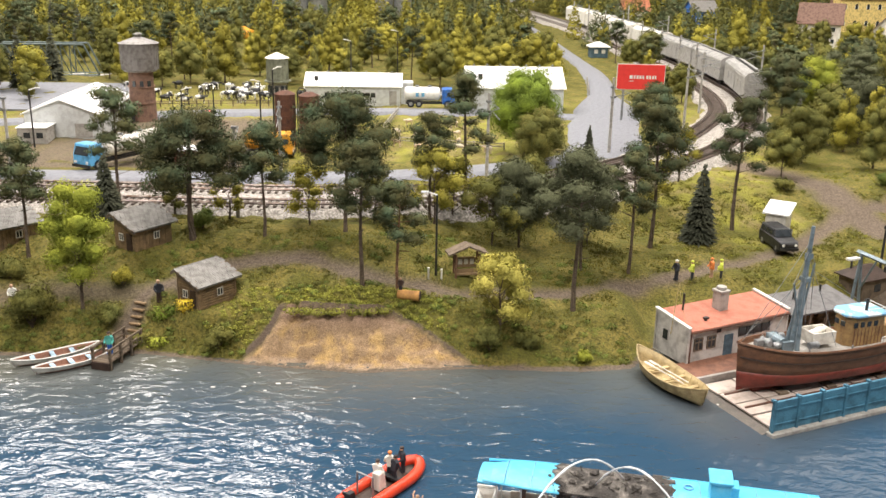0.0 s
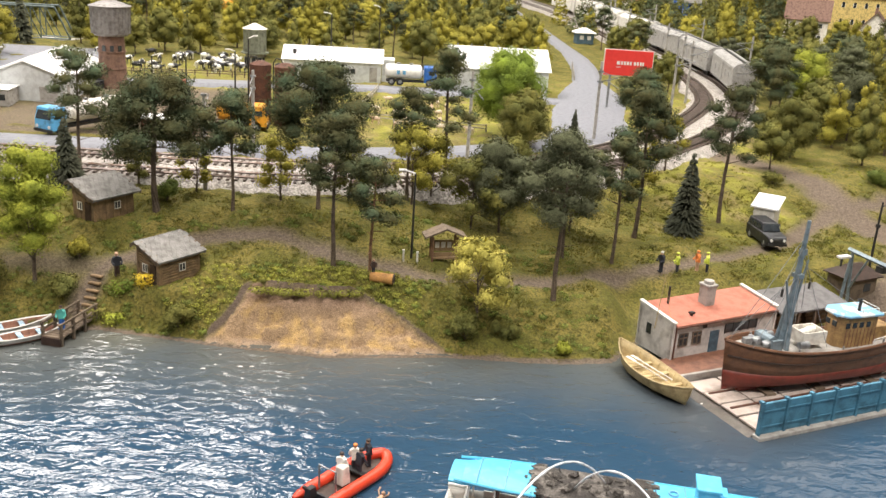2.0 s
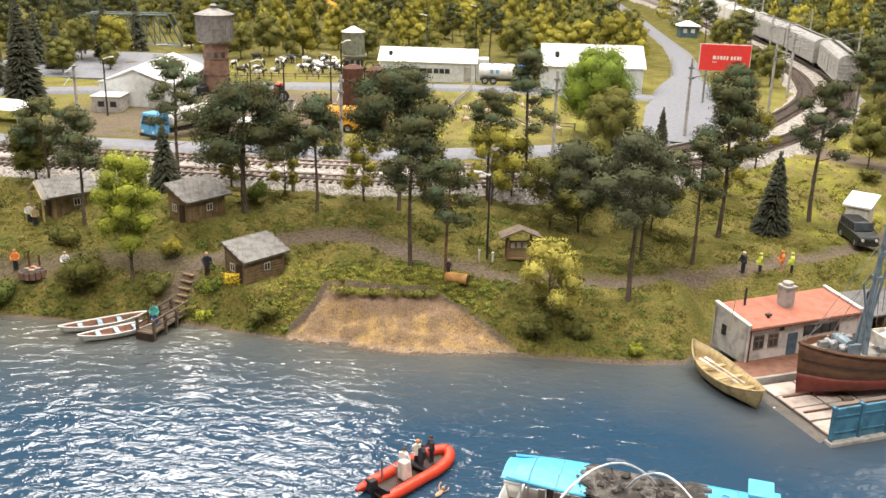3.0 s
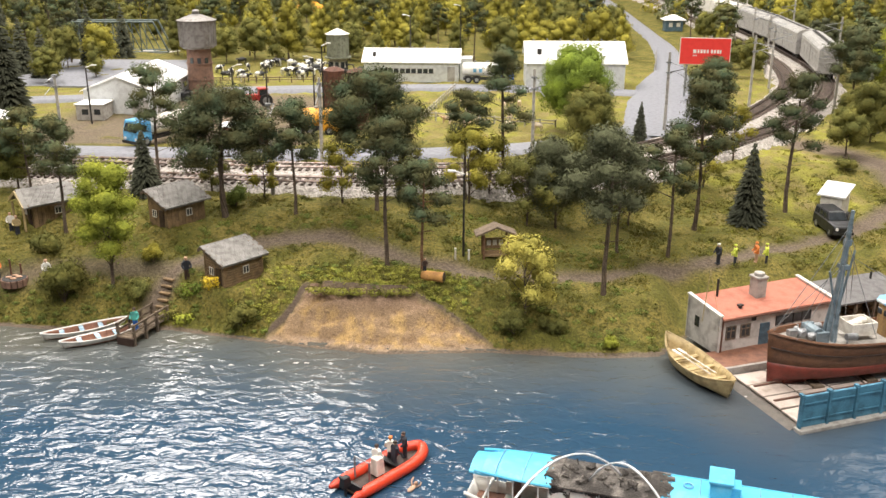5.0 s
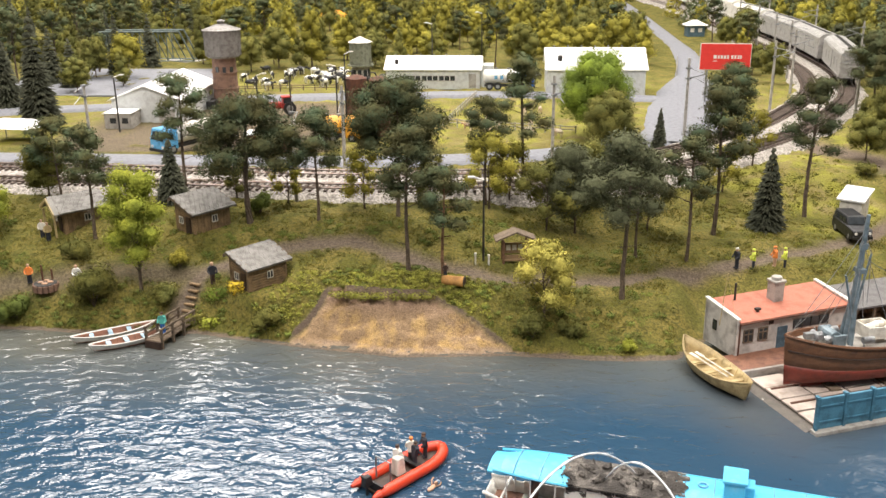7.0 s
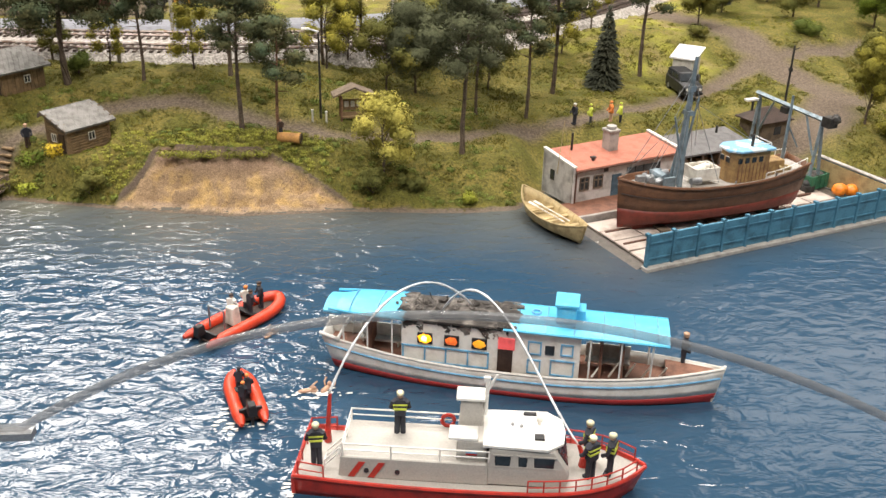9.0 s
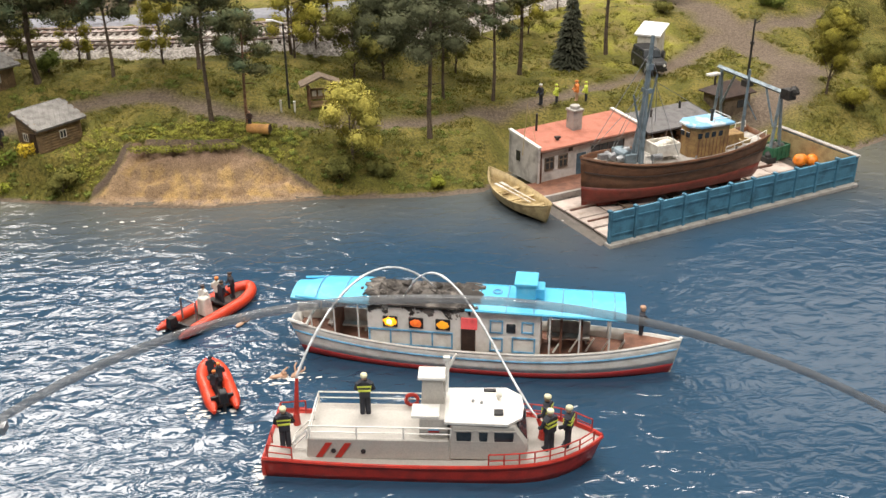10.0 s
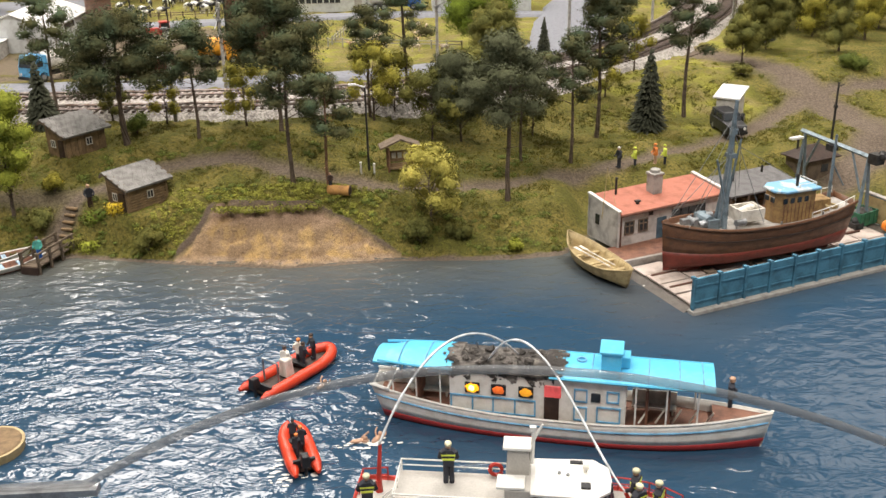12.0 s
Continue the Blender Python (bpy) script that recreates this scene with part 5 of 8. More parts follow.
# ---- huts on the bank ----
def log_hut(near, rz, base, L, W, front, back, label, logs=True, porch=False):
    """A hut whose roof falls from a ridge near its back wall to the front eave; near: its front corner on the ground."""
    c = pose(*near, base, 0, 0, rz) @ Vector((L / 2 * MM, W / 2 * MM, 0))
    at = thing("log_hut", c, rz, label, "hut", "wooden huts")

    def wall_top(y):
        return front + (back - front) * (y + W / 2) / W

    if logs:
        n = int(back / 2.2)
        for i in range(-3, n + 1):
            z = 2.2 * i
            for s in (-1, 1):
                if z < wall_top(s * W / 2):
                    simple(at, "log", "logwood", lambda b: tube(b, (-L / 2 - 1.5, s * W / 2, z), (L / 2 + 1.5, s * W / 2, z), 1.25, 1.25, 7))
                y0 = -W / 2 - 1.5 if z < front else -W / 2 + (z - front) / (back - front) * W
                if y0 < W / 2 - 2:
                    simple(at, "log", "logwood", lambda b: tube(b, (s * L / 2, y0, z + 1.1), (s * L / 2, W / 2 + 1.5, z + 1.1), 1.25, 1.25, 7))
    else:
        k, k2 = int(L / 3.2), int(W / 3.2)
        for s in (-1, 1):
            h = wall_top(s * W / 2)
            for i in range(k):
                simple(at, "plank", "logwood", lambda b: box(b, (-L / 2 + (i + .5) * L / k, s * W / 2, h / 2 - 3), (L / k - .25, 1.2 + .3 * (i % 2), h + 6)))
            for i in range(k2):
                y = -W / 2 + (i + .5) * W / k2
                h = wall_top(y)
                simple(at, "plank", "logwood", lambda b: box(b, (s * L / 2, y, h / 2 - 3), (1.2 + .3 * (i % 2), W / k2 - .25, h + 6)))
    ov = 4.5
    y_e, y_r, y_b = -W / 2 - ov, W / 2 - 1, W / 2 + ov
    z_e, z_r = wall_top(y_e) + 1, wall_top(y_r) + 1
    z_b = z_r - 3.2
    for y1, z1, rows in ((y_e, z_e, 8), (y_b, z_b, 2)):
        side = simple(at, "roof_slope", "greyroof", lambda b: loft(b, [[(x, y_r, z_r + .5), (x, y1, z1 + .5), (x, y1, z1 - .8), (x, y_r, z_r - .8)] for x in (-L / 2 - ov, L / 2 + ov)]), "weathered grey shingle roof")
        run, drop = y1 - y_r, z_r - z1
        bm = begin()
        box(bm, (0, 0, 0), (4.3, abs(run) / rows + 1.4, .4))
        first = part("shingle", bm, "greyroof", side)
        per = int((L + 2 * ov) / 4.5)
        tilt = math.degrees(math.atan2(-drop, run)) if run > 0 else math.degrees(math.atan2(drop, -run))
        random.seed(int(L) + rows)
        for r in range(rows):
            for q in range(per):
                ob = first if (r == 0 and q == 0) else new("shingle", first.data)
                ob.parent = side
                f = (r + .5) / rows
                x = -L / 2 - ov + (q + .5) * (L + 2 * ov) / per + (1.0 if r % 2 else -1.0)
                ob.matrix_basis = pose(x * MM, (y_r + run * f) * MM, (z_r - drop * f + .75 + random.uniform(0, .15)) * MM, tilt + (1.2 if run < 0 else -1.2), 0, random.uniform(-1.2, 1.2))
        for x in (-L / 2 - ov - .4, L / 2 + ov - .4):
            simple(side, "barge_board", "plankwood", lambda b: loft(b, [[(x, y, z + .8), (x + .8, y, z + .8), (x + .8, y, z - 1.8), (x, y, z - 1.8)] for y, z in ((y_r, z_r), (y1, z1))]))
    for wx, wy, along_x in ((L * .05, -W / 2 - 1.2, True), (-L / 2 - 1.2, W * .12, False)):
        wz = front * .56
        w = simple(at, "window", "glass", lambda b: box(b, (wx, wy, wz), (5, 1, 5.5) if along_x else (1, 5, 5.5)), "small dark window")
        for d in (-2.7, 0, 2.7):
            simple(w, "window_bar", "cream", lambda b: box(b, (wx + d, wy - .6, wz) if along_x else (wx - .6, wy + d, wz), (.6, .6, 6.4) if along_x else (.6, .6, 6.4)), "pale window bar")
        for d in (-3.0, 3.0):
            simple(w, "window_bar", "cream", lambda b: box(b, (wx, wy - .6, wz + d) if along_x else (wx - .6, wy, wz + d), (6, .6, .6) if along_x else (.6, 6, .6)))
    simple(at, "door", "rubrail", lambda b: box(b, (-L / 2 - 1.2, -W * .24, front * .36), (1.2, 6.5, front * .8)), "dark plank door")
    if porch:
        for y in (-W / 2 - 2, W / 2):
            simple(at, "porch_post", "yellowwood", lambda b: box(b, (-L / 2 - 9, y, front / 2 - 2), (1.6, 1.6, front + 4)), "pale porch post")
        simple(at, "fascia_board", "yellowwood", lambda b: loft(b, [[(-L / 2 - 10.5, y, z + 1), (-L / 2 - 9.3, y, z + 1), (-L / 2 - 9.3, y, z - 2), (-L / 2 - 10.5, y, z - 2)] for y, z in ((y_e, z_e), (0, back + 3), (y_b, front + 1))]), "pale fascia board")
        simple(at, "porch_roof", "greyroof", lambda b: loft(b, [[(x, y_e, z_e), (x, 0, back + 3), (x, y_b, front + 1), (x, y_b, front), (x, 0, back + 2), (x, y_e, z_e - 1)] for x in (-L / 2 - 9.2, -L / 2 - 4.6)]), "grey porch roof")
    return at


log_hut((-.138, .718), 50, .0275, 36, 24, 21, 30, "small brown log hut with a grey shingle roof")
log_hut((-.2035, .789), 52, .0540, 38, 27, 20, 30, "brown plank hut with a grey shingle roof", False)
log_hut((-.325, .798), 44, .0535, 38, 25, 18, 26, "brown plank hut with a pale open porch", False, True)


def shelter():
    at = thing("picnic_shelter", (.078, .756, height(.078, .756)), 8, "small brown timber information shelter with a shingle roof", "shelter")
    for x in (-10, 10):
        for y in (-4, 4):
            simple(at, "post", "pinebark", lambda b: tube(b, (x, y, -4), (x, y, 22), 1.0, 1.0, 7), "round timber post")
    for s in (-1, 1):
        simple(at, "roof_slope", "plankwood", lambda b: loft(b, [[(0, -8, 30), (0, 8, 30), (0, 8, 28.6), (0, -8, 28.6)], [(s * 17, -8, 23), (s * 17, 8, 23), (s * 17, 8, 21.6), (s * 17, -8, 21.6)]]), "brown shingle roof")
    simple(at, "board", "logwood", lambda b: [box(b, (0, 3, 13), (18, 1, 9)), box(b, (0, -2, 4), (20, 3, 1.4)), box(b, (0, 2, 4.5), (20, 1, 5))] and None, "brown notice board and bench")
    for x in (-5, 0, 5):
        simple(at, "notice", "cream", lambda b: box(b, (x, 2.3, 13.5), (3.4, .3, 4.6)), "pale notice")


shelter()


def jetty():
    at = thing("jetty", (-.197, .688, 0), 72, "dark timber jetty with side rails on the water", "jetty")
    for i in range(13):
        simple(at, "plank", "plankwood", lambda b: box(b, (-20 + i * 3.5, 0, 6), (3.1, 15, 1.2)), bevel=.15)
    for s in (-1, 1):
        for i in range(4):
            simple(at, "post", "plankwood", lambda b: box(b, (-20 + i * 14, s * 7.4, 5), (1.8, 1.8, 24)), "dark post")
        simple(at, "handrail", "plankwood", lambda b: [box(b, (1, s * 7.4, z), (46, 1.2, 1.4)) for z in (11, 16)] and None, "dark rail")
    simple(at, "fascia", "rubrail", lambda b: box(b, (-22, 0, 3), (1.2, 15, 6)))


jetty()

for i in range(6):
    y = .712 + i * .0045
    st = thing("step", (-.192 + i * .0006, y, height(-.19, y) + .001), 70, "worn timber step in the bank", "step", "bank steps", kind="structure")
    simple(st, "tread", "logwood", lambda b: box(b, (0, 0, -.6), (3.2, 10, 1.6)), bevel=.3)


def guard():
    """Arched top edge of a clear acrylic guard standing in the water; no sheet is built."""
    at = thing("acrylic_guard", (0, .30, 0), 0, "grey arched edge of a clear acrylic guard, its sheet left out", "guard")
    top = [(x, 68.5) for x in (-900, -300, -44)]
    for i in range(1, 33):
        x = -44 + i * (470 / 32)
        d = x - 92
        z = 110.5 - d * d / (440 if d < 0 else 720)
        if z < 1:
            break
        top.append((x, z))
    bm = begin()
    pipe(bm, [(x, 0, z) for x, z in top], 1.45, 6, 1.25)
    m = bpy.data.materials.new("acrylic_edge")
    m.use_nodes = True
    n, k = m.node_tree.nodes, m.node_tree.links
    bs = n["Principled BSDF"]
    bs.inputs["Base Color"].default_value = (.20, .21, .22, 1)
    bs.inputs["Roughness"].default_value = .15
    bs.inputs["Alpha"].default_value = .5
    part("edge", bm, m, at, "grey polished edge", smooth_on=True)
    # Steel-coloured bar added in place of a second clear pane's edge.
    bm = begin()
    box(bm, (-470, 0, 66), (860, 5, 3))
    part("pane_edge_bar", bm, "steel", at, "grey steel-coloured bar standing for a second clear pane's edge")


guard()


# ---- trees ----
def leaf_cloud(clumps, bit, density, seed, flat=.75):
    """Points for many small foam flakes round clumps (centre, radii); all in millimetres."""
    rng = np.random.default_rng(seed)
    vs, fs, ns, base = [], [], [], 0
    for c, r in clumps:
        r = np.array(r, float)
        area_mm = 4 * math.pi * (r[0] * r[1] + r[0] * r[2] + r[1] * r[2]) / 3
        n = max(24, int(area_mm / (bit * bit) * density))
        d = rng.normal(size=(n, 3))
        d /= np.linalg.norm(d, axis=1)[:, None]
        lump = 1 + .22 * np.sin(d[:, :1] * 5 + seed) * np.cos(d[:, 1:2] * 4.3 + seed * 2) + .12 * np.sin(d[:, 2:] * 9 + seed)
        p = np.array(c) + d * r * lump * (.72 + .36 * rng.random((n, 1)))
        u = rng.normal(size=(n, 3))
        v = rng.normal(size=(n, 3))
        # flakes lie mostly along the clump's skin
        u -= d * (u * d).sum(1)[:, None] * .75
        v -= d * (v * d).sum(1)[:, None] * .75
        u /= np.linalg.norm(u, axis=1)[:, None]
        v /= np.linalg.norm(v, axis=1)[:, None]
        s = bit * (.6 + .9 * rng.random((n, 1)))
        bend = d / r
        bend /= np.linalg.norm(bend, axis=1)[:, None]
        flake = np.cross(u, v)
        turn = np.sign((flake * bend).sum(1))[:, None]
        u *= turn
        flake *= turn / np.linalg.norm(flake, axis=1)[:, None]
        soft = bend * .50 + flake * .34 + np.array((0, 0, .24))
        ns.append(np.repeat(soft / np.linalg.norm(soft, axis=1)[:, None], 3, 0))
        tri = np.stack([p - u * s * .6 - v * s * .4, p + u * s * .6 - v * s * .35, p + v * s * .75], 1).reshape(-1, 3)
        vs.append(tri)
        fs.append(np.arange(n * 3).reshape(-1, 3) + base)
        base += n * 3
    return np.concatenate(vs), np.concatenate(fs), np.concatenate(ns)


def ball_core(clumps, k=.72):
    """Rough inner bodies, so that no light leaks through the crown."""
    bm = begin()
    for i, (c, r) in enumerate(clumps):
        blob(bm, c, [q * k for q in r], i * 1.7, .5, 1)
    vs = np.array([v.co[:] for v in bm.verts])
    bm.verts.index_update()
    bm.normal_update()
    ns = np.array([v.normal[:] for v in bm.verts])
    fs = np.array([[v.index for v in f.verts] for f in bm.faces])
    bm.free()
    return vs, fs, ns


def mesh_of(name, vs, fs, material, normals=None):
    """A mesh from millimetre points; normals rounds the shading of foam flakes over their clump."""
    me = bpy.data.meshes.new(name)
    n = len(fs)
    me.vertices.add(len(vs))
    me.vertices.foreach_set("co", (vs * MM).ravel().astype("f"))
    me.loops.add(n * 3)
    me.loops.foreach_set("vertex_index", fs.ravel().astype("i"))
    me.polygons.add(n)
    me.polygons.foreach_set("loop_start", np.arange(0, n * 3, 3, dtype="i"))
    me.update(calc_edges=True)
    me.materials.append(M[material])
    if normals is not None:
        me.attributes.new("custom_normal", "FLOAT_VECTOR", "POINT").data.foreach_set("vector", normals.ravel().astype("f"))
    return me


def crown_mesh(clumps, bit, density, seed, material, core=.72):
    v1, f1, n1 = leaf_cloud(clumps, bit, density, seed)
    if core:
        v2, f2, n2 = ball_core(clumps, core)
        v1, f1, n1 = np.concatenate([v1, v2]), np.concatenate([f1, f2 + len(v1)]), np.concatenate([n1, n2])
    return mesh_of("crown", v1, f1, material, n1)


def tree_form(kind, H, W, rng):
    """Clumps, trunk line and limbs for one tree of height H and crown width W."""
    clumps, limbs = [], []
    R = W / 2
    lean = Vector((rng.uniform(-.05, .05), rng.uniform(-.05, .05), 1))
    if kind == "pine":
        low = .52
        n = max(9, int(8 + W / 9))
        for i in range(n):
            f = low + (1 - low) * (i + .6) / n
            a = i * 2.4 + rng.uniform(-.5, .5)
            spread = R * (.80 if f < .88 else .35) * rng.uniform(.55, 1.0)
            c = Vector((math.cos(a) * spread, math.sin(a) * spread, H * f - R * .15)) + lean * 0
            r = R * rng.uniform(.30, .47)
            clumps.append((tuple(c), (r, r * rng.uniform(.8, 1.1), r * rng.uniform(.48, .7))))
            limbs.append((H * (f - .10), tuple(c)))
        clumps.append(((0, 0, H - R * .3), (R * .42, R * .42, R * .33)))
    elif kind == "round":
        n = max(9, int(8 + W / 9))
        for i in range(n):
            f = (i + .5) / n
            z = .30 + .62 * f
            wide = math.sin(math.pi * (.18 + .72 * f)) ** .8
            a = i * 2.4 + rng.uniform(-.4, .4)
            c = (math.cos(a) * R * .62 * wide, math.sin(a) * R * .62 * wide, H * z)
            r = R * rng.uniform(.34, .50)
            clumps.append((c, (r, r, r * rng.uniform(.75, 1.0))))
            limbs.append((H * max(.15, z - .28), c))
        clumps.append(((0, 0, H * .6), (R * .5, R * .5, H * .24)))
    elif kind == "sparse":
        n = max(9, int(W / 5))
        for i in range(n):
            f = (i + .5) / n
            z = .28 + .66 * f
            wide = math.sin(math.pi * (.2 + .7 * f))
            a = i * 2.4 + rng.uniform(-.6, .6)
            s = rng.uniform(.45, .85)
            c = (math.cos(a) * R * s * wide, math.sin(a) * R * s * wide, H * z)
            r = R * rng.uniform(.24, .40)
            clumps.append((c, (r, r, r * .85)))
            limbs.append((H * max(.12, z - .25), c))
    elif kind == "column":
        n = max(8, int(H / 10))
        for i in range(n):
            f = (i + .5) / n
            wide = (1 - f) ** .6 * .8 + .16
            a = i * 2.4 + rng.uniform(-.5, .5)
            c = (math.cos(a) * R * .45 * wide, math.sin(a) * R * .45 * wide, H * (.16 + .8 * f))
            r = R * wide * rng.uniform(.5, .75)
            clumps.append((c, (r, r, min(r * 1.2, H * .12) + 2)))
            limbs.append((H * (.1 + .7 * f), c))
    elif kind == "bush":
        n = max(5, int(W / 7))
        for i in range(n):
            a = i * 2.4
            s = R * .55 * math.sqrt((i + .3) / n)
            r = R * rng.uniform(.34, .5)
            clumps.append(((math.cos(a) * s, math.sin(a) * s, H * rng.uniform(.3, .62)), (r, r, min(r, H * .42))))
            limbs.append((0, clumps[-1][0]))
    return clumps, limbs


def spruce_mesh(H, W, seed, tiers, per):
    """Whorls of drooping bristles on a cone."""
    rng = np.random.default_rng(seed)
    vs, fs, b = [], [], 0
    for t in range(tiers):
        f = t / tiers
        z = H * (.05 + .93 * (int(f * 15) + .35 * (f * 15 % 1)) / 15)
        r = W / 2 * (1 - f) ** .85 + W * .03
        m = max(7, int(per * (1 - f * .7)))
        for i in range(m):
            a = rng.random() * 6.283
            rr = r * rng.uniform(.45, 1.2)
            tip = np.array([math.cos(a) * rr, math.sin(a) * rr, z + rng.normal(0, 1.2) - rr * rng.uniform(.05, .38)])
            root = np.array([math.cos(a) * r * .08, math.sin(a) * r * .08, z + r * .12])
            side = np.array([-math.sin(a), math.cos(a), 0]) * (.45 + rr * (.055 if per > 40 else .13))
            mid = root * .4 + tip * .6
            vs += [root, mid + side + [0, 0, -1], tip, mid - side + [0, 0, -1], mid + [0, 0, 1.4]]
            fs += [[b, b + 1, b + 4], [b + 1, b + 2, b + 4], [b + 2, b + 3, b + 4], [b + 3, b, b + 4]]
            b += 5
    return np.array(vs), np.array(fs)


def make_tree(name, kind, material, H, W, seed, label, at=(0, 0, 0), bit=1.2, density=1.05, bark="bark", trunk_r=None, lean=0.0, bare=True, group=""):
    """One tree with a tapered trunk, limbs and a crown of small flakes; sizes in millimetres."""
    rng = random.Random(seed)
    root = thing(name, at, rng.uniform(0, 360), label, "bush" if kind == "bush" else "tree", group)
    tr = trunk_r or max(1.0, H * .0145)
    if kind == "spruce":
        vs, fs = spruce_mesh(H, W, seed, max(12, int(H / (2.0 if bit < 2 else 3.2))), 62 if bit < 2 else 32)
        crown = new("crown", mesh_of("crown", vs, fs, material))
        crown.parent = root
        simple(root, "trunk", bark, lambda b: tube(b, (0, 0, -4), (0, 0, H * .95), tr, .4, 6))
        return root
    clumps, limbs = tree_form(kind, H, W, rng)
    crown = new("crown", crown_mesh(clumps, bit, density, seed, material, .60 if kind in ("pine", "sparse") else .74))
    crown.parent = root
    bm = begin()
    top = H * (.93 if kind in ("pine", "column") else .6)
    if kind != "bush":
        line = [Vector((lean * (k * top) ** 1 * .3 + math.sin(k * 5 + seed) * tr * .7, math.cos(k * 4 + seed) * tr * .7, -4 + k * (top + 4))) for k in (0, .2, .4, .6, .8, 1)]
        line[0].x *= .2
        line[0].y *= .2
        pipe(bm, line, [tr * 1.35, tr, tr * .85, tr * .7, tr * .5, tr * .3], 7)
    for z, c in limbs:
        z = max(0, min(z, top * .97))
        s = Vector((0, 0, z))
        e = Vector(c)
        mid = s.lerp(e, .55) + Vector((0, 0, -abs(e.x) * .05))
        r0 = max(.35, tr * .38 * (1 - z / (H * 1.3)))
        pipe(bm, [s, mid, e], [r0, r0 * .7, r0 * .35], 5)
    if kind == "pine" and bare:
        for i in range(7):
            z = H * rng.uniform(.18, .5)
            a = rng.uniform(0, 6.28)
            L = W * rng.uniform(.08, .2)
            tube(bm, (0, 0, z), (math.cos(a) * L, math.sin(a) * L, z + rng.uniform(-1, 3)), .4, .2, 4)
    part("trunk", bm, bark, root)
    return root


# kind, flakes, x, y, height, crown width (millimetres), label, bark
NEAR_TREES = [
    ("pine", "pine", -.294, .789, 104, 52, "p"), ("pine", "pine", -.160, .815, 116, 96, "p"), ("pine", "pine", -.097, .811, 102, 58, "p"),
    ("pine", "pine", -.009, .734, 122, 56, "p"), ("pine", "pine", .020, .728, 92, 50, "p"), ("pine", "pine", -.026, .824, 128, 86, "p"),
    ("pine", "pine", .086, .896, 142, 56, "p"), ("pine", "grey_green", .165, .726, 136, 66, "g"), ("pine", "pine", .230, .806, 112, 52, "p"),
    ("pine", "pine", .265, .865, 140, 64, "p"), ("pine", "pine", .364, .916, 138, 60, "p"),
    ("round", "lime", -.233, .728, 108, 52, "l"), ("sparse", "yellowgreen", -.060, .846, 58, 48, "y"), ("sparse", "yellowgreen", .055, .853, 74, 56, "y"),
    ("sparse", "olive", .108, .837, 66, 58, "o"), ("round", "bright", .181, 1.158, 104, 90, "b"), ("round", "olive", .190, 1.095, 66, 64, "o"),
    ("round", "grey_green", .135, .850, 82, 66, "g"), ("sparse", "yellowgreen", .337, 1.023, 64, 46, "y"), ("sparse", "yellow", .100, .694, 66, 60, "e"),
    ("pine", "grey_green", .185, .800, 98, 58, "g"), ("pine", "pine", -.355, .860, 84, 50, "p"), ("round", "olive", -.376, .878, 55, 46, "o"),
    ("pine", "pine", .052, .870, 104, 46, "p"), ("round", "yellowgreen", .540, .795, 80, 44, "y"), ("sparse", "olive", -.190, .880, 40, 40, "o"),
    ("pine", "pine", -.245, .900, 118, 56, "p"), ("round", "olive", .47, 1.06, 50, 46, "o"), ("pine", "pine", .345, 1.17, 92, 66, "p"),
    ("round", "olive", .52, 1.12, 70, 60, "o"), ("column", "olive", .60, 1.10, 84, 50, "o"), ("column", "yellowgreen", .66, 1.16, 92, 46, "y"),
    ("sparse", "yellowgreen", .075, .885, 62, 52, "y"), ("sparse", "olive", .0, .862, 52, 46, "o"), ("sparse", "olive", .205, .872, 62, 54, "o"),
    ("sparse", "yellowgreen", .292, .955, 54, 46, "y"), ("round", "olive", .150, .915, 60, 52, "o"), ("sparse", "yellowgreen", -.135, .862, 44, 34, "y"),
    ("round", "olive", .72, .98, 70, 62, "o"), ("column", "olive", .80, 1.06, 90, 56, "o"), ("round", "grey_green", .66, 1.26, 88, 66, "g"), ("pine", "pine", .77, 1.20, 112, 62, "p"),
    ("column", "yellowgreen", .61, 1.20, 84, 48, "y"), ("round", "olive", .86, 1.18, 80, 64, "o"), ("pine", "grey_green", .70, 1.36, 116, 64, "g"), ("round", "olive", .62, .93, 46, 50, "o"),
    ("round", "yellowgreen", .78, .93, 66, 58, "y"), ("round", "grey_green", .88, 1.0, 84, 66, "g"),
    ("round", "bright", .68, 1.06, 76, 58, "b"), ("pine", "pine", .74, 1.45, 118, 70, "p"), ("round", "lime", -.40, .79, 66, 60, "l"), ("pine", "pine", .553, 1.275, 116, 74, "p"), ("round", "olive", .52, 1.18, 48, 50, "o"), ("round", "lime", .64, 1.37, 104, 70, "l"),
]
LABELS = {"p": "tall pine with dark green foam clumps on a thin trunk", "g": "grey-green pine with loose clumps on a thin trunk", "l": "light green leafy tree on a thin trunk",
          "y": "small yellow-green leafy tree on the bank", "o": "olive green bushy tree", "b": "full bright green leafy tree", "e": "yellow-leaved bushy tree near the water"}
for i, (kind, leaf, x, y, H, W, lb) in enumerate(NEAR_TREES):
    make_tree("pine_tree" if kind == "pine" else "leafy_tree", kind, leaf, H, W, 100 + i, LABELS[lb], (x, y, height(x, y)), bark="pinebark" if kind == "pine" and i in (4,) else "bark", trunk_r=(2.8 if i == 1 else None))
for i, (x, y, H, W) in enumerate([(-.553, 1.24, 150, 56), (-.248, .867, 64, 32), (.320, .888, 82, 36), (.248, 1.091, 54, 20), (-.566, 1.283, 44, 28), (-.66, 1.36, 110, 52)]):
    make_tree("spruce_tree", "spruce", "spruce", H, W, 300 + i, "dark green conical spruce with bristle branches", (x, y, height(x, y)))
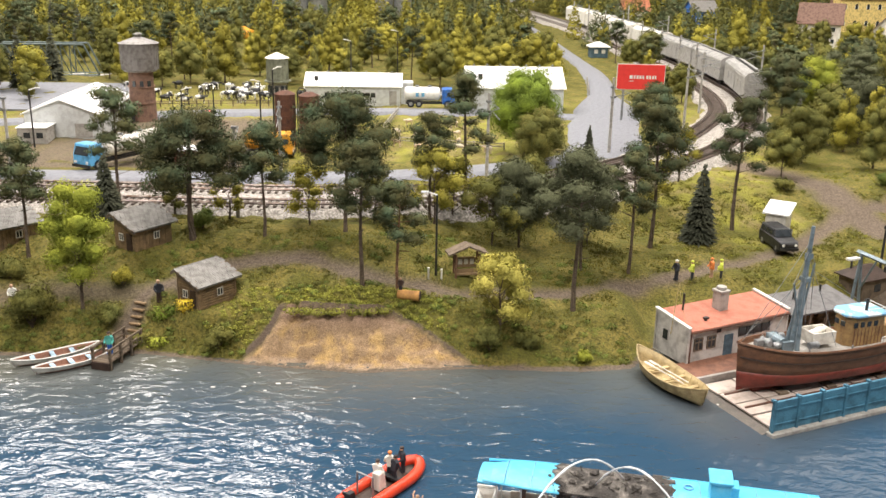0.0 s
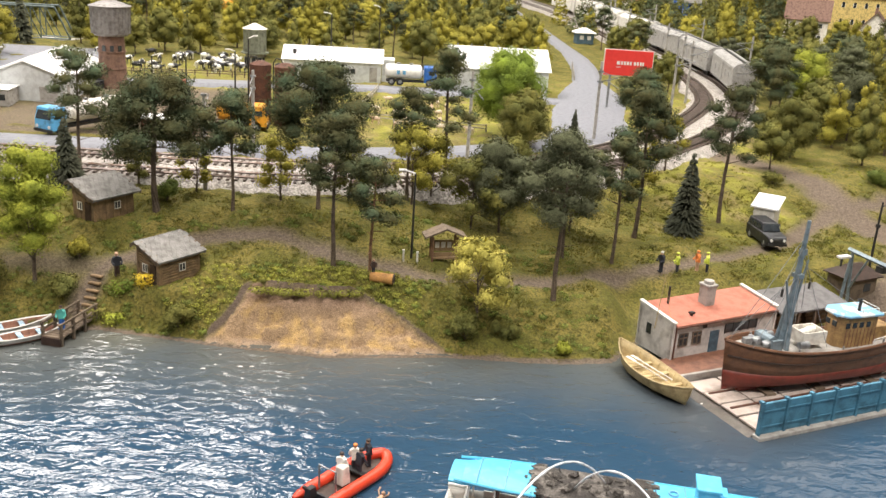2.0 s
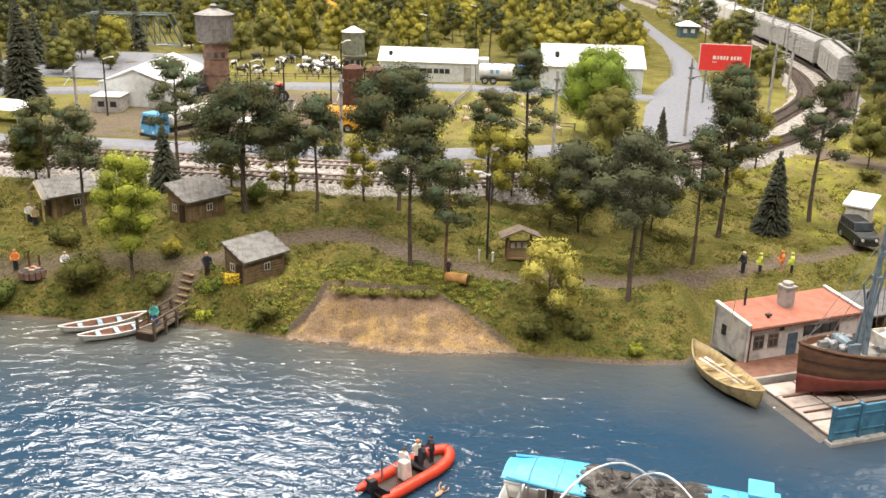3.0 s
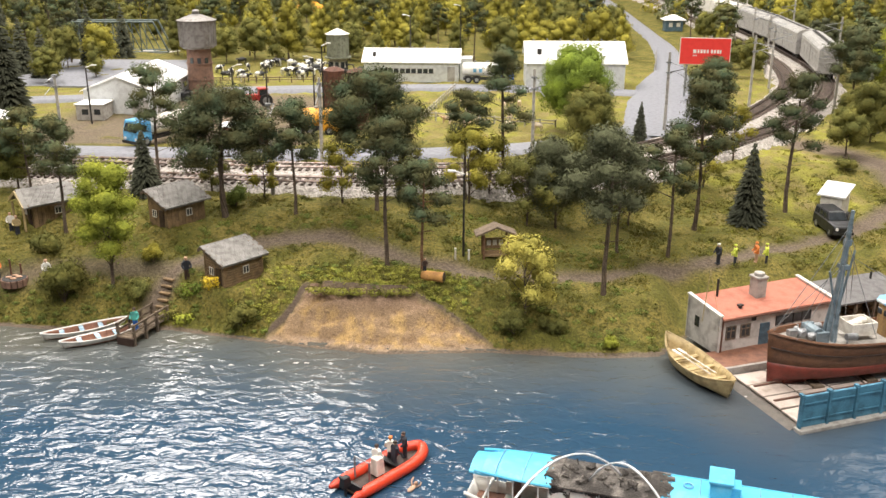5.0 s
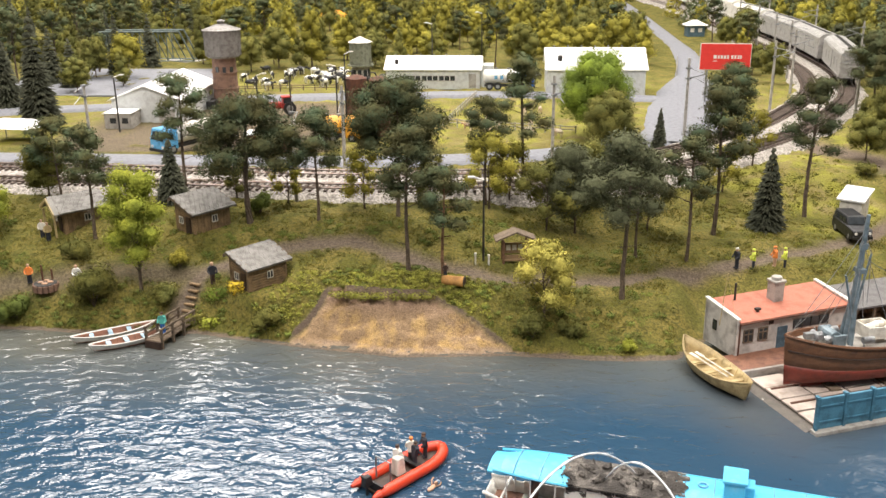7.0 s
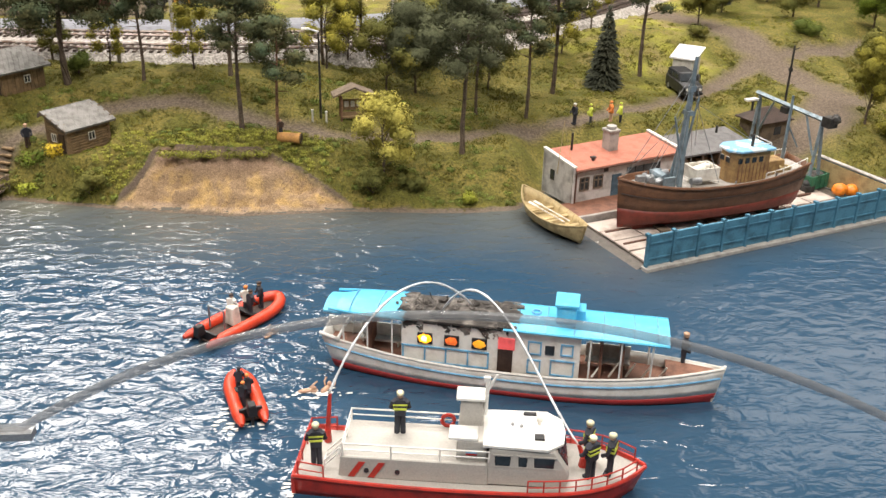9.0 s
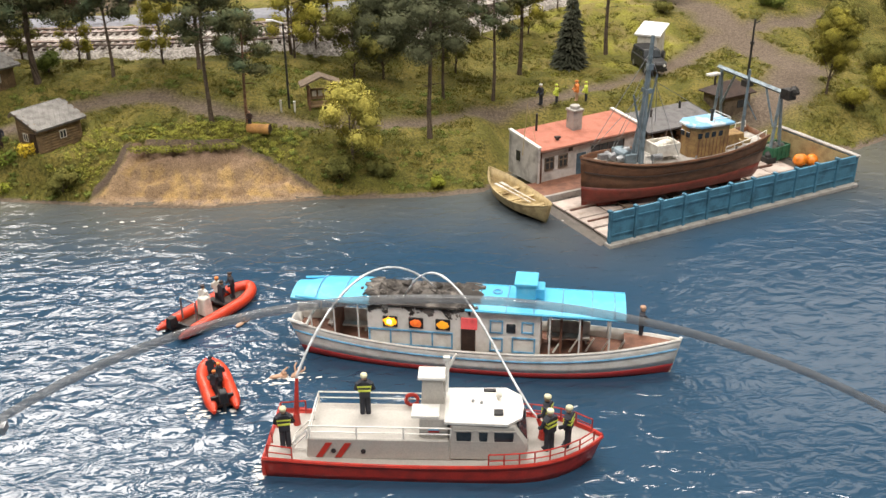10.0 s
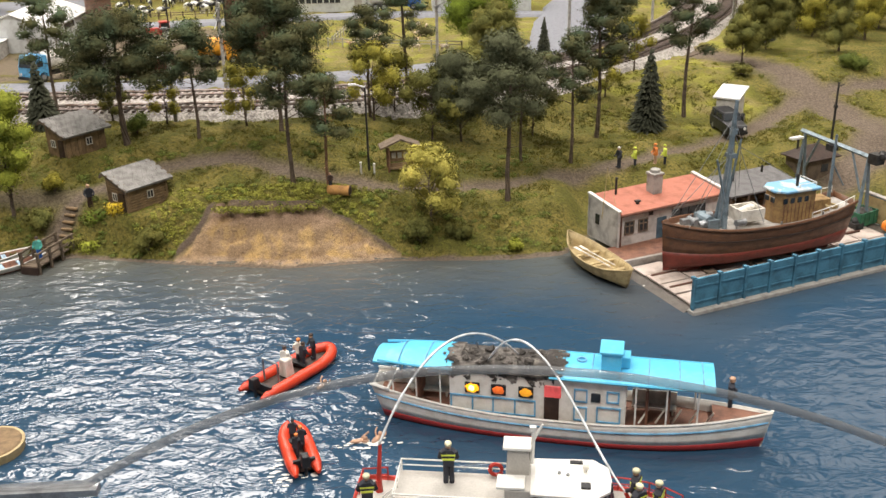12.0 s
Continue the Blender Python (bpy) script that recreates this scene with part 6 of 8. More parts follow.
for i, (x, y, H, W, leaf) in enumerate([(-.270, .717, 42, 48, "olive"), (-.121, .695, 20, 28, "olive"), (.551, .766, 26, 34, "yellowgreen"), (-.21, .72, 20, 26, "olive"), (-.335, .712, 22, 40, "herb"),
                                        (.092, .682, 26, 34, "olive"), (.12, .684, 16, 30, "olive"), (-.155, .832, 22, 30, "herb"), (-.300, .76, 18, 36, "olive"), (-.205, .748, 20, 24, "yellowgreen"),
                                        (.165, .672, 9, 18, "lime"), (.60, .80, 30, 44, "yellowgreen"), (.63, .86, 36, 50, "olive"), (.45, 1.0, 14, 30, "olive"), (.58, 1.02, 18, 40, "herb"), (.64, .98, 20, 40, "olive")]):
    make_tree("bush", "bush", leaf, H, W, 400 + i, "low olive and green foam bush on the bank", (x, y, height(x, y)), bit=1.1)


def clear_of(x, y):
    if seg_dist(x, y, [(p.x, p.y) for p in TRACK[::6]]) < .075 or seg_dist(x, y, ROAD_FAR) < .085 or seg_dist(x, y, ROAD_YARD) < .06:
        return False
    for x0, x1, y0, y1 in ((-.62, -.28, 1.2, 1.5), (-.38, .14, 1.1, 1.74), (.1, .34, 1.1, 1.75), (.36, .5, 1.3, 1.52), (-.9, -.55, 1.82, 2.0), (.48, .58, 2.24, 2.36), (-.7, -.5, 1.1, 1.3)):
        if x0 < x < x1 and y0 < y < y1:
            return False
    return True


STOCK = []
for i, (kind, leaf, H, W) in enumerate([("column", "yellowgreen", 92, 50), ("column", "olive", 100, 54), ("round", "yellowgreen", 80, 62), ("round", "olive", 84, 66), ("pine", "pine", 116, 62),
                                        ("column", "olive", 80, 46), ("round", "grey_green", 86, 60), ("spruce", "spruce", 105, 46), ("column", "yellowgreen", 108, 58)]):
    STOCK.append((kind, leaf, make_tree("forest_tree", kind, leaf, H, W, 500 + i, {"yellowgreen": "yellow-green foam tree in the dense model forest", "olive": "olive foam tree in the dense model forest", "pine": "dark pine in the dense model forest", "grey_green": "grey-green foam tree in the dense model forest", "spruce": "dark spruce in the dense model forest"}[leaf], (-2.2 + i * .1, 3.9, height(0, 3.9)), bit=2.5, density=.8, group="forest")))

rng = random.Random(77)
spots = []
tries = 0
while len(spots) < 300 and tries < 20000:
    tries += 1
    y = 1.15 + 1.3 * rng.random() ** .9
    x = rng.uniform(-.50 * y - .12, .58 * y + .14)
    if y < 1.74 and -.56 < x < .50 or y < 1.5 and x < -.5 and rng.random() < .5:
        continue
    if not clear_of(x, y) or any((x - a) ** 2 + (y - b) ** 2 < .05 ** 2 for a, b in spots):
        continue
    spots.append((x, y))
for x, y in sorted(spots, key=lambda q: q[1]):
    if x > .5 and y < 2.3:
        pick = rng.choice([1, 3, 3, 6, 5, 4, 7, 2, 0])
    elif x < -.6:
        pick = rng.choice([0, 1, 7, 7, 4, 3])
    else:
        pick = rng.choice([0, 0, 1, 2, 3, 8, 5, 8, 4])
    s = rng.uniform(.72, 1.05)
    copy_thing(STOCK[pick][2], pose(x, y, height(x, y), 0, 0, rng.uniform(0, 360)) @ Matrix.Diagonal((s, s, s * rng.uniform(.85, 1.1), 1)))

# far woods: three joined masses by colour
for leaf, seed in (("yellowgreen", 5), ("olive", 6), ("pine", 7)):
    clumps = []
    for _ in range(620):
        y = rng.uniform(2.35, 4.4)
        x = rng.uniform(-.55 * y - .2, .62 * y + .2)
        if seg_dist(x, y, [(p.x, p.y) for p in TRACK[::6]]) < .07 or seg_dist(x, y, ROAD_FAR) < .07 or (1.05 < x < 1.95 and y < 3.45) or (-.45 < x < .12 and 2.85 < y < 3.35) or (x > .8 and 2.95 < y < 3.4) or not clear_of(x, y):
            continue
        z = height(x, y) * 1000
        H = rng.uniform(60, 100)
        for k in range(4):
            r = 27 - 5.5 * k
            clumps.append(((x * 1000 + rng.uniform(-8, 8), y * 1000 + rng.uniform(-8, 8), z + H * (.2 + .24 * k)), (r, r, 17)))
    vs, fs, ns = leaf_cloud(clumps, 5, .8, seed)
    ob = new("far_woods", mesh_of("far_woods", vs, fs, leaf, ns))
    tagged(ob, "far model woods beyond the farm", "woods", kind="stuff")


# ---- grass and herbs ----
def scatter(name, count, region, accept, blade, material, label, seed, spread=1.0, n_blades=4):
    rng = np.random.default_rng(seed)
    vs, fs, b = [], [], 0
    made = 0
    while made < count:
        x, y = rng.uniform(*region[0]), rng.uniform(*region[1])
        made += 1
        if not accept(x, y, rng):
            continue
        z = height(x, y) * 1000 - .6
        for _ in range(n_blades):
            a = rng.random() * 6.283
            r = blade * rng.uniform(.5, 1.25)
            ox, oy = rng.normal(0, spread * blade * .5, 2)
            lean = rng.normal(0, .45, 2) * r
            w = r * .16 + .18
            px, py = x * 1000 + ox, y * 1000 + oy
            vs += [(px - math.cos(a) * w, py - math.sin(a) * w, z), (px + math.cos(a) * w, py + math.sin(a) * w, z), (px + lean[0], py + lean[1], z + r)]
            fs.append((b, b + 1, b + 2))
            b += 3
    ob = new(name, mesh_of(name, np.array(vs), np.array(fs), material))
    return tagged(ob, label, "grass", kind="stuff")


def on_turf(x, y, rng):
    if y < shore_y(x) + .004:
        return False
    d, s, f, sc = ground_mix(x, y)
    return d < .4 and s < .4 and not (.205 < x < .50 and y < .79)


def herb_spot(x, y, rng):
    d = y - shore_y(x)
    n = noise.noise(Vector((x * 26, y * 26, 8)))
    return on_turf(x, y, rng) and (n > .05 or d < .05) and rng.random() < .8


scatter("grass", 42000, ((-.42, .62), (.66, 1.0)), on_turf, 1.9, "tuft", "olive and straw static grass on the bank", 1)
scatter("meadow_grass", 9000, ((-.4, .6), (.86, 1.6)), lambda x, y, r: on_turf(x, y, r) and ground_mix(x, y)[2] > .4 and clear_of(x, y), 2.6, "yellowgreen", "yellow-green meadow fibres", 3)


def low_growth(name, count, region, accept, material, label, seed, r0, r1, bit=.75):
    """Small domes of flock on the turf, joined."""
    rng = np.random.default_rng(seed)
    clumps = []
    for _ in range(count):
        x, y = rng.uniform(*region[0]), rng.uniform(*region[1])
        if accept(x, y, rng):
            r = rng.uniform(r0, r1)
            clumps.append(((x * 1000, y * 1000, height(x, y) * 1000 + r * .1), (r, r, r * .55)))
    vs, fs, ns = leaf_cloud(clumps, bit, .8, seed)
    tagged(new(name, mesh_of(name, vs, fs, material, ns)), label, "plants", kind="stuff")


low_growth("herbs", 1500, ((-.42, .20), (.67, .82)), herb_spot, "herb", "low leafy green herbs on the bank", 21, 2.0, 4.2)
low_growth("moss", 1900, ((-.42, .62), (.665, 1.0)), on_turf, "olive", "olive moss flock on the bank", 22, 1.8, 3.8)
low_growth("tall_grass", 900, ((-.13, .06), (.695, .735)), lambda x, y, r: on_turf(x, y, r) and r.random() < .6, "sodgrass", "bright yellow-green grass above the sandy bank", 23, 1.6, 3.4)
low_growth("meadow_flock", 500, ((.26, .62), (.80, 1.1)), lambda x, y, r: on_turf(x, y, r), "sodgrass", "yellow-green meadow flock by the dirt track", 24, 1.8, 3.2)


def sod(x, y, L):
    at = thing("grass_sod", (x, y - .0055, .0335), random.uniform(-6, 6), "slab of bright grass slipping from the eroded edge", "turf", "grass sods")
    simple(at, "soil", "rubrail", lambda b: blob(b, (0, 3, -1.0), (L / 3, 2.2, .9), x * 90, .3, 2), "dark soil")
    v, f, nn = leaf_cloud([((-L / 4, -.8, .9), (L / 3.2, 4.4, 3.0)), ((L / 4, -.3, .9), (L / 3.2, 4.4, 3.0))], .9, 1.3, int(L))
    lf = new("grass", mesh_of("grass", v, f, "sodgrass", nn))
    lf.parent = at


for x, y, L in ((-.058, .7065, 22), (-.036, .7035, 26), (-.012, .7035, 16), (.004, .7055, 20)):
    sod(x, y, L)


# ---- farm, town and railway things ----
def gable_shed(name, at, rz, L, D, wall_h, ridge, label, windows=(), ridge_along="x"):
    """A farm shed with its front wall on local y = 0."""
    ob = thing(name, at, rz, label, "shed", "farm sheds")
    for s, y in ((0, .8), (1, D - .8)):
        simple(ob, "long_wall", "whitewall", lambda b: box(b, (L / 2, y, wall_h / 2 - 1), (L, 1.6, wall_h + 2)), bevel=.2)
    for x in (.8, L - .8):
        simple(ob, "gable_wall", "whitewall", lambda b: loft(b, [[(x + dx, 1.7, -2), (x + dx, D - 1.7, -2), (x + dx, D - 1.7, wall_h), (x + dx, D / 2, ridge - 1), (x + dx, 1.7, wall_h)] for dx in (-.8, .8)]))
    o = 3.5
    for s in (-1, 1):
        y0 = D / 2 + s * (D / 2 + o)
        ze = wall_h - (ridge - wall_h) * o / (D / 2)
        r = simple(ob, "roof_slope", "whiteroof", lambda b: loft(b, [[(x, D / 2, ridge + .8), (x, y0, ze + .8), (x, y0, ze - .4), (x, D / 2, ridge - .4)] for x in (-o, L + o)]), "white sheet roof")
        n = int(L / 12)
        for i in range(n):
            x = (i + .5) * L / n
            simple(r, "roof_seam", "whiteroof", lambda b: loft(b, [[(x - .4, y, z + .9), (x + .4, y, z + .9), (x + .4, y, z + 1.5), (x - .4, y, z + 1.5)] for y, z in ((D / 2, ridge), (y0, ze))]))
    for wx, n, ww, wz in windows:
        for i in range(n):
            w = simple(ob, "window", "glass", lambda b: box(b, (wx + i * (ww + 1.4), -.1, wz), (ww, .8, 7)), "dark window pane")
            simple(w, "window_frame", "concrete", lambda b: [box(b, (wx + i * (ww + 1.4), -.4, wz + dz), (ww + 1, .8, .8)) for dz in (-3.9, 3.9)] and None)
    return ob


a = gable_shed("milking_shed", (-.120, 1.545, .0635), -1, 152, 72, 31, 47, "long white farm shed with a row of windows", [(34, 3, 7.5, 16), (62, 3, 7.5, 16), (90, 3, 7.5, 16)])
simple(a, "roof_vent", "iron", lambda b: tube(b, (16, 14, 34), (16, 14, 44), 3, 3, 10), "black roof vent")
simple(a, "annex", "whitewall", lambda b: box(b, (163, 36, 16), (20, 34, 36)), "grey annex block", bevel=.4)
simple(a, "door", "concrete", lambda b: box(b, (140, -.3, 12), (12, .8, 22)))
for i in range(7):
    simple(a, "ridge_vent", "steel", lambda b: tube(b, (12 + i * 21, 36, 46), (12 + i * 21, 36, 50), 1, 1.3, 7))
b_ = gable_shed("cattle_barn", (.137, 1.480, .0635), 0, 150, 92, 40, 66, "large white cattle barn with a plain white roof", [(96, 3, 7, 24)])
simple(b_, "roof_vent", "iron", lambda b: tube(b, (20, 18, 46), (20, 18, 58), 3.6, 3.6, 10), "black roof vent")
for i in range(7):
    simple(b_, "ridge_vent", "steel", lambda b: tube(b, (12 + i * 21, 46, 65), (12 + i * 21, 46, 70), 1, 1.3, 7))
c_ = gable_shed("machine_hall", (-.366, 1.258, .0625), 90, 164, 95, 31, 49, "white machine hall with small windows and pale roof", [(62, 3, 13, 23), (138, 1, 12, 18)])
simple(c_, "gate", "concrete", lambda b: box(b, (-.3, 20, 9), (.8, 22, 18)), "grey roller gate")
simple(c_, "door", "concrete", lambda b: box(b, (14, -.3, 9), (9, .8, 20)), "grey door")
annex = simple(c_, "annex", "concrete", lambda b: box(b, (-19, 74, 8), (36, 36, 20)), "low grey annex", bevel=.4)
simple(annex, "annex_roof", "whiteroof", lambda b: box(b, (-19, 74, 18.6), (39, 39, 1.4)), "flat white roof", bevel=.3)
for y in (64, 80):
    simple(annex, "window", "glass", lambda b: box(b, (-37.2, y, 9), (.8, 8, 7)), "dark window")
for x, y in ((104, -9), (116, -11), (131, -8)):
    simple(c_, "stacked_tyres", "black", lambda b: [tube(b, (x, y, z), (x, y, z + 3.4), 6, 6, 12) for z in (0, 3.6, 7.2)] and None, "stack of black tyres")


def water_tower():
    at = thing("water_tower", (-.343, 1.40, .063), 0, "brick water tower with a grey clad drum tank", "water tower")
    simple(at, "shaft", "brick", lambda b: [tube(b, (0, 0, -3), (0, 0, 70), 19, 17, 24)] and None, "weathered brick shaft")
    for z in (24, 47):
        simple(at, "band", "brick", lambda b: tube(b, (0, 0, z), (0, 0, z + 1.6), 19.4, 19.2, 24), "brick band")
    for a_ in (250, 285, 320):
        x, y = math.cos(radians(a_)), math.sin(radians(a_))
        simple(at, "window", "glass", lambda b: box(b, (x * 18, y * 18, 52), (1.4, 5, 9), a_), "dark arched window")
    drum = simple(at, "tank", "tankgrey", lambda b: [tube(b, (0, 0, 69), (0, 0, 72), 22, 25, 28), tube(b, (0, 0, 72), (0, 0, 108), 25.5, 26.5, 28), tube(b, (0, 0, 108), (0, 0, 109), 28.5, 28.5, 28)] and None, "grey weathered cladding")
    for i in range(28):
        a_ = i * 2 * math.pi / 28
        simple(drum, "board_joint", "tankgrey", lambda b: tube(b, (25.9 * math.cos(a_), 25.9 * math.sin(a_), 72), (26.7 * math.cos(a_), 26.7 * math.sin(a_), 108), .5, .5, 4))
    simple(at, "roof", "tankgrey", lambda b: [tube(b, (0, 0, 109), (0, 0, 117), 28, 6, 28), tube(b, (0, 0, 116), (0, 0, 121), 5, 5, 12), tube(b, (0, 0, 121), (0, 0, 123), 6.5, 3, 12)] and None, "pale grey conical roof")


water_tower()


def small_tank():
    at = thing("water_tank", (-.177, 1.656, .063), 0, "grey-green water tank on a low brick base", "tank")
    simple(at, "base", "concrete", lambda b: tube(b, (0, 0, -2), (0, 0, 22), 17, 15, 18), "grey base")
    for i in range(5):
        a_ = radians(200 + i * 35)
        simple(at, "opening", "glass", lambda b: box(b, (16.3 * math.cos(a_), 16.3 * math.sin(a_), 9), (2, 6, 14), math.degrees(a_)), "dark opening")
    simple(at, "gallery", "tankgreen", lambda b: tube(b, (0, 0, 22), (0, 0, 24), 23, 23, 22))
    simple(at, "tank", "tankgreen", lambda b: tube(b, (0, 0, 24), (0, 0, 62), 19, 19, 22), "grey-green drum")
    simple(at, "roof", "cream", lambda b: tube(b, (0, 0, 62), (0, 0, 71), 21, 2, 22), "pale conical roof")


small_tank()
for x, y in ((-.117, 1.20), (-.086, 1.188)):
    si = thing("silo", (x, y, .063), 0, "rusty brown steel silo tower", "silo", "brown silos")
    simple(si, "drum", "rust", lambda b: tube(b, (0, 0, -2), (0, 0, 68), 13, 13, 20), "rusty steel drum")
    for z in (12, 26, 40, 54):
        simple(si, "hoop", "rust", lambda b: tube(b, (0, 0, z), (0, 0, z + 1.4), 13.5, 13.5, 20))
    simple(si, "lid", "rust", lambda b: tube(b, (0, 0, 68), (0, 0, 72), 13.4, 5, 20))
    simple(si, "filler_pipe", "iron", lambda b: pipe(b, [(-14.5, 0, 0), (-14.5, 0, 72), (-11, 0, 77), (-5, 0, 76), (-3, 0, 70)], .9, 6), "dark bent pipe")


def wheels(at, xs, half, r, name="wheel"):
    for x in xs:
        for s in (-1, 1):
            w = simple(at, name, "black", lambda b: tube(b, (x, s * half, r), (x, s * (half - 2.6), r), r, r, 14), "black tyre")
            simple(w, "rim", "steel", lambda b: tube(b, (x, s * (half + .15), r), (x, s * (half - .6), r), r * .55, r * .55, 10))


def tank_truck(at, rz, cabm, tankm, L, label, band=True):
    ob = thing("tank_truck", at, rz, label, "truck", "farm trucks")
    cab = simple(ob, "cab", cabm, lambda b: loft(b, [[(x, y, z) for x, y in ((L / 2 - 20, -13), (L / 2 - w, -13), (L / 2 - w, 13), (L / 2 - 20, 13))] for z, w in ((5, 0), (16, 0), (29, 4))]), "painted truck cab", bevel=.8)
    simple(cab, "windscreen", "glass", lambda b: loft(b, [[(L / 2 - .2, -11, 17), (L / 2 + .3, -11, 17), (L / 2 + .3, 11, 17), (L / 2 - .2, 11, 17)], [(L / 2 - 3.6, -10, 26), (L / 2 - 3, -10, 26), (L / 2 - 3, 10, 26), (L / 2 - 3.6, 10, 26)]]), "dark windscreen")
    for s in (-1, 1):
        simple(cab, "side_window", "glass", lambda b: box(b, (L / 2 - 9, s * 13, 20.5), (8, .8, 6)))
        simple(cab, "headlight", "white", lambda b: tube(b, (L / 2 - .5, s * 9, 9), (L / 2 + .6, s * 9, 9), 1.8, 1.8, 10), "round headlight")
    simple(ob, "bumper", "iron", lambda b: box(b, (L / 2 + .5, 0, 5), (2, 27, 3)))
    simple(ob, "chassis", "iron", lambda b: box(b, (-4, 0, 6), (L - 12, 12, 3)))
    t = simple(ob, "tank", tankm, lambda b: loft(b, [[(x, 12.5 * k * math.cos(a), 20 + 11 * k * math.sin(a)) for a in [i * 2 * math.pi / 20 for i in range(20)]] for x, k in ((-L / 2, .55), (-L / 2 + 2, .92), (-L / 2 + 5, 1), (L / 2 - 28, 1), (L / 2 - 25, .92), (L / 2 - 23, .5))]), "rounded tank", smooth_on=True)
    for x in (-L / 4, 0):
        simple(t, "manhole", "steel", lambda b: tube(b, (x, 0, 30.5), (x, 0, 33), 3, 3, 12))
    if band:
        for i in range(2):
            simple(t, "logo_patch", "trimblue", lambda b: box(b, (-L / 4 + i * 9, -12.7, 20), (5, .4, 6)))
    wheels(ob, [L / 2 - 12, -L / 2 + 10, -L / 2 + 23], 13, 5.6)
    return ob


tank_truck((-.297, 1.106, .0645), 238, "cabblue", "cream", 118, "white tank truck with a light blue cab on the farm road")
tank_truck((.078, 1.512, .0675), 0, "blue", "white", 80, "small white tank lorry with a blue cab", True)
tank_truck((-.131, 1.142, .0635), 0, "truckyellow", "truckyellow", 58, "small amber-yellow tank truck in the yard", False)


def tractor(at, rz):
    ob = thing("tractor", at, rz, "red farm tractor on the farm road", "tractor")
    simple(ob, "bonnet", "tractor", lambda b: box(b, (10, 0, 13), (18, 9, 9), 0, .9), bevel=.8)
    cab = simple(ob, "cab", "tractor", lambda b: [box(b, (-6, 0, 24 + .5), (14, 14, 1.6)), box(b, (-6, 0, 12), (14, 12, 7))] + [tube(b, (-6 + dx, dy, 14), (-6 + dx * .9, dy * .9, 24), .8, .8, 5) for dx in (-6, 6) for dy in (-6, 6)] and None, "red cab")
    simple(cab, "glazing", "glass", lambda b: box(b, (-6, 0, 19.5), (12, 11.6, 8)), "dark cab glass")
    simple(ob, "exhaust", "iron", lambda b: tube(b, (12, 2, 16), (12, 2, 26), .8, .8, 6))
    wheels(ob, [-9], 11, 9, "rear_wheel")
    wheels(ob, [14], 9, 5, "front_wheel")


tractor((-.240, 1.315, .0635), 200)


def van():
    ob = thing("van", (.392, .866, height(.392, .866) + .001), -86, "black off-road car parked on the dirt track", "car")
    ob.scale = (.9, .9, .95)
    body = simple(ob, "body", "carblack", lambda b: loft(b, [[(x, s * w, z) for s, z in ((-1, z0), (1, z0), (1, z1), (-1, z1))] for x, w, z0, z1 in ((-26, 9.5, 4, 12), (-25, 10.5, 3.5, 14), (10, 11, 3.5, 14), (24, 10.4, 3.5, 12.5), (26, 9.2, 4.5, 10.5))]), "black body", bevel=.7)
    simple(ob, "cabin", "carblack", lambda b: loft(b, [[(-25, -10, 13.5), (11, -10, 13.5), (11, 10, 13.5), (-25, 10, 13.5)], [(-23.5, -8.8, 21.5), (5, -8.8, 21.5), (5, 8.8, 21.5), (-23.5, 8.8, 21.5)]]), "black cabin", bevel=.6)
    simple(ob, "windscreen", "glass", lambda b: loft(b, [[(10.4, -8.6, 14.6), (11.2, -8.6, 14.6), (11.2, 8.6, 14.6), (10.4, 8.6, 14.6)], [(6, -7.8, 20.4), (6.8, -7.8, 20.4), (6.8, 7.8, 20.4), (6, 7.8, 20.4)]]), "dark windscreen")
    for s in (-1, 1):
        for x in (-17, -7, 2):
            simple(ob, "side_window", "glass", lambda b: box(b, (x, s * 9.6, 17.4), (7.4, .9, 4.6)))
        simple(ob, "headlight", "white", lambda b: tube(b, (25.6, s * 7, 9.4), (26.6, s * 7, 9.4), 1.5, 1.5, 10), "round headlight")
    simple(ob, "grille", "iron", lambda b: box(b, (26.2, 0, 9), (.8, 9, 3)))
    simple(ob, "bumper", "iron", lambda b: box(b, (26.4, 0, 5.4), (2, 20, 2.4)))
    wheels(ob, [-16, 16], 10.6, 4.6)
    t = thing("box_trailer", (.405, .902, height(.405, .902) + .001), -124, "white-roofed box trailer standing behind the car", "trailer")
    simple(t, "box_body", "cream", lambda b: loft(b, [[(-14, -10, 4), (14, -10, 4), (14, 10, 4), (-14, 10, 4)], [(-14, -10, 31.4), (14, -10, 25.8), (14, 10, 25.8), (-14, 10, 31.4)]]), "beige box body", bevel=.5)
    simple(t, "roof", "whiteroof", lambda b: loft(b, [[(x, -13, z), (x, 13, z), (x, 13, z + 1.6), (x, -13, z + 1.6)] for x, z in ((-16, 32), (16, 25.6))]), "white sloping roof")
    simple(t, "drawbar", "iron", lambda b: tube(b, (19, 0, 5), (29, 0, 5), 1, 1, 6))
    wheels(t, [-3], 14, 4.6)


van()


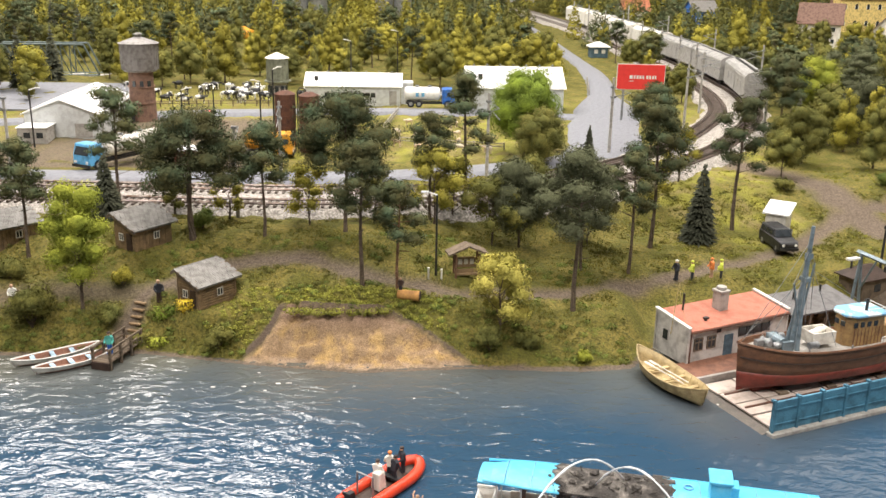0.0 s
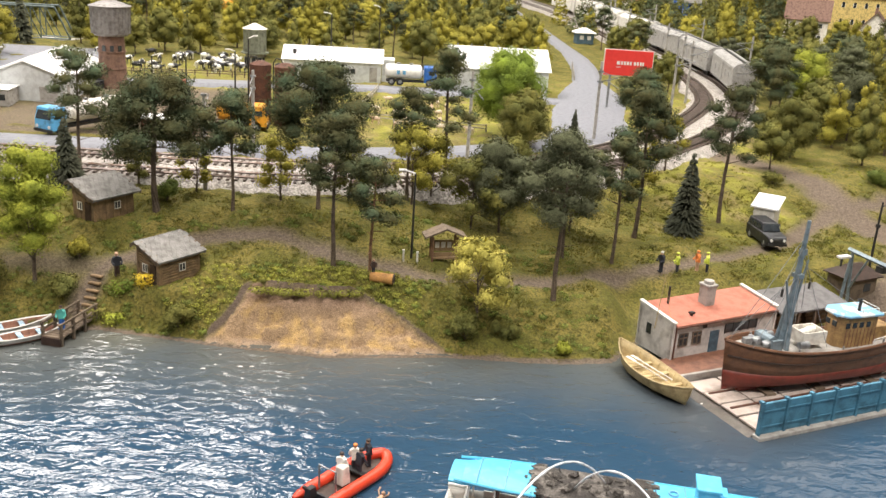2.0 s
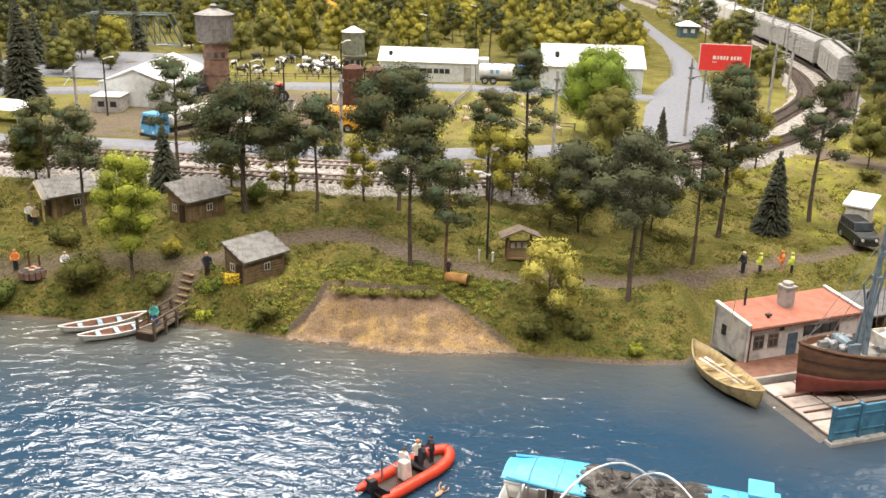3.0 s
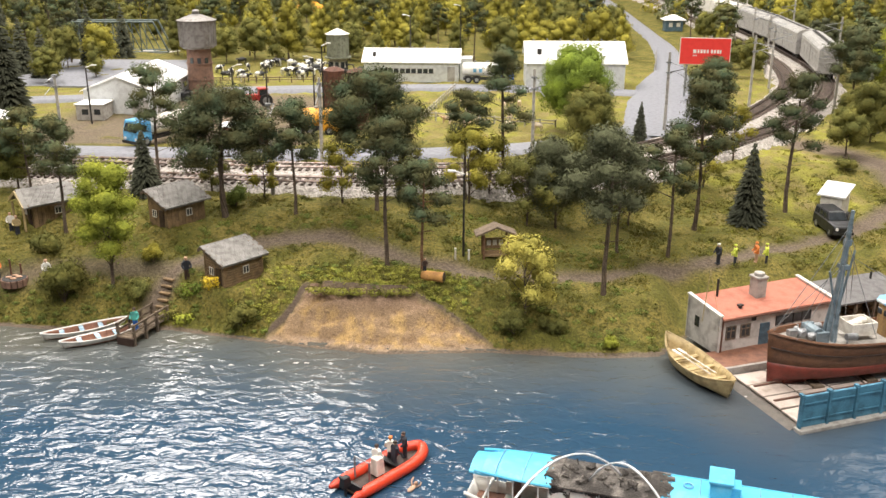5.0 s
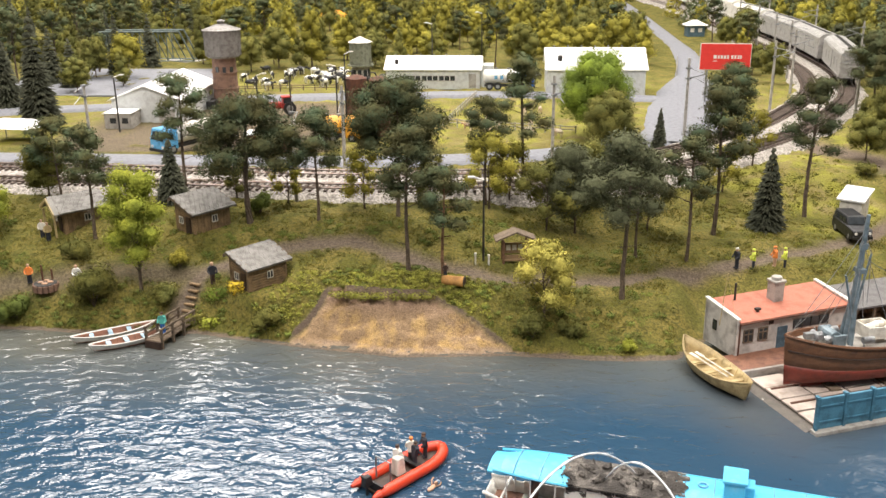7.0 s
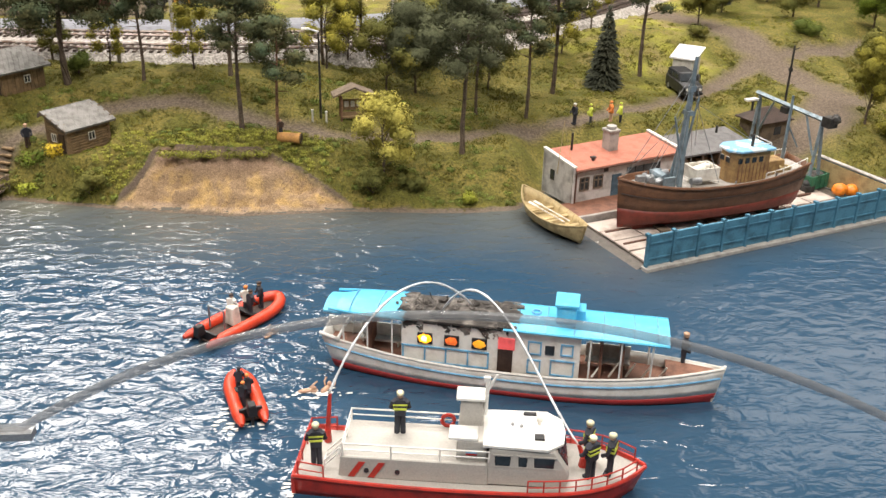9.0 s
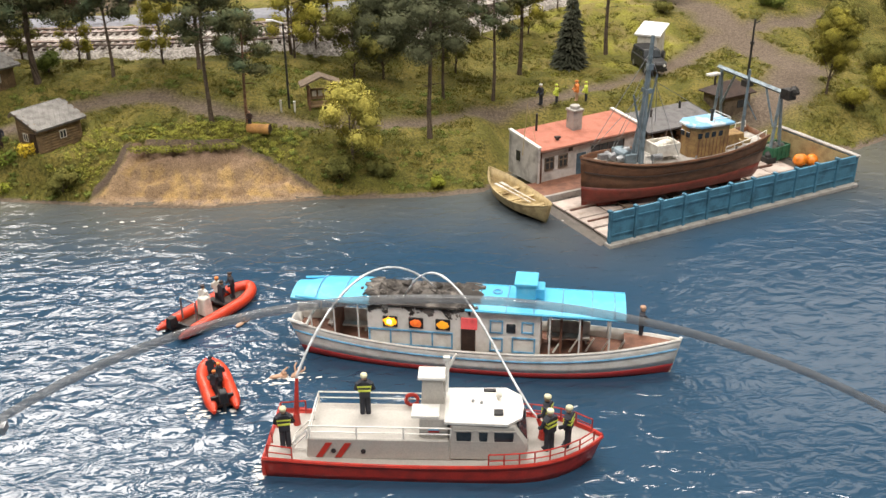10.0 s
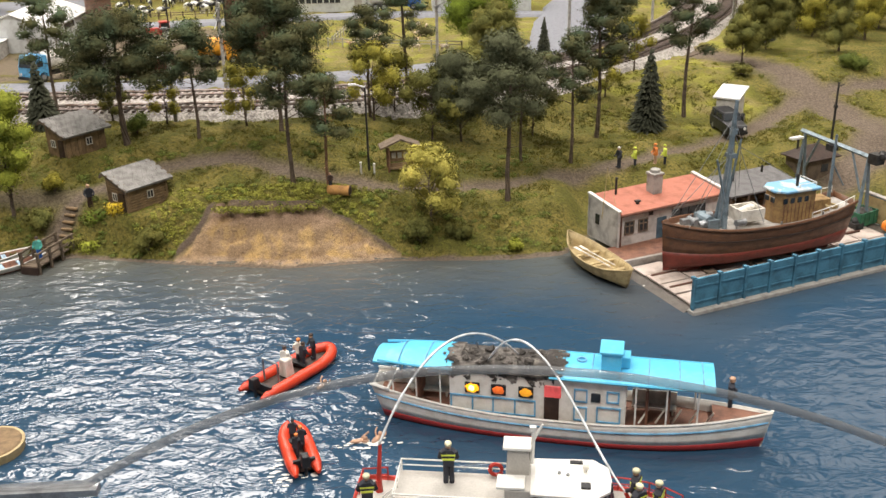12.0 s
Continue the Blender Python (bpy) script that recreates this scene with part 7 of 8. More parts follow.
def wagon(name, material, label):
    ob = thing(name, (0, 0, 0), 0, label, "wagon", "train wagons")
    L, W = 226, 36
    def shell(b):
        prof = [(-18, 11), (-18, 47), (-14, 51.5), (-6, 54), (6, 54), (14, 51.5), (18, 47), (18, 11)]
        loft(b, [[(x, y, z) for y, z in prof] for x in (-L / 2, L / 2)])
    body = simple(ob, "body", material, shell)
    for i in range(15):
        x = -L / 2 + 8 + i * 15
        simple(body, "roof_rib", material, lambda b: pipe(b, [(x, y, z + .4) for y, z in ((-18, 47), (-14, 51.5), (-6, 54), (6, 54), (14, 51.5), (18, 47))], .7, 4))
    for s in (-1, 1):
        for z in (16, 22, 28, 34, 40):
            simple(body, "end_rib", material, lambda b: box(b, (s * (L / 2 + .5), 0, z), (1.2, 34, 1.6)))
        simple(body, "side_rib", material, lambda b: [box(b, (0, s * 18.3, z), (L - 4, .8, 1)) for z in (14, 44)] and None)
        simple(body, "door", material, lambda b: box(b, (0, s * 18.5, 29), (26, 1.2, 32)), "sliding door", bevel=.3)
        for dx in (-70, -35, 35, 70):
            simple(body, "panel", material, lambda b: box(b, (dx, s * 18.3, 30), (16, .8, 12)))
    simple(ob, "catwalk", "iron", lambda b: box(b, (0, 0, 55), (L - 10, 6, .8)), "dark roof walkway")
    for s in (-1, 1):
        bog = simple(ob, "bogie", "iron", lambda b: box(b, (s * 78, 0, 7), (34, 18, 5)), "dark bogie", bevel=.5)
        for x in (s * 78 - 11, s * 78 + 11):
            simple(bog, "wheelset", "iron", lambda b: [tube(b, (x, -9, 5.4), (x, -6.5, 5.4), 5.2, 5.2, 14), tube(b, (x, 6.5, 5.4), (x, 9, 5.4), 5.2, 5.2, 14), tube(b, (x, -9, 5.4), (x, 9, 5.4), .8, .8, 5)] and None)
        simple(ob, "coupler", "iron", lambda b: box(b, (s * (L / 2 + 4), 0, 9), (9, 3, 3)))
    return ob


def along(line, start_y, gap):
    """Places at even steps along a line from where it passes start_y."""
    run, out, want = None, [], 0.0
    for p, q in zip(line, line[1:]):
        if run is None:
            if q.y < start_y or q.x < .4:
                continue
            run = 0.0
        L = (q - p).length
        while want <= run + L:
            c = p + (q - p) * ((want - run) / L)
            out.append((c, math.degrees(math.atan2(q.y - p.y, q.x - p.x))))
            want += gap
        run += L
    return out


grey = wagon("freight_wagon", "wagon", "long grey refrigerator wagon on the curved track")
white = wagon("freight_wagon", "wagon_white", "long white refrigerator wagon on the curved track")
outer = offset_line(TRACK, -.0275)
for i, (p, ang) in enumerate(along(outer, 1.635, .241)[:7]):
    m = pose(p.x, p.y, rail_z(p) + .0052, 0, 0, ang)
    src = grey if i < 3 else white
    if i in (0, 3):
        src.matrix_world = m
    else:
        copy_thing(src, m)


def billboard():
    at = thing("billboard", (.386, 1.40, .0625), -6, "red advertising billboard with white lettering bars on posts", "billboard")
    simple(at, "frame", "white", lambda b: box(b, (0, .6, 69), (71, 1.6, 38)), "white frame")
    face = simple(at, "poster", "billred", lambda b: box(b, (0, -.6, 69), (69, 1, 36)), "red poster")
    xs = [(-17, 6), (-11, 3), (-6, 4), (-1, 4), (4, 3.4), (11, 4), (16, 3.6), (21, 3.4), (25, 3)]
    for x, w in xs:
        simple(face, "lettering", "white", lambda b: box(b, (x * .85, -1.3, 69), (w * .75, .4, 5)), "white bar")
    simple(face, "lettering", "white", lambda b: box(b, (-14, -1.3, 63), (6, .4, 1)), "white bar")
    for x in (-24, 24):
        simple(at, "post", "steel", lambda b: box(b, (x, 2, 25), (3, 3, 56)), "steel post")


billboard()


def kiosk():
    at = thing("gate_kiosk", (.517, 2.30, .066), 4, "small dark kiosk with a white hipped roof", "kiosk")
    simple(at, "wall", "door_blue", lambda b: box(b, (0, 0, 12), (40, 30, 26)), "dark blue-grey walls", bevel=.4)
    simple(at, "roof", "whiteroof", lambda b: loft(b, [[(-25, -20, 24), (25, -20, 24), (25, 20, 24), (-25, 20, 24)], [(-25, -20, 26), (25, -20, 26), (25, 20, 26), (-25, 20, 26)], [(-4, -2, 36), (4, -2, 36), (4, 2, 36), (-4, 2, 36)]]), "white hipped roof")
    for x in (-9, 9):
        simple(at, "window", "white", lambda b: box(b, (x, -15.2, 14), (9, .8, 9)), "pale window")


kiosk()


def mast(at, h, rz, arm=True, lamp=False, r=2.1):
    ob = thing("catenary_mast" if arm else "lamp_post", at, rz, "grey concrete catenary mast beside the track" if arm else "slim grey lamp post by the road", "mast" if arm else "lamp post", "track masts" if arm else "lamp posts")
    simple(ob, "pole", "concrete" if arm else "iron", lambda b: tube(b, (0, 0, -4), (0, 0, h), r, r * .7, 8), "concrete pole" if arm else "dark pole")
    if arm:
        z = min(h - 6, 74)
        simple(ob, "cantilever", "steel", lambda b: [tube(b, (0, 0, z), (26, 0, z + 8), .6, .6, 5), tube(b, (0, 0, z + 12), (26, 0, z + 8), .45, .45, 5), tube(b, (10, 0, z + 2), (28, 0, z - 4), .5, .5, 5), box(b, (3, 0, z), (4, 1.6, 1.6))] and None, "steel bracket arm")
        simple(ob, "collar", "steel", lambda b: [box(b, (0, 0, z + 12), (5, 5, 2)), box(b, (0, 0, z), (5, 5, 2))] and None)
    if lamp:
        simple(ob, "lamp_head", "white", lambda b: [tube(b, (0, 0, h), (9, 0, h + 3), .7, .6, 6), box(b, (10, 0, h + 2.6), (6, 2.6, 1.3))] and None, "pale lamp head")
    return ob


for x, y, h, rz in ((-.129, .871, 87, 90), (-.101, .990, 92, -90), (.123, 1.042, 95, -70), (.290, 1.165, 98, -50), (-.46, .885, 88, 90), (-.395, 1.03, 86, -90)):
    mast((x, y, height(x, y)), h, rz)
for i, (p, ang) in enumerate(along(TRACK, 1.34, .17)[:10]):
    for s in ((1,) if i % 2 else (1, -1)):
        d = radians(ang + 90 * s)
        x, y = p.x + math.cos(d) * .056, p.y + math.sin(d) * .056
        mast((x, y, rail_z(p) - .003), 96, ang - 90 * s)
for x, y, h, rz in ((-.245, 1.20, 72, 20), (-.165, 1.33, 66, 200), (-.132, 1.205, 98, 40), (-.43, 1.20, 70, 20), (-.22, 1.28, 62, 90), (-.05, 1.62, 96, 200), (.03, 1.8, 98, 200)):
    mast((x, y, height(x, y)), h, rz, False, True, 1.2)
mast((.052, .751, height(.052, .751)), 70, 180, False, True, 1.0)


def bridge():
    at = thing("truss_bridge", (-.65, 1.9, .058), 3, "grey-green steel truss bridge over the far water", "bridge")
    L, H = 210, 62
    for y in (-18, 18):
        tr = simple(at, "truss", "steelbridge", lambda b: [tube(b, (-L / 2, y, 4), (L / 2, y, 4), 2, 2, 6), tube(b, (-L / 2 + 26, y, H), (L / 2 - 26, y, H), 2, 2, 6), tube(b, (-L / 2, y, 4), (-L / 2 + 26, y, H), 2, 2, 6), tube(b, (L / 2, y, 4), (L / 2 - 26, y, H), 2, 2, 6)] and None, "steel side truss")
        for i in range(6):
            x = -L / 2 + 26 + i * (L - 52) / 6
            nx = x + (L - 52) / 6
            simple(tr, "diagonal", "steelbridge", lambda b: [tube(b, (x, y, H), (nx, y, 4), 1.1, 1.1, 5), tube(b, (x, y, 4), (x, y, H), 1.1, 1.1, 5)] and None)
    simple(at, "deck", "concrete", lambda b: box(b, (0, 0, 1), (L + 30, 40, 5)), "grey deck")
    for x in (-L / 2, L / 2):
        simple(at, "abutment", "concrete", lambda b: box(b, (x, 0, -6), (22, 48, 16)))


bridge()
# Flat asphalt slab standing in for the far water near the bridge.
slab("pavement_yard", (-.60, 1.62, .0615), (.34, .30, .004), "asphalt", "grey-blue far water beside the machine hall, drawn as a flat asphalt slab")


def loaf_house(at, rz, L, D, wall_h, ridge, wallm, roofm, label, rows=1, cols=4, arches=False):
    ob = thing("house", at, rz, label, "house", "far houses")
    simple(ob, "wall", wallm, lambda b: loft(b, [[(x, -D / 2, -4), (x, D / 2, -4), (x, D / 2, wall_h), (x, 0, ridge - 1), (x, -D / 2, wall_h)] for x in (-L / 2, L / 2)]), "painted walls")
    for s in (-1, 1):
        simple(ob, "roof", roofm, lambda b: loft(b, [[(x, 0, ridge + 1), (x, s * (D / 2 + 5), wall_h - 3), (x, s * (D / 2 + 5), wall_h - 5), (x, 0, ridge - 1)] for x in (-L / 2 - 5, L / 2 + 5)]), "pitched roof")
    for r in range(rows):
        for c in range(cols):
            x, z = -L / 2 + (c + .5) * L / cols, (r + .45) * wall_h / rows
            w = simple(ob, "window", "glass", lambda b: [box(b, (x, -D / 2 - .2, z), (9, 1, 13 if arches else 11))] + ([tube(b, (x, -D / 2 - .7, z + 6.5), (x, -D / 2 + .3, z + 6.5), 4.5, 4.5, 12)] if arches else []) and None, "dark window")
            simple(w, "window_frame", "white", lambda b: [box(b, (x + dx, -D / 2 - .6, z), (1.2, 1, 13)) for dx in (-5, 5)] and None)
    simple(ob, "chimney", "brick", lambda b: box(b, (L * .2, 5, ridge), (8, 8, 20)), "brick chimney")
    return ob


loaf_house((1.64, 3.12, .076), -6, 330, 90, 105, 130, "yellowwall", "tile", "long yellow building with arched windows", 2, 9, True)
loaf_house((1.20, 2.62, .073), -25, 110, 80, 62, 112, "cream", "tile", "cream house with a brown tiled roof", 2, 3)
loaf_house((1.36, 2.55, .073), 60, 90, 70, 50, 92, "cream", "tile", "small cream house with a brown tiled roof", 1, 3)
loaf_house((1.05, 3.2, .075), 15, 90, 70, 55, 85, "blue", "greyroof", "blue-walled house with a grey roof", 1, 3)
loaf_house((.86, 3.35, .075), 10, 100, 70, 45, 80, "cream", "orangeroof", "cream house with an orange tiled roof", 1, 3)
for i, x in enumerate((-.335, -.275, -.215, .0, .06)):
    s_ = thing("grain_silo", (x, 3.22, .075), 0, "tall ribbed grey steel grain silo", "silo", "grey silos")
    simple(s_, "drum", "steel", lambda b: tube(b, (0, 0, -2), (0, 0, 150), 29, 29, 24), "ribbed steel drum")
    for k in range(8):
        simple(s_, "hoop", "steel", lambda b: tube(b, (0, 0, 12 + k * 18), (0, 0, 14 + k * 18), 29.6, 29.6, 24))
    simple(s_, "cone", "steel", lambda b: tube(b, (0, 0, 150), (0, 0, 168), 30, 4, 24))
hs = thing("hay_stack", (-.40, 2.62, .07), 0, "amber-yellow hay stack in the far field", "hay")
simple(hs, "heap", "truckyellow", lambda b: blob(b, (0, 0, 10), (60, 30, 24), 3, .2, 3), smooth_on=True)
cn = thing("market_canopy", (-.535, 1.14, .0625), -8, "white canopy tent at the railway yard", "canopy")
simple(cn, "top", "whiteroof", lambda b: loft(b, [[(-34, -22, 18), (34, -22, 18), (34, 22, 18), (-34, 22, 18)], [(-20, -3, 27), (20, -3, 27), (20, 3, 27), (-20, 3, 27)]]), "white sheet")
for x in (-32, 32):
    for y in (-20, 20):
        simple(cn, "leg", "steel", lambda b: tube(b, (x, y, -1), (x, y, 18), .8, .8, 6))
gk = thing("goods_box", (-.204, 1.086, .0655), 0, "reddish-brown goods container with a white top", "container")
simple(gk, "body", "rust", lambda b: box(b, (0, 0, 9), (54, 24, 18)), bevel=.3)
simple(gk, "lid", "whiteroof", lambda b: box(b, (0, 0, 19), (56, 26, 2)), "white lid", bevel=.3)
for i in range(6):
    simple(gk, "rib", "oxide", lambda b: box(b, (-25 + i * 10, -12.4, 9), (1.2, .8, 17)))

# ---- farm animals (toy castings) ----
M["hide"] = mat("black_and_white_cast", (.80, .79, .75), .6, second=(.02, .02, .022), vary=.05, scale=85, bump=0, crisp=.465)
M["fleece"] = mat("pale_cast", (.72, .62, .50), .7, second=(.45, .28, .18), scale=60)


def casting(name, material, label, s):
    bm = begin()
    blob(bm, (0, 0, 10 * s), (9 * s, 3.6 * s, 4 * s), 1, .12, 2)
    blob(bm, (10.5 * s, 0, 11.5 * s), (3.4 * s, 1.7 * s, 2 * s), 2, .1, 1)
    for x in (-6, 6):
        for y in (-2, 2):
            tube(bm, (x * s, y * s, 8 * s), (x * s, y * s, 0), .9 * s, .7 * s, 5)
    tube(bm, (-9 * s, 0, 11 * s), (-10.5 * s, 0, 4 * s), .4 * s, .3 * s, 4)
    return tagged(part(name, bm, material), label, "figurine", "grazing figurines")


cow = casting("cow_figurine", "hide", "black and white toy cow standing in the paddock", 1.0)
cow.matrix_world = pose(-.25, 1.60, .063, 0, 0, 20)
rng = random.Random(5)
for i in range(64):
    x, y = (rng.gauss(-.240, .055), rng.uniform(1.56, 1.72)) if i < 52 else (rng.uniform(.06, .13), rng.uniform(1.58, 1.66))
    if abs(x + .177) < .03 and y > 1.6:
        continue
    copy_thing(cow, pose(x, y, .063, 0, 0, rng.uniform(0, 360)))
for x, y in ((-.345, 1.55), (-.31, 1.53), (-.29, 1.55)):
    copy_thing(cow, pose(x, y, .063, 0, 0, rng.uniform(-30, 30)))
goat = casting("goat_figurine", "fleece", "pale brown toy goat in the yellow-green meadow", .7)
goat.matrix_world = pose(.05, 1.27, .063, 0, 0, 50)
for i in range(13):
    copy_thing(goat, pose(rng.uniform(.02, .15), rng.uniform(1.17, 1.42), .063, 0, 0, rng.uniform(0, 360)))


# ---- small painted figures (plain castings) ----
def figure(at, rz, coat, legs, head, label, h=20.5, bend=0.0, hat=None, band=None):
    """One casting: legs, body, arms and head in one mesh; h in millimetres."""
    bm = begin()
    k = h / 20.5
    mats = [legs, coat, head, hat or head, band or coat]
    def mark(n0, idx):
        for f in list(bm.faces)[n0:]:
            f.material_index = idx
        return len(bm.faces)
    n = 0
    for s in (-1, 1):
        tube(bm, (0, s * 1.3 * k, 0), (0, s * 1.0 * k, 9.5 * k), 1.15 * k, 1.35 * k, 6)
        box(bm, (.7 * k, s * 1.3 * k, .5 * k), (3 * k, 1.7 * k, 1 * k))
    n = mark(n, 0)
    b = bend * k
    loft(bm, [[(dx + b * t, y * w, z * k) for dx, y in ((-1.6 * k, -1), (1.5 * k, -1), (1.5 * k, 1), (-1.6 * k, 1))] for z, w, t in ((9, 2.3 * k, 0), (12.5, 2.4 * k, .5), (15.6, 3.0 * k, 1), (16.8, 1.6 * k, 1.1))])
    for s in (-1, 1):
        pipe(bm, [(b, s * 3.0 * k, 15.6 * k), (b + .8 * k, s * 3.9 * k, 12.2 * k), (b + 3.0 * k, s * 3.0 * k, 10.4 * k)], .9 * k, 6)
    n = mark(n, 1)
    blob(bm, (b * 1.1 + .3 * k, 0, 18.5 * k), (1.45 * k, 1.3 * k, 1.7 * k), 0, .05, 2)
    n = mark(n, 2)
    blob(bm, (b * 1.1 + .1 * k, 0, 19.4 * k), (1.75 * k, 1.6 * k, 1.25 * k), 0, .04, 2)
    n = mark(n, 3)
    if band:
        box(bm, (b * .6, 0, 12.6 * k), (3.7 * k, 5.3 * k, .9 * k))
        box(bm, (b * .9, 0, 14.6 * k), (3.6 * k, 5.9 * k, .7 * k))
        n = mark(n, 4)
    ob = part("figure", bm, mats, smooth_on=False)
    ob.matrix_world = pose(*at, 0, 0, rz)
    return tagged(ob, label, "figurine", "painted figures")


crew = "toy firefighter casting in dark gear and cream helmet"
for x, y, z, rz in ((0.0952, 0.358, 0.019, 85), (0.058, 0.3504, 0.0092, 92), (0.1779, 0.343, 0.0102, 150), (0.1766, 0.332, 0.0102, 120), (0.1855, 0.333, 0.0105, 150)):
    figure((x, y, z), rz, "navy", "navy", "skin", crew + " on deck", 22, 0, "helmet", "hivis")
for lx, ly, rz, coat in ((-6, 3, 60, "white"), (4, -2, 40, "navy"), (6, 3, 90, "cream"), (16, 1, 200, "navy")):
    p = pose(.0115, .4985, .003, 0, 0, 50) @ Vector((lx * MM, ly * MM, 0))
    figure(p, rz, coat, "navy", "skin", "toy crew casting standing in the orange boat", 17, .8, "orangevest" if coat == "cream" else "rubrail")
for lx, ly, rz in ((6, 1, 80), (-2, -2, 100), (-8, 2, 60)):
    p = pose(.0195, .4165, .002, 0, 0, 106) @ Vector((lx * MM, ly * MM, 0))
    figure(p, rz, "navy", "navy", "skin", "toy crew casting kneeling in the small orange boat", 14, 1.2, "orangevest" if lx < 0 else "navy")
for x, y, rz in ((.050, .4225, 10), (.060, .4235, 60), (.027, .481, 60)):
    bm = begin()
    blob(bm, (0, 0, .3), (4, 1.6, 1.0), 1, .2, 2)
    blob(bm, (4.4, 0, 1.2), (1.3, 1.2, 1.3), 2, .05, 2)
    pipe(bm, [(2.5, 1.5, .5), (5, 3.4, 1.4), (6.6, 3, 3)], .5, 5)
    pipe(bm, [(2.5, -1.5, .5), (4.6, -3, 1.0), (6, -2.6, 2)], .5, 5)
    sw = part("swimmer_casting", bm, "skin", smooth_on=True)
    sw.matrix_world = pose(x, y, .0005, 0, 0, rz)
    tagged(sw, "toy swimmer casting floating in the water", "figurine", "swimmers")
figure((.2445, .4135, .0145), -20, "navy", "navy", "skin", "dark toy casting standing on the riverboat bow", 20)
figure((-.2005, .6825, .0068), -100, "teal", "blue", "skin", "toy angler casting in a teal shirt on the jetty", 18, 0, "rubrail")
figure((-.174, .736, height(-.174, .736) - .001), -60, "navy", "rubrail", "skin", "toy casting beside the log hut door", 19)
for x, y, rz, c, hat in ((.272, .797, 200, "navy", "white"), (.286, .796, 170, "hivis", "hivis"), (.3055, .801, 180, "orangevest", "orangevest"), (.3135, .7985, 160, "hivis", "hivis")):
    figure((x, y, height(x, y) - .001), rz, c, "navy" if c != "orangevest" else "skin", "skin", "toy track worker casting in a bright vest on the path", 19, .5, hat)
for x, y, c in ((-.345, .795, "cream"), (-.338, .791, "yellowwood"), (-.29, .735, "white"), (-.333, .738, "orangevest")):
    figure((x, y, height(x, y) - .001), -70, c, "navy", "skin", "toy picnic casting beside the porch hut", 17)


def fire_pit():
    at = thing("brick_grill", (-.317, .733, height(-.317, .733)), 10, "round red brick grill with pale food on top", "grill")
    for i in range(14):
        a_ = i * 2 * math.pi / 14
        simple(at, "brick", "brick", lambda b: box(b, (9 * math.cos(a_), 9 * math.sin(a_), 2), (3, 3.6, 6), math.degrees(a_)), bevel=.25)
    simple(at, "grate", "iron", lambda b: tube(b, (0, 0, 4.6), (0, 0, 5.4), 9.5, 9.5, 16), "dark grate")
    for i in range(4):
        simple(at, "food", "skin", lambda b: blob(b, (4 * math.cos(i * 1.6), 4 * math.sin(i * 1.6), 6), (3, 1.6, 1), i, .2, 1), "pale food")
    simple(at, "back_post", "rust", lambda b: [tube(b, (-4, 7, 0), (-4, 7, 19), .8, .8), tube(b, (4, 7, 0), (4, 7, 15), .8, .8)] and None)


fire_pit()
lg = thing("cut_log", (.0285, .7155, height(.0285, .7155) + .003), -14, "thick orange-brown cut log lying on the bank", "log")
simple(lg, "bark", "logorange", lambda b: loft(b, [[(x, r * math.cos(a), r * math.sin(a)) for a in [i * .524 for i in range(12)]] for x, r in ((-9, 3.6), (-5, 4.3), (4, 4.1), (9, 4.4))]), "orange-brown bark", smooth_on=True)
simple(lg, "cut_face", "rubrail", lambda b: tube(b, (9, 0, 0), (9.6, 0, 0), 4.3, 4.1, 12), "dark cut face")
figure((.022, .7185, height(.022, .7185) + .004), -80, "rubrail", "navy", "skin", "small dark toy casting seated by the cut log", 12)
for x, y, s, mname, label in ((-.151, .722, 1, "flowers", "yellow flowering shrub"), (-.21, .756, .8, "flowers", "yellow flowering shrub"), (-.168, .7235, 1.1, "bright", "fresh green grass clump"), (-.185, .708, 1.0, "tuft", "tall yellow-green reed clump"), (-.171, .704, .9, "lime", "tall yellow-green reed clump")):
    ob = thing("flower_shrub" if mname == "flowers" else "reed_clump", (x, y, height(x, y)), 0, label + " beside the bank steps", "plant")
    v, f, nn = leaf_cloud([((0, 0, 4 * s), (8 * s, 7 * s, 5 * s)), ((6 * s, 3 * s, 4 * s), (5 * s, 5 * s, 4 * s))], 1.4, 1.1, 8)
    leaf = new("leaves", mesh_of("leaves", v, f, mname, nn))
    leaf.parent = ob

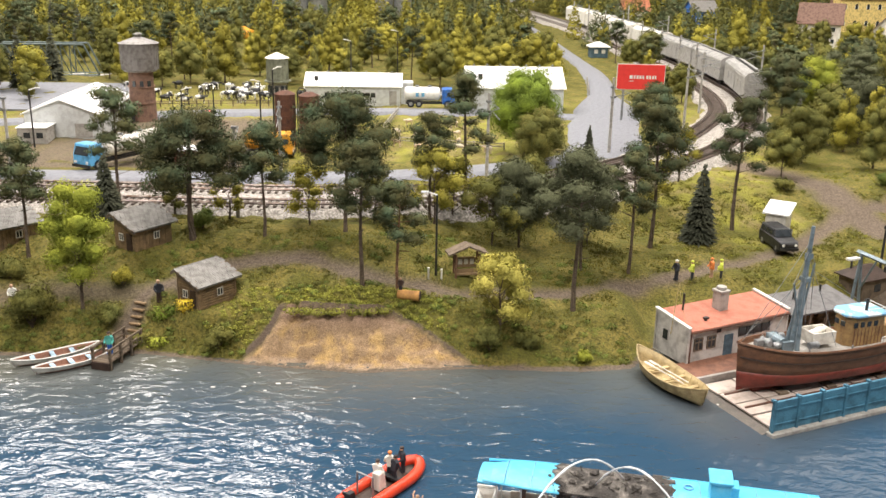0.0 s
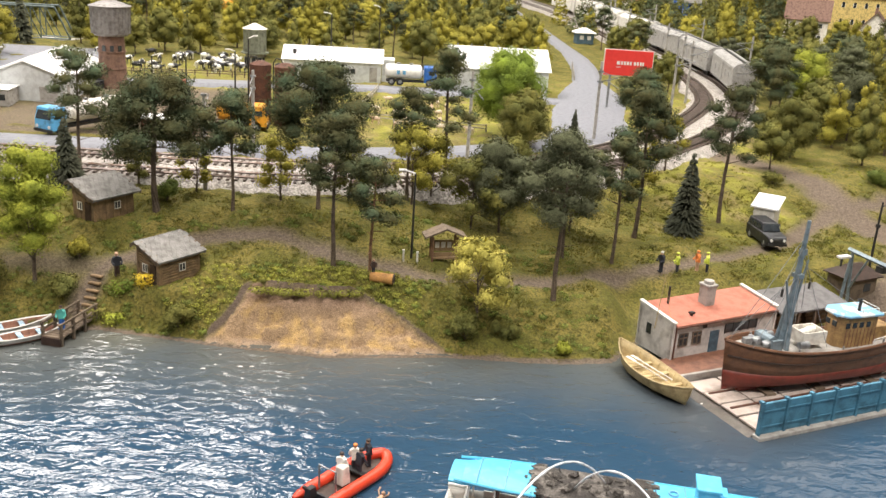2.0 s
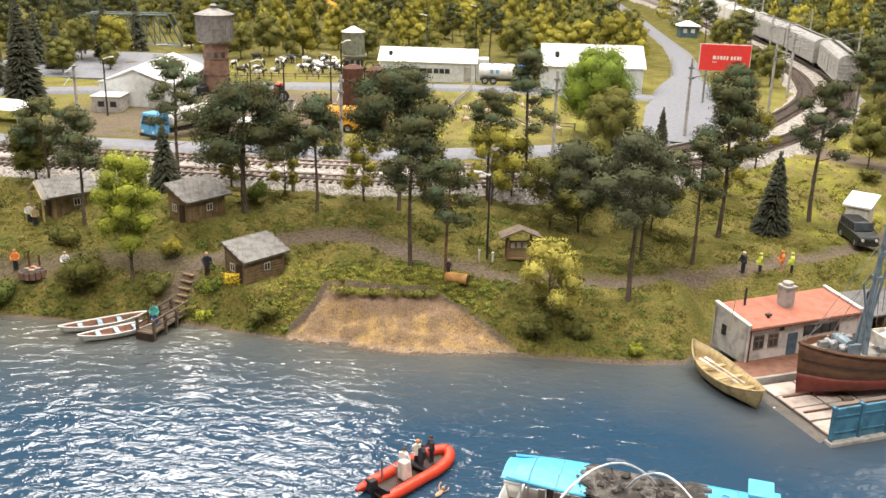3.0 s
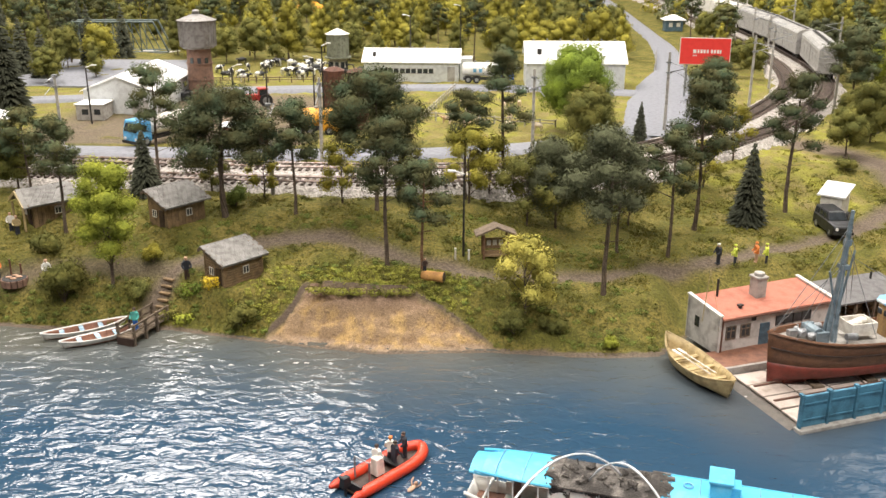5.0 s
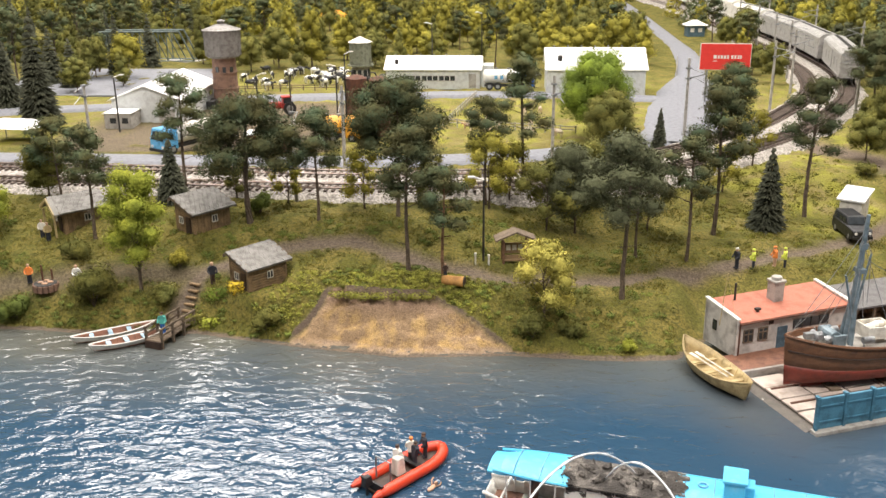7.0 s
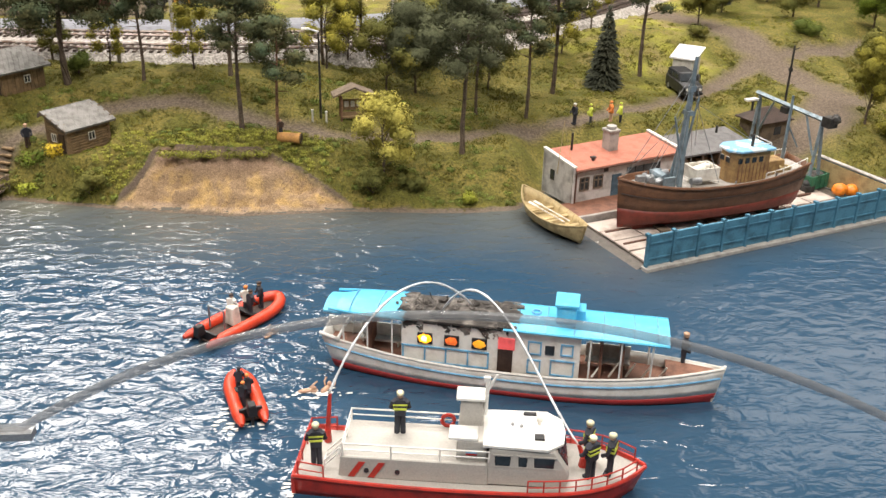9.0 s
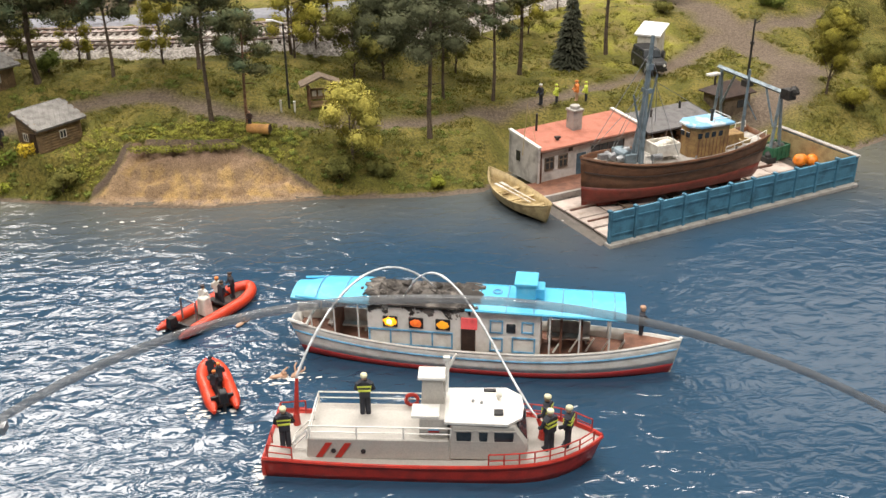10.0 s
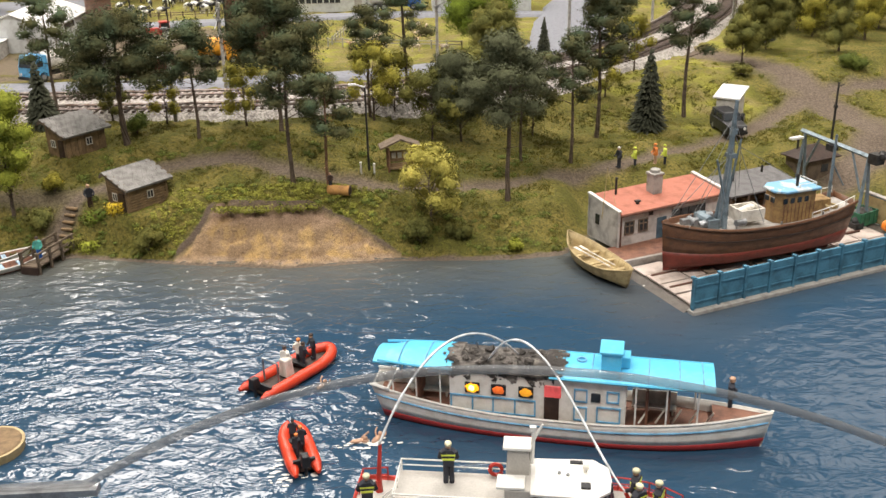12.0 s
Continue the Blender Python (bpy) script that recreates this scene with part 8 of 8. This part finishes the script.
# white marker posts by the lamp
for x in (.0455, .0565):
    ps = thing("marker_post", (x, .7465, height(x, .7465)), 0, "short white marker post by the path", "post", "marker posts")
    simple(ps, "post", "white", lambda b: box(b, (0, 0, 3), (1.4, 1.4, 12)))
    simple(ps, "cap", "white", lambda b: box(b, (0, 0, 9.4), (2, 2, .8)))


def fence(p0, p1, n, h, material, label):
    at = thing("fence", (0, 0, 0), 0, label, "fence", "field fences")
    a, b2 = Vector((p0[0], p0[1], height(*p0) + .001)), Vector((p1[0], p1[1], height(*p1) + .001))
    for i in range(n + 1):
        p = a.lerp(b2, i / n) * 1000
        simple(at, "post", material, lambda b: box(b, (p.x, p.y, p.z + h / 2 - 1), (1.6, 1.6, h + 2)))
    for z in (h * .45, h * .85):
        simple(at, "rail", material, lambda b: tube(b, a * 1000 + Vector((0, 0, z)), b2 * 1000 + Vector((0, 0, z)), .6, .6, 5))


fence((-.005, 1.25), (.028, 1.47), 12, 10, "concrete", "grey post and rail fence beside the meadow")
fence((-.01, 1.24), (.16, 1.19), 9, 10, "concrete", "grey post and rail fence along the meadow edge")
fence((.366, 1.66), (.402, 1.86), 14, 12, "concrete", "grey mesh fence along the wide road")
fence((-.265, 1.072), (-.15, 1.068), 8, 9, "iron", "dark low fence in front of the yard")
fence((-.42, 1.51), (-.16, 1.535), 14, 9, "plankwood", "brown paddock fence in front of the cows")


# ---- foam on the water ----
def foam():
    rng = np.random.default_rng(12)
    vs, fs, b = [], [], 0
    for cx, cy, rx, ry, n in ((55, 421, 11, 4, 46), (21, 394, 10, 5, 22), (10, 399, 4, 12, 12), (46, 345, 3, 9, 16), (-60, 640, 60, 20, 8), (245, 610, 16, 10, 5)):
        for _ in range(n):
            x, y = cx + rng.normal(0, rx * .6), cy + rng.normal(0, ry * .6)
            r = rng.uniform(.5, 1.5)
            m = 6
            for i in range(m):
                a = i * 6.283 / m
                k = r * rng.uniform(.6, 1.2)
                vs.append((x + math.cos(a) * k * 1.8, y + math.sin(a) * k * .7, .35))
            vs.append((x, y, .6))
            fs += [(b + i, b + (i + 1) % m, b + m) for i in range(m)]
            b += m + 1
    tagged(new("foam", mesh_of("foam", np.array(vs), np.array(fs), "white")), "small white foam flecks on the water", "foam", kind="stuff")


foam()
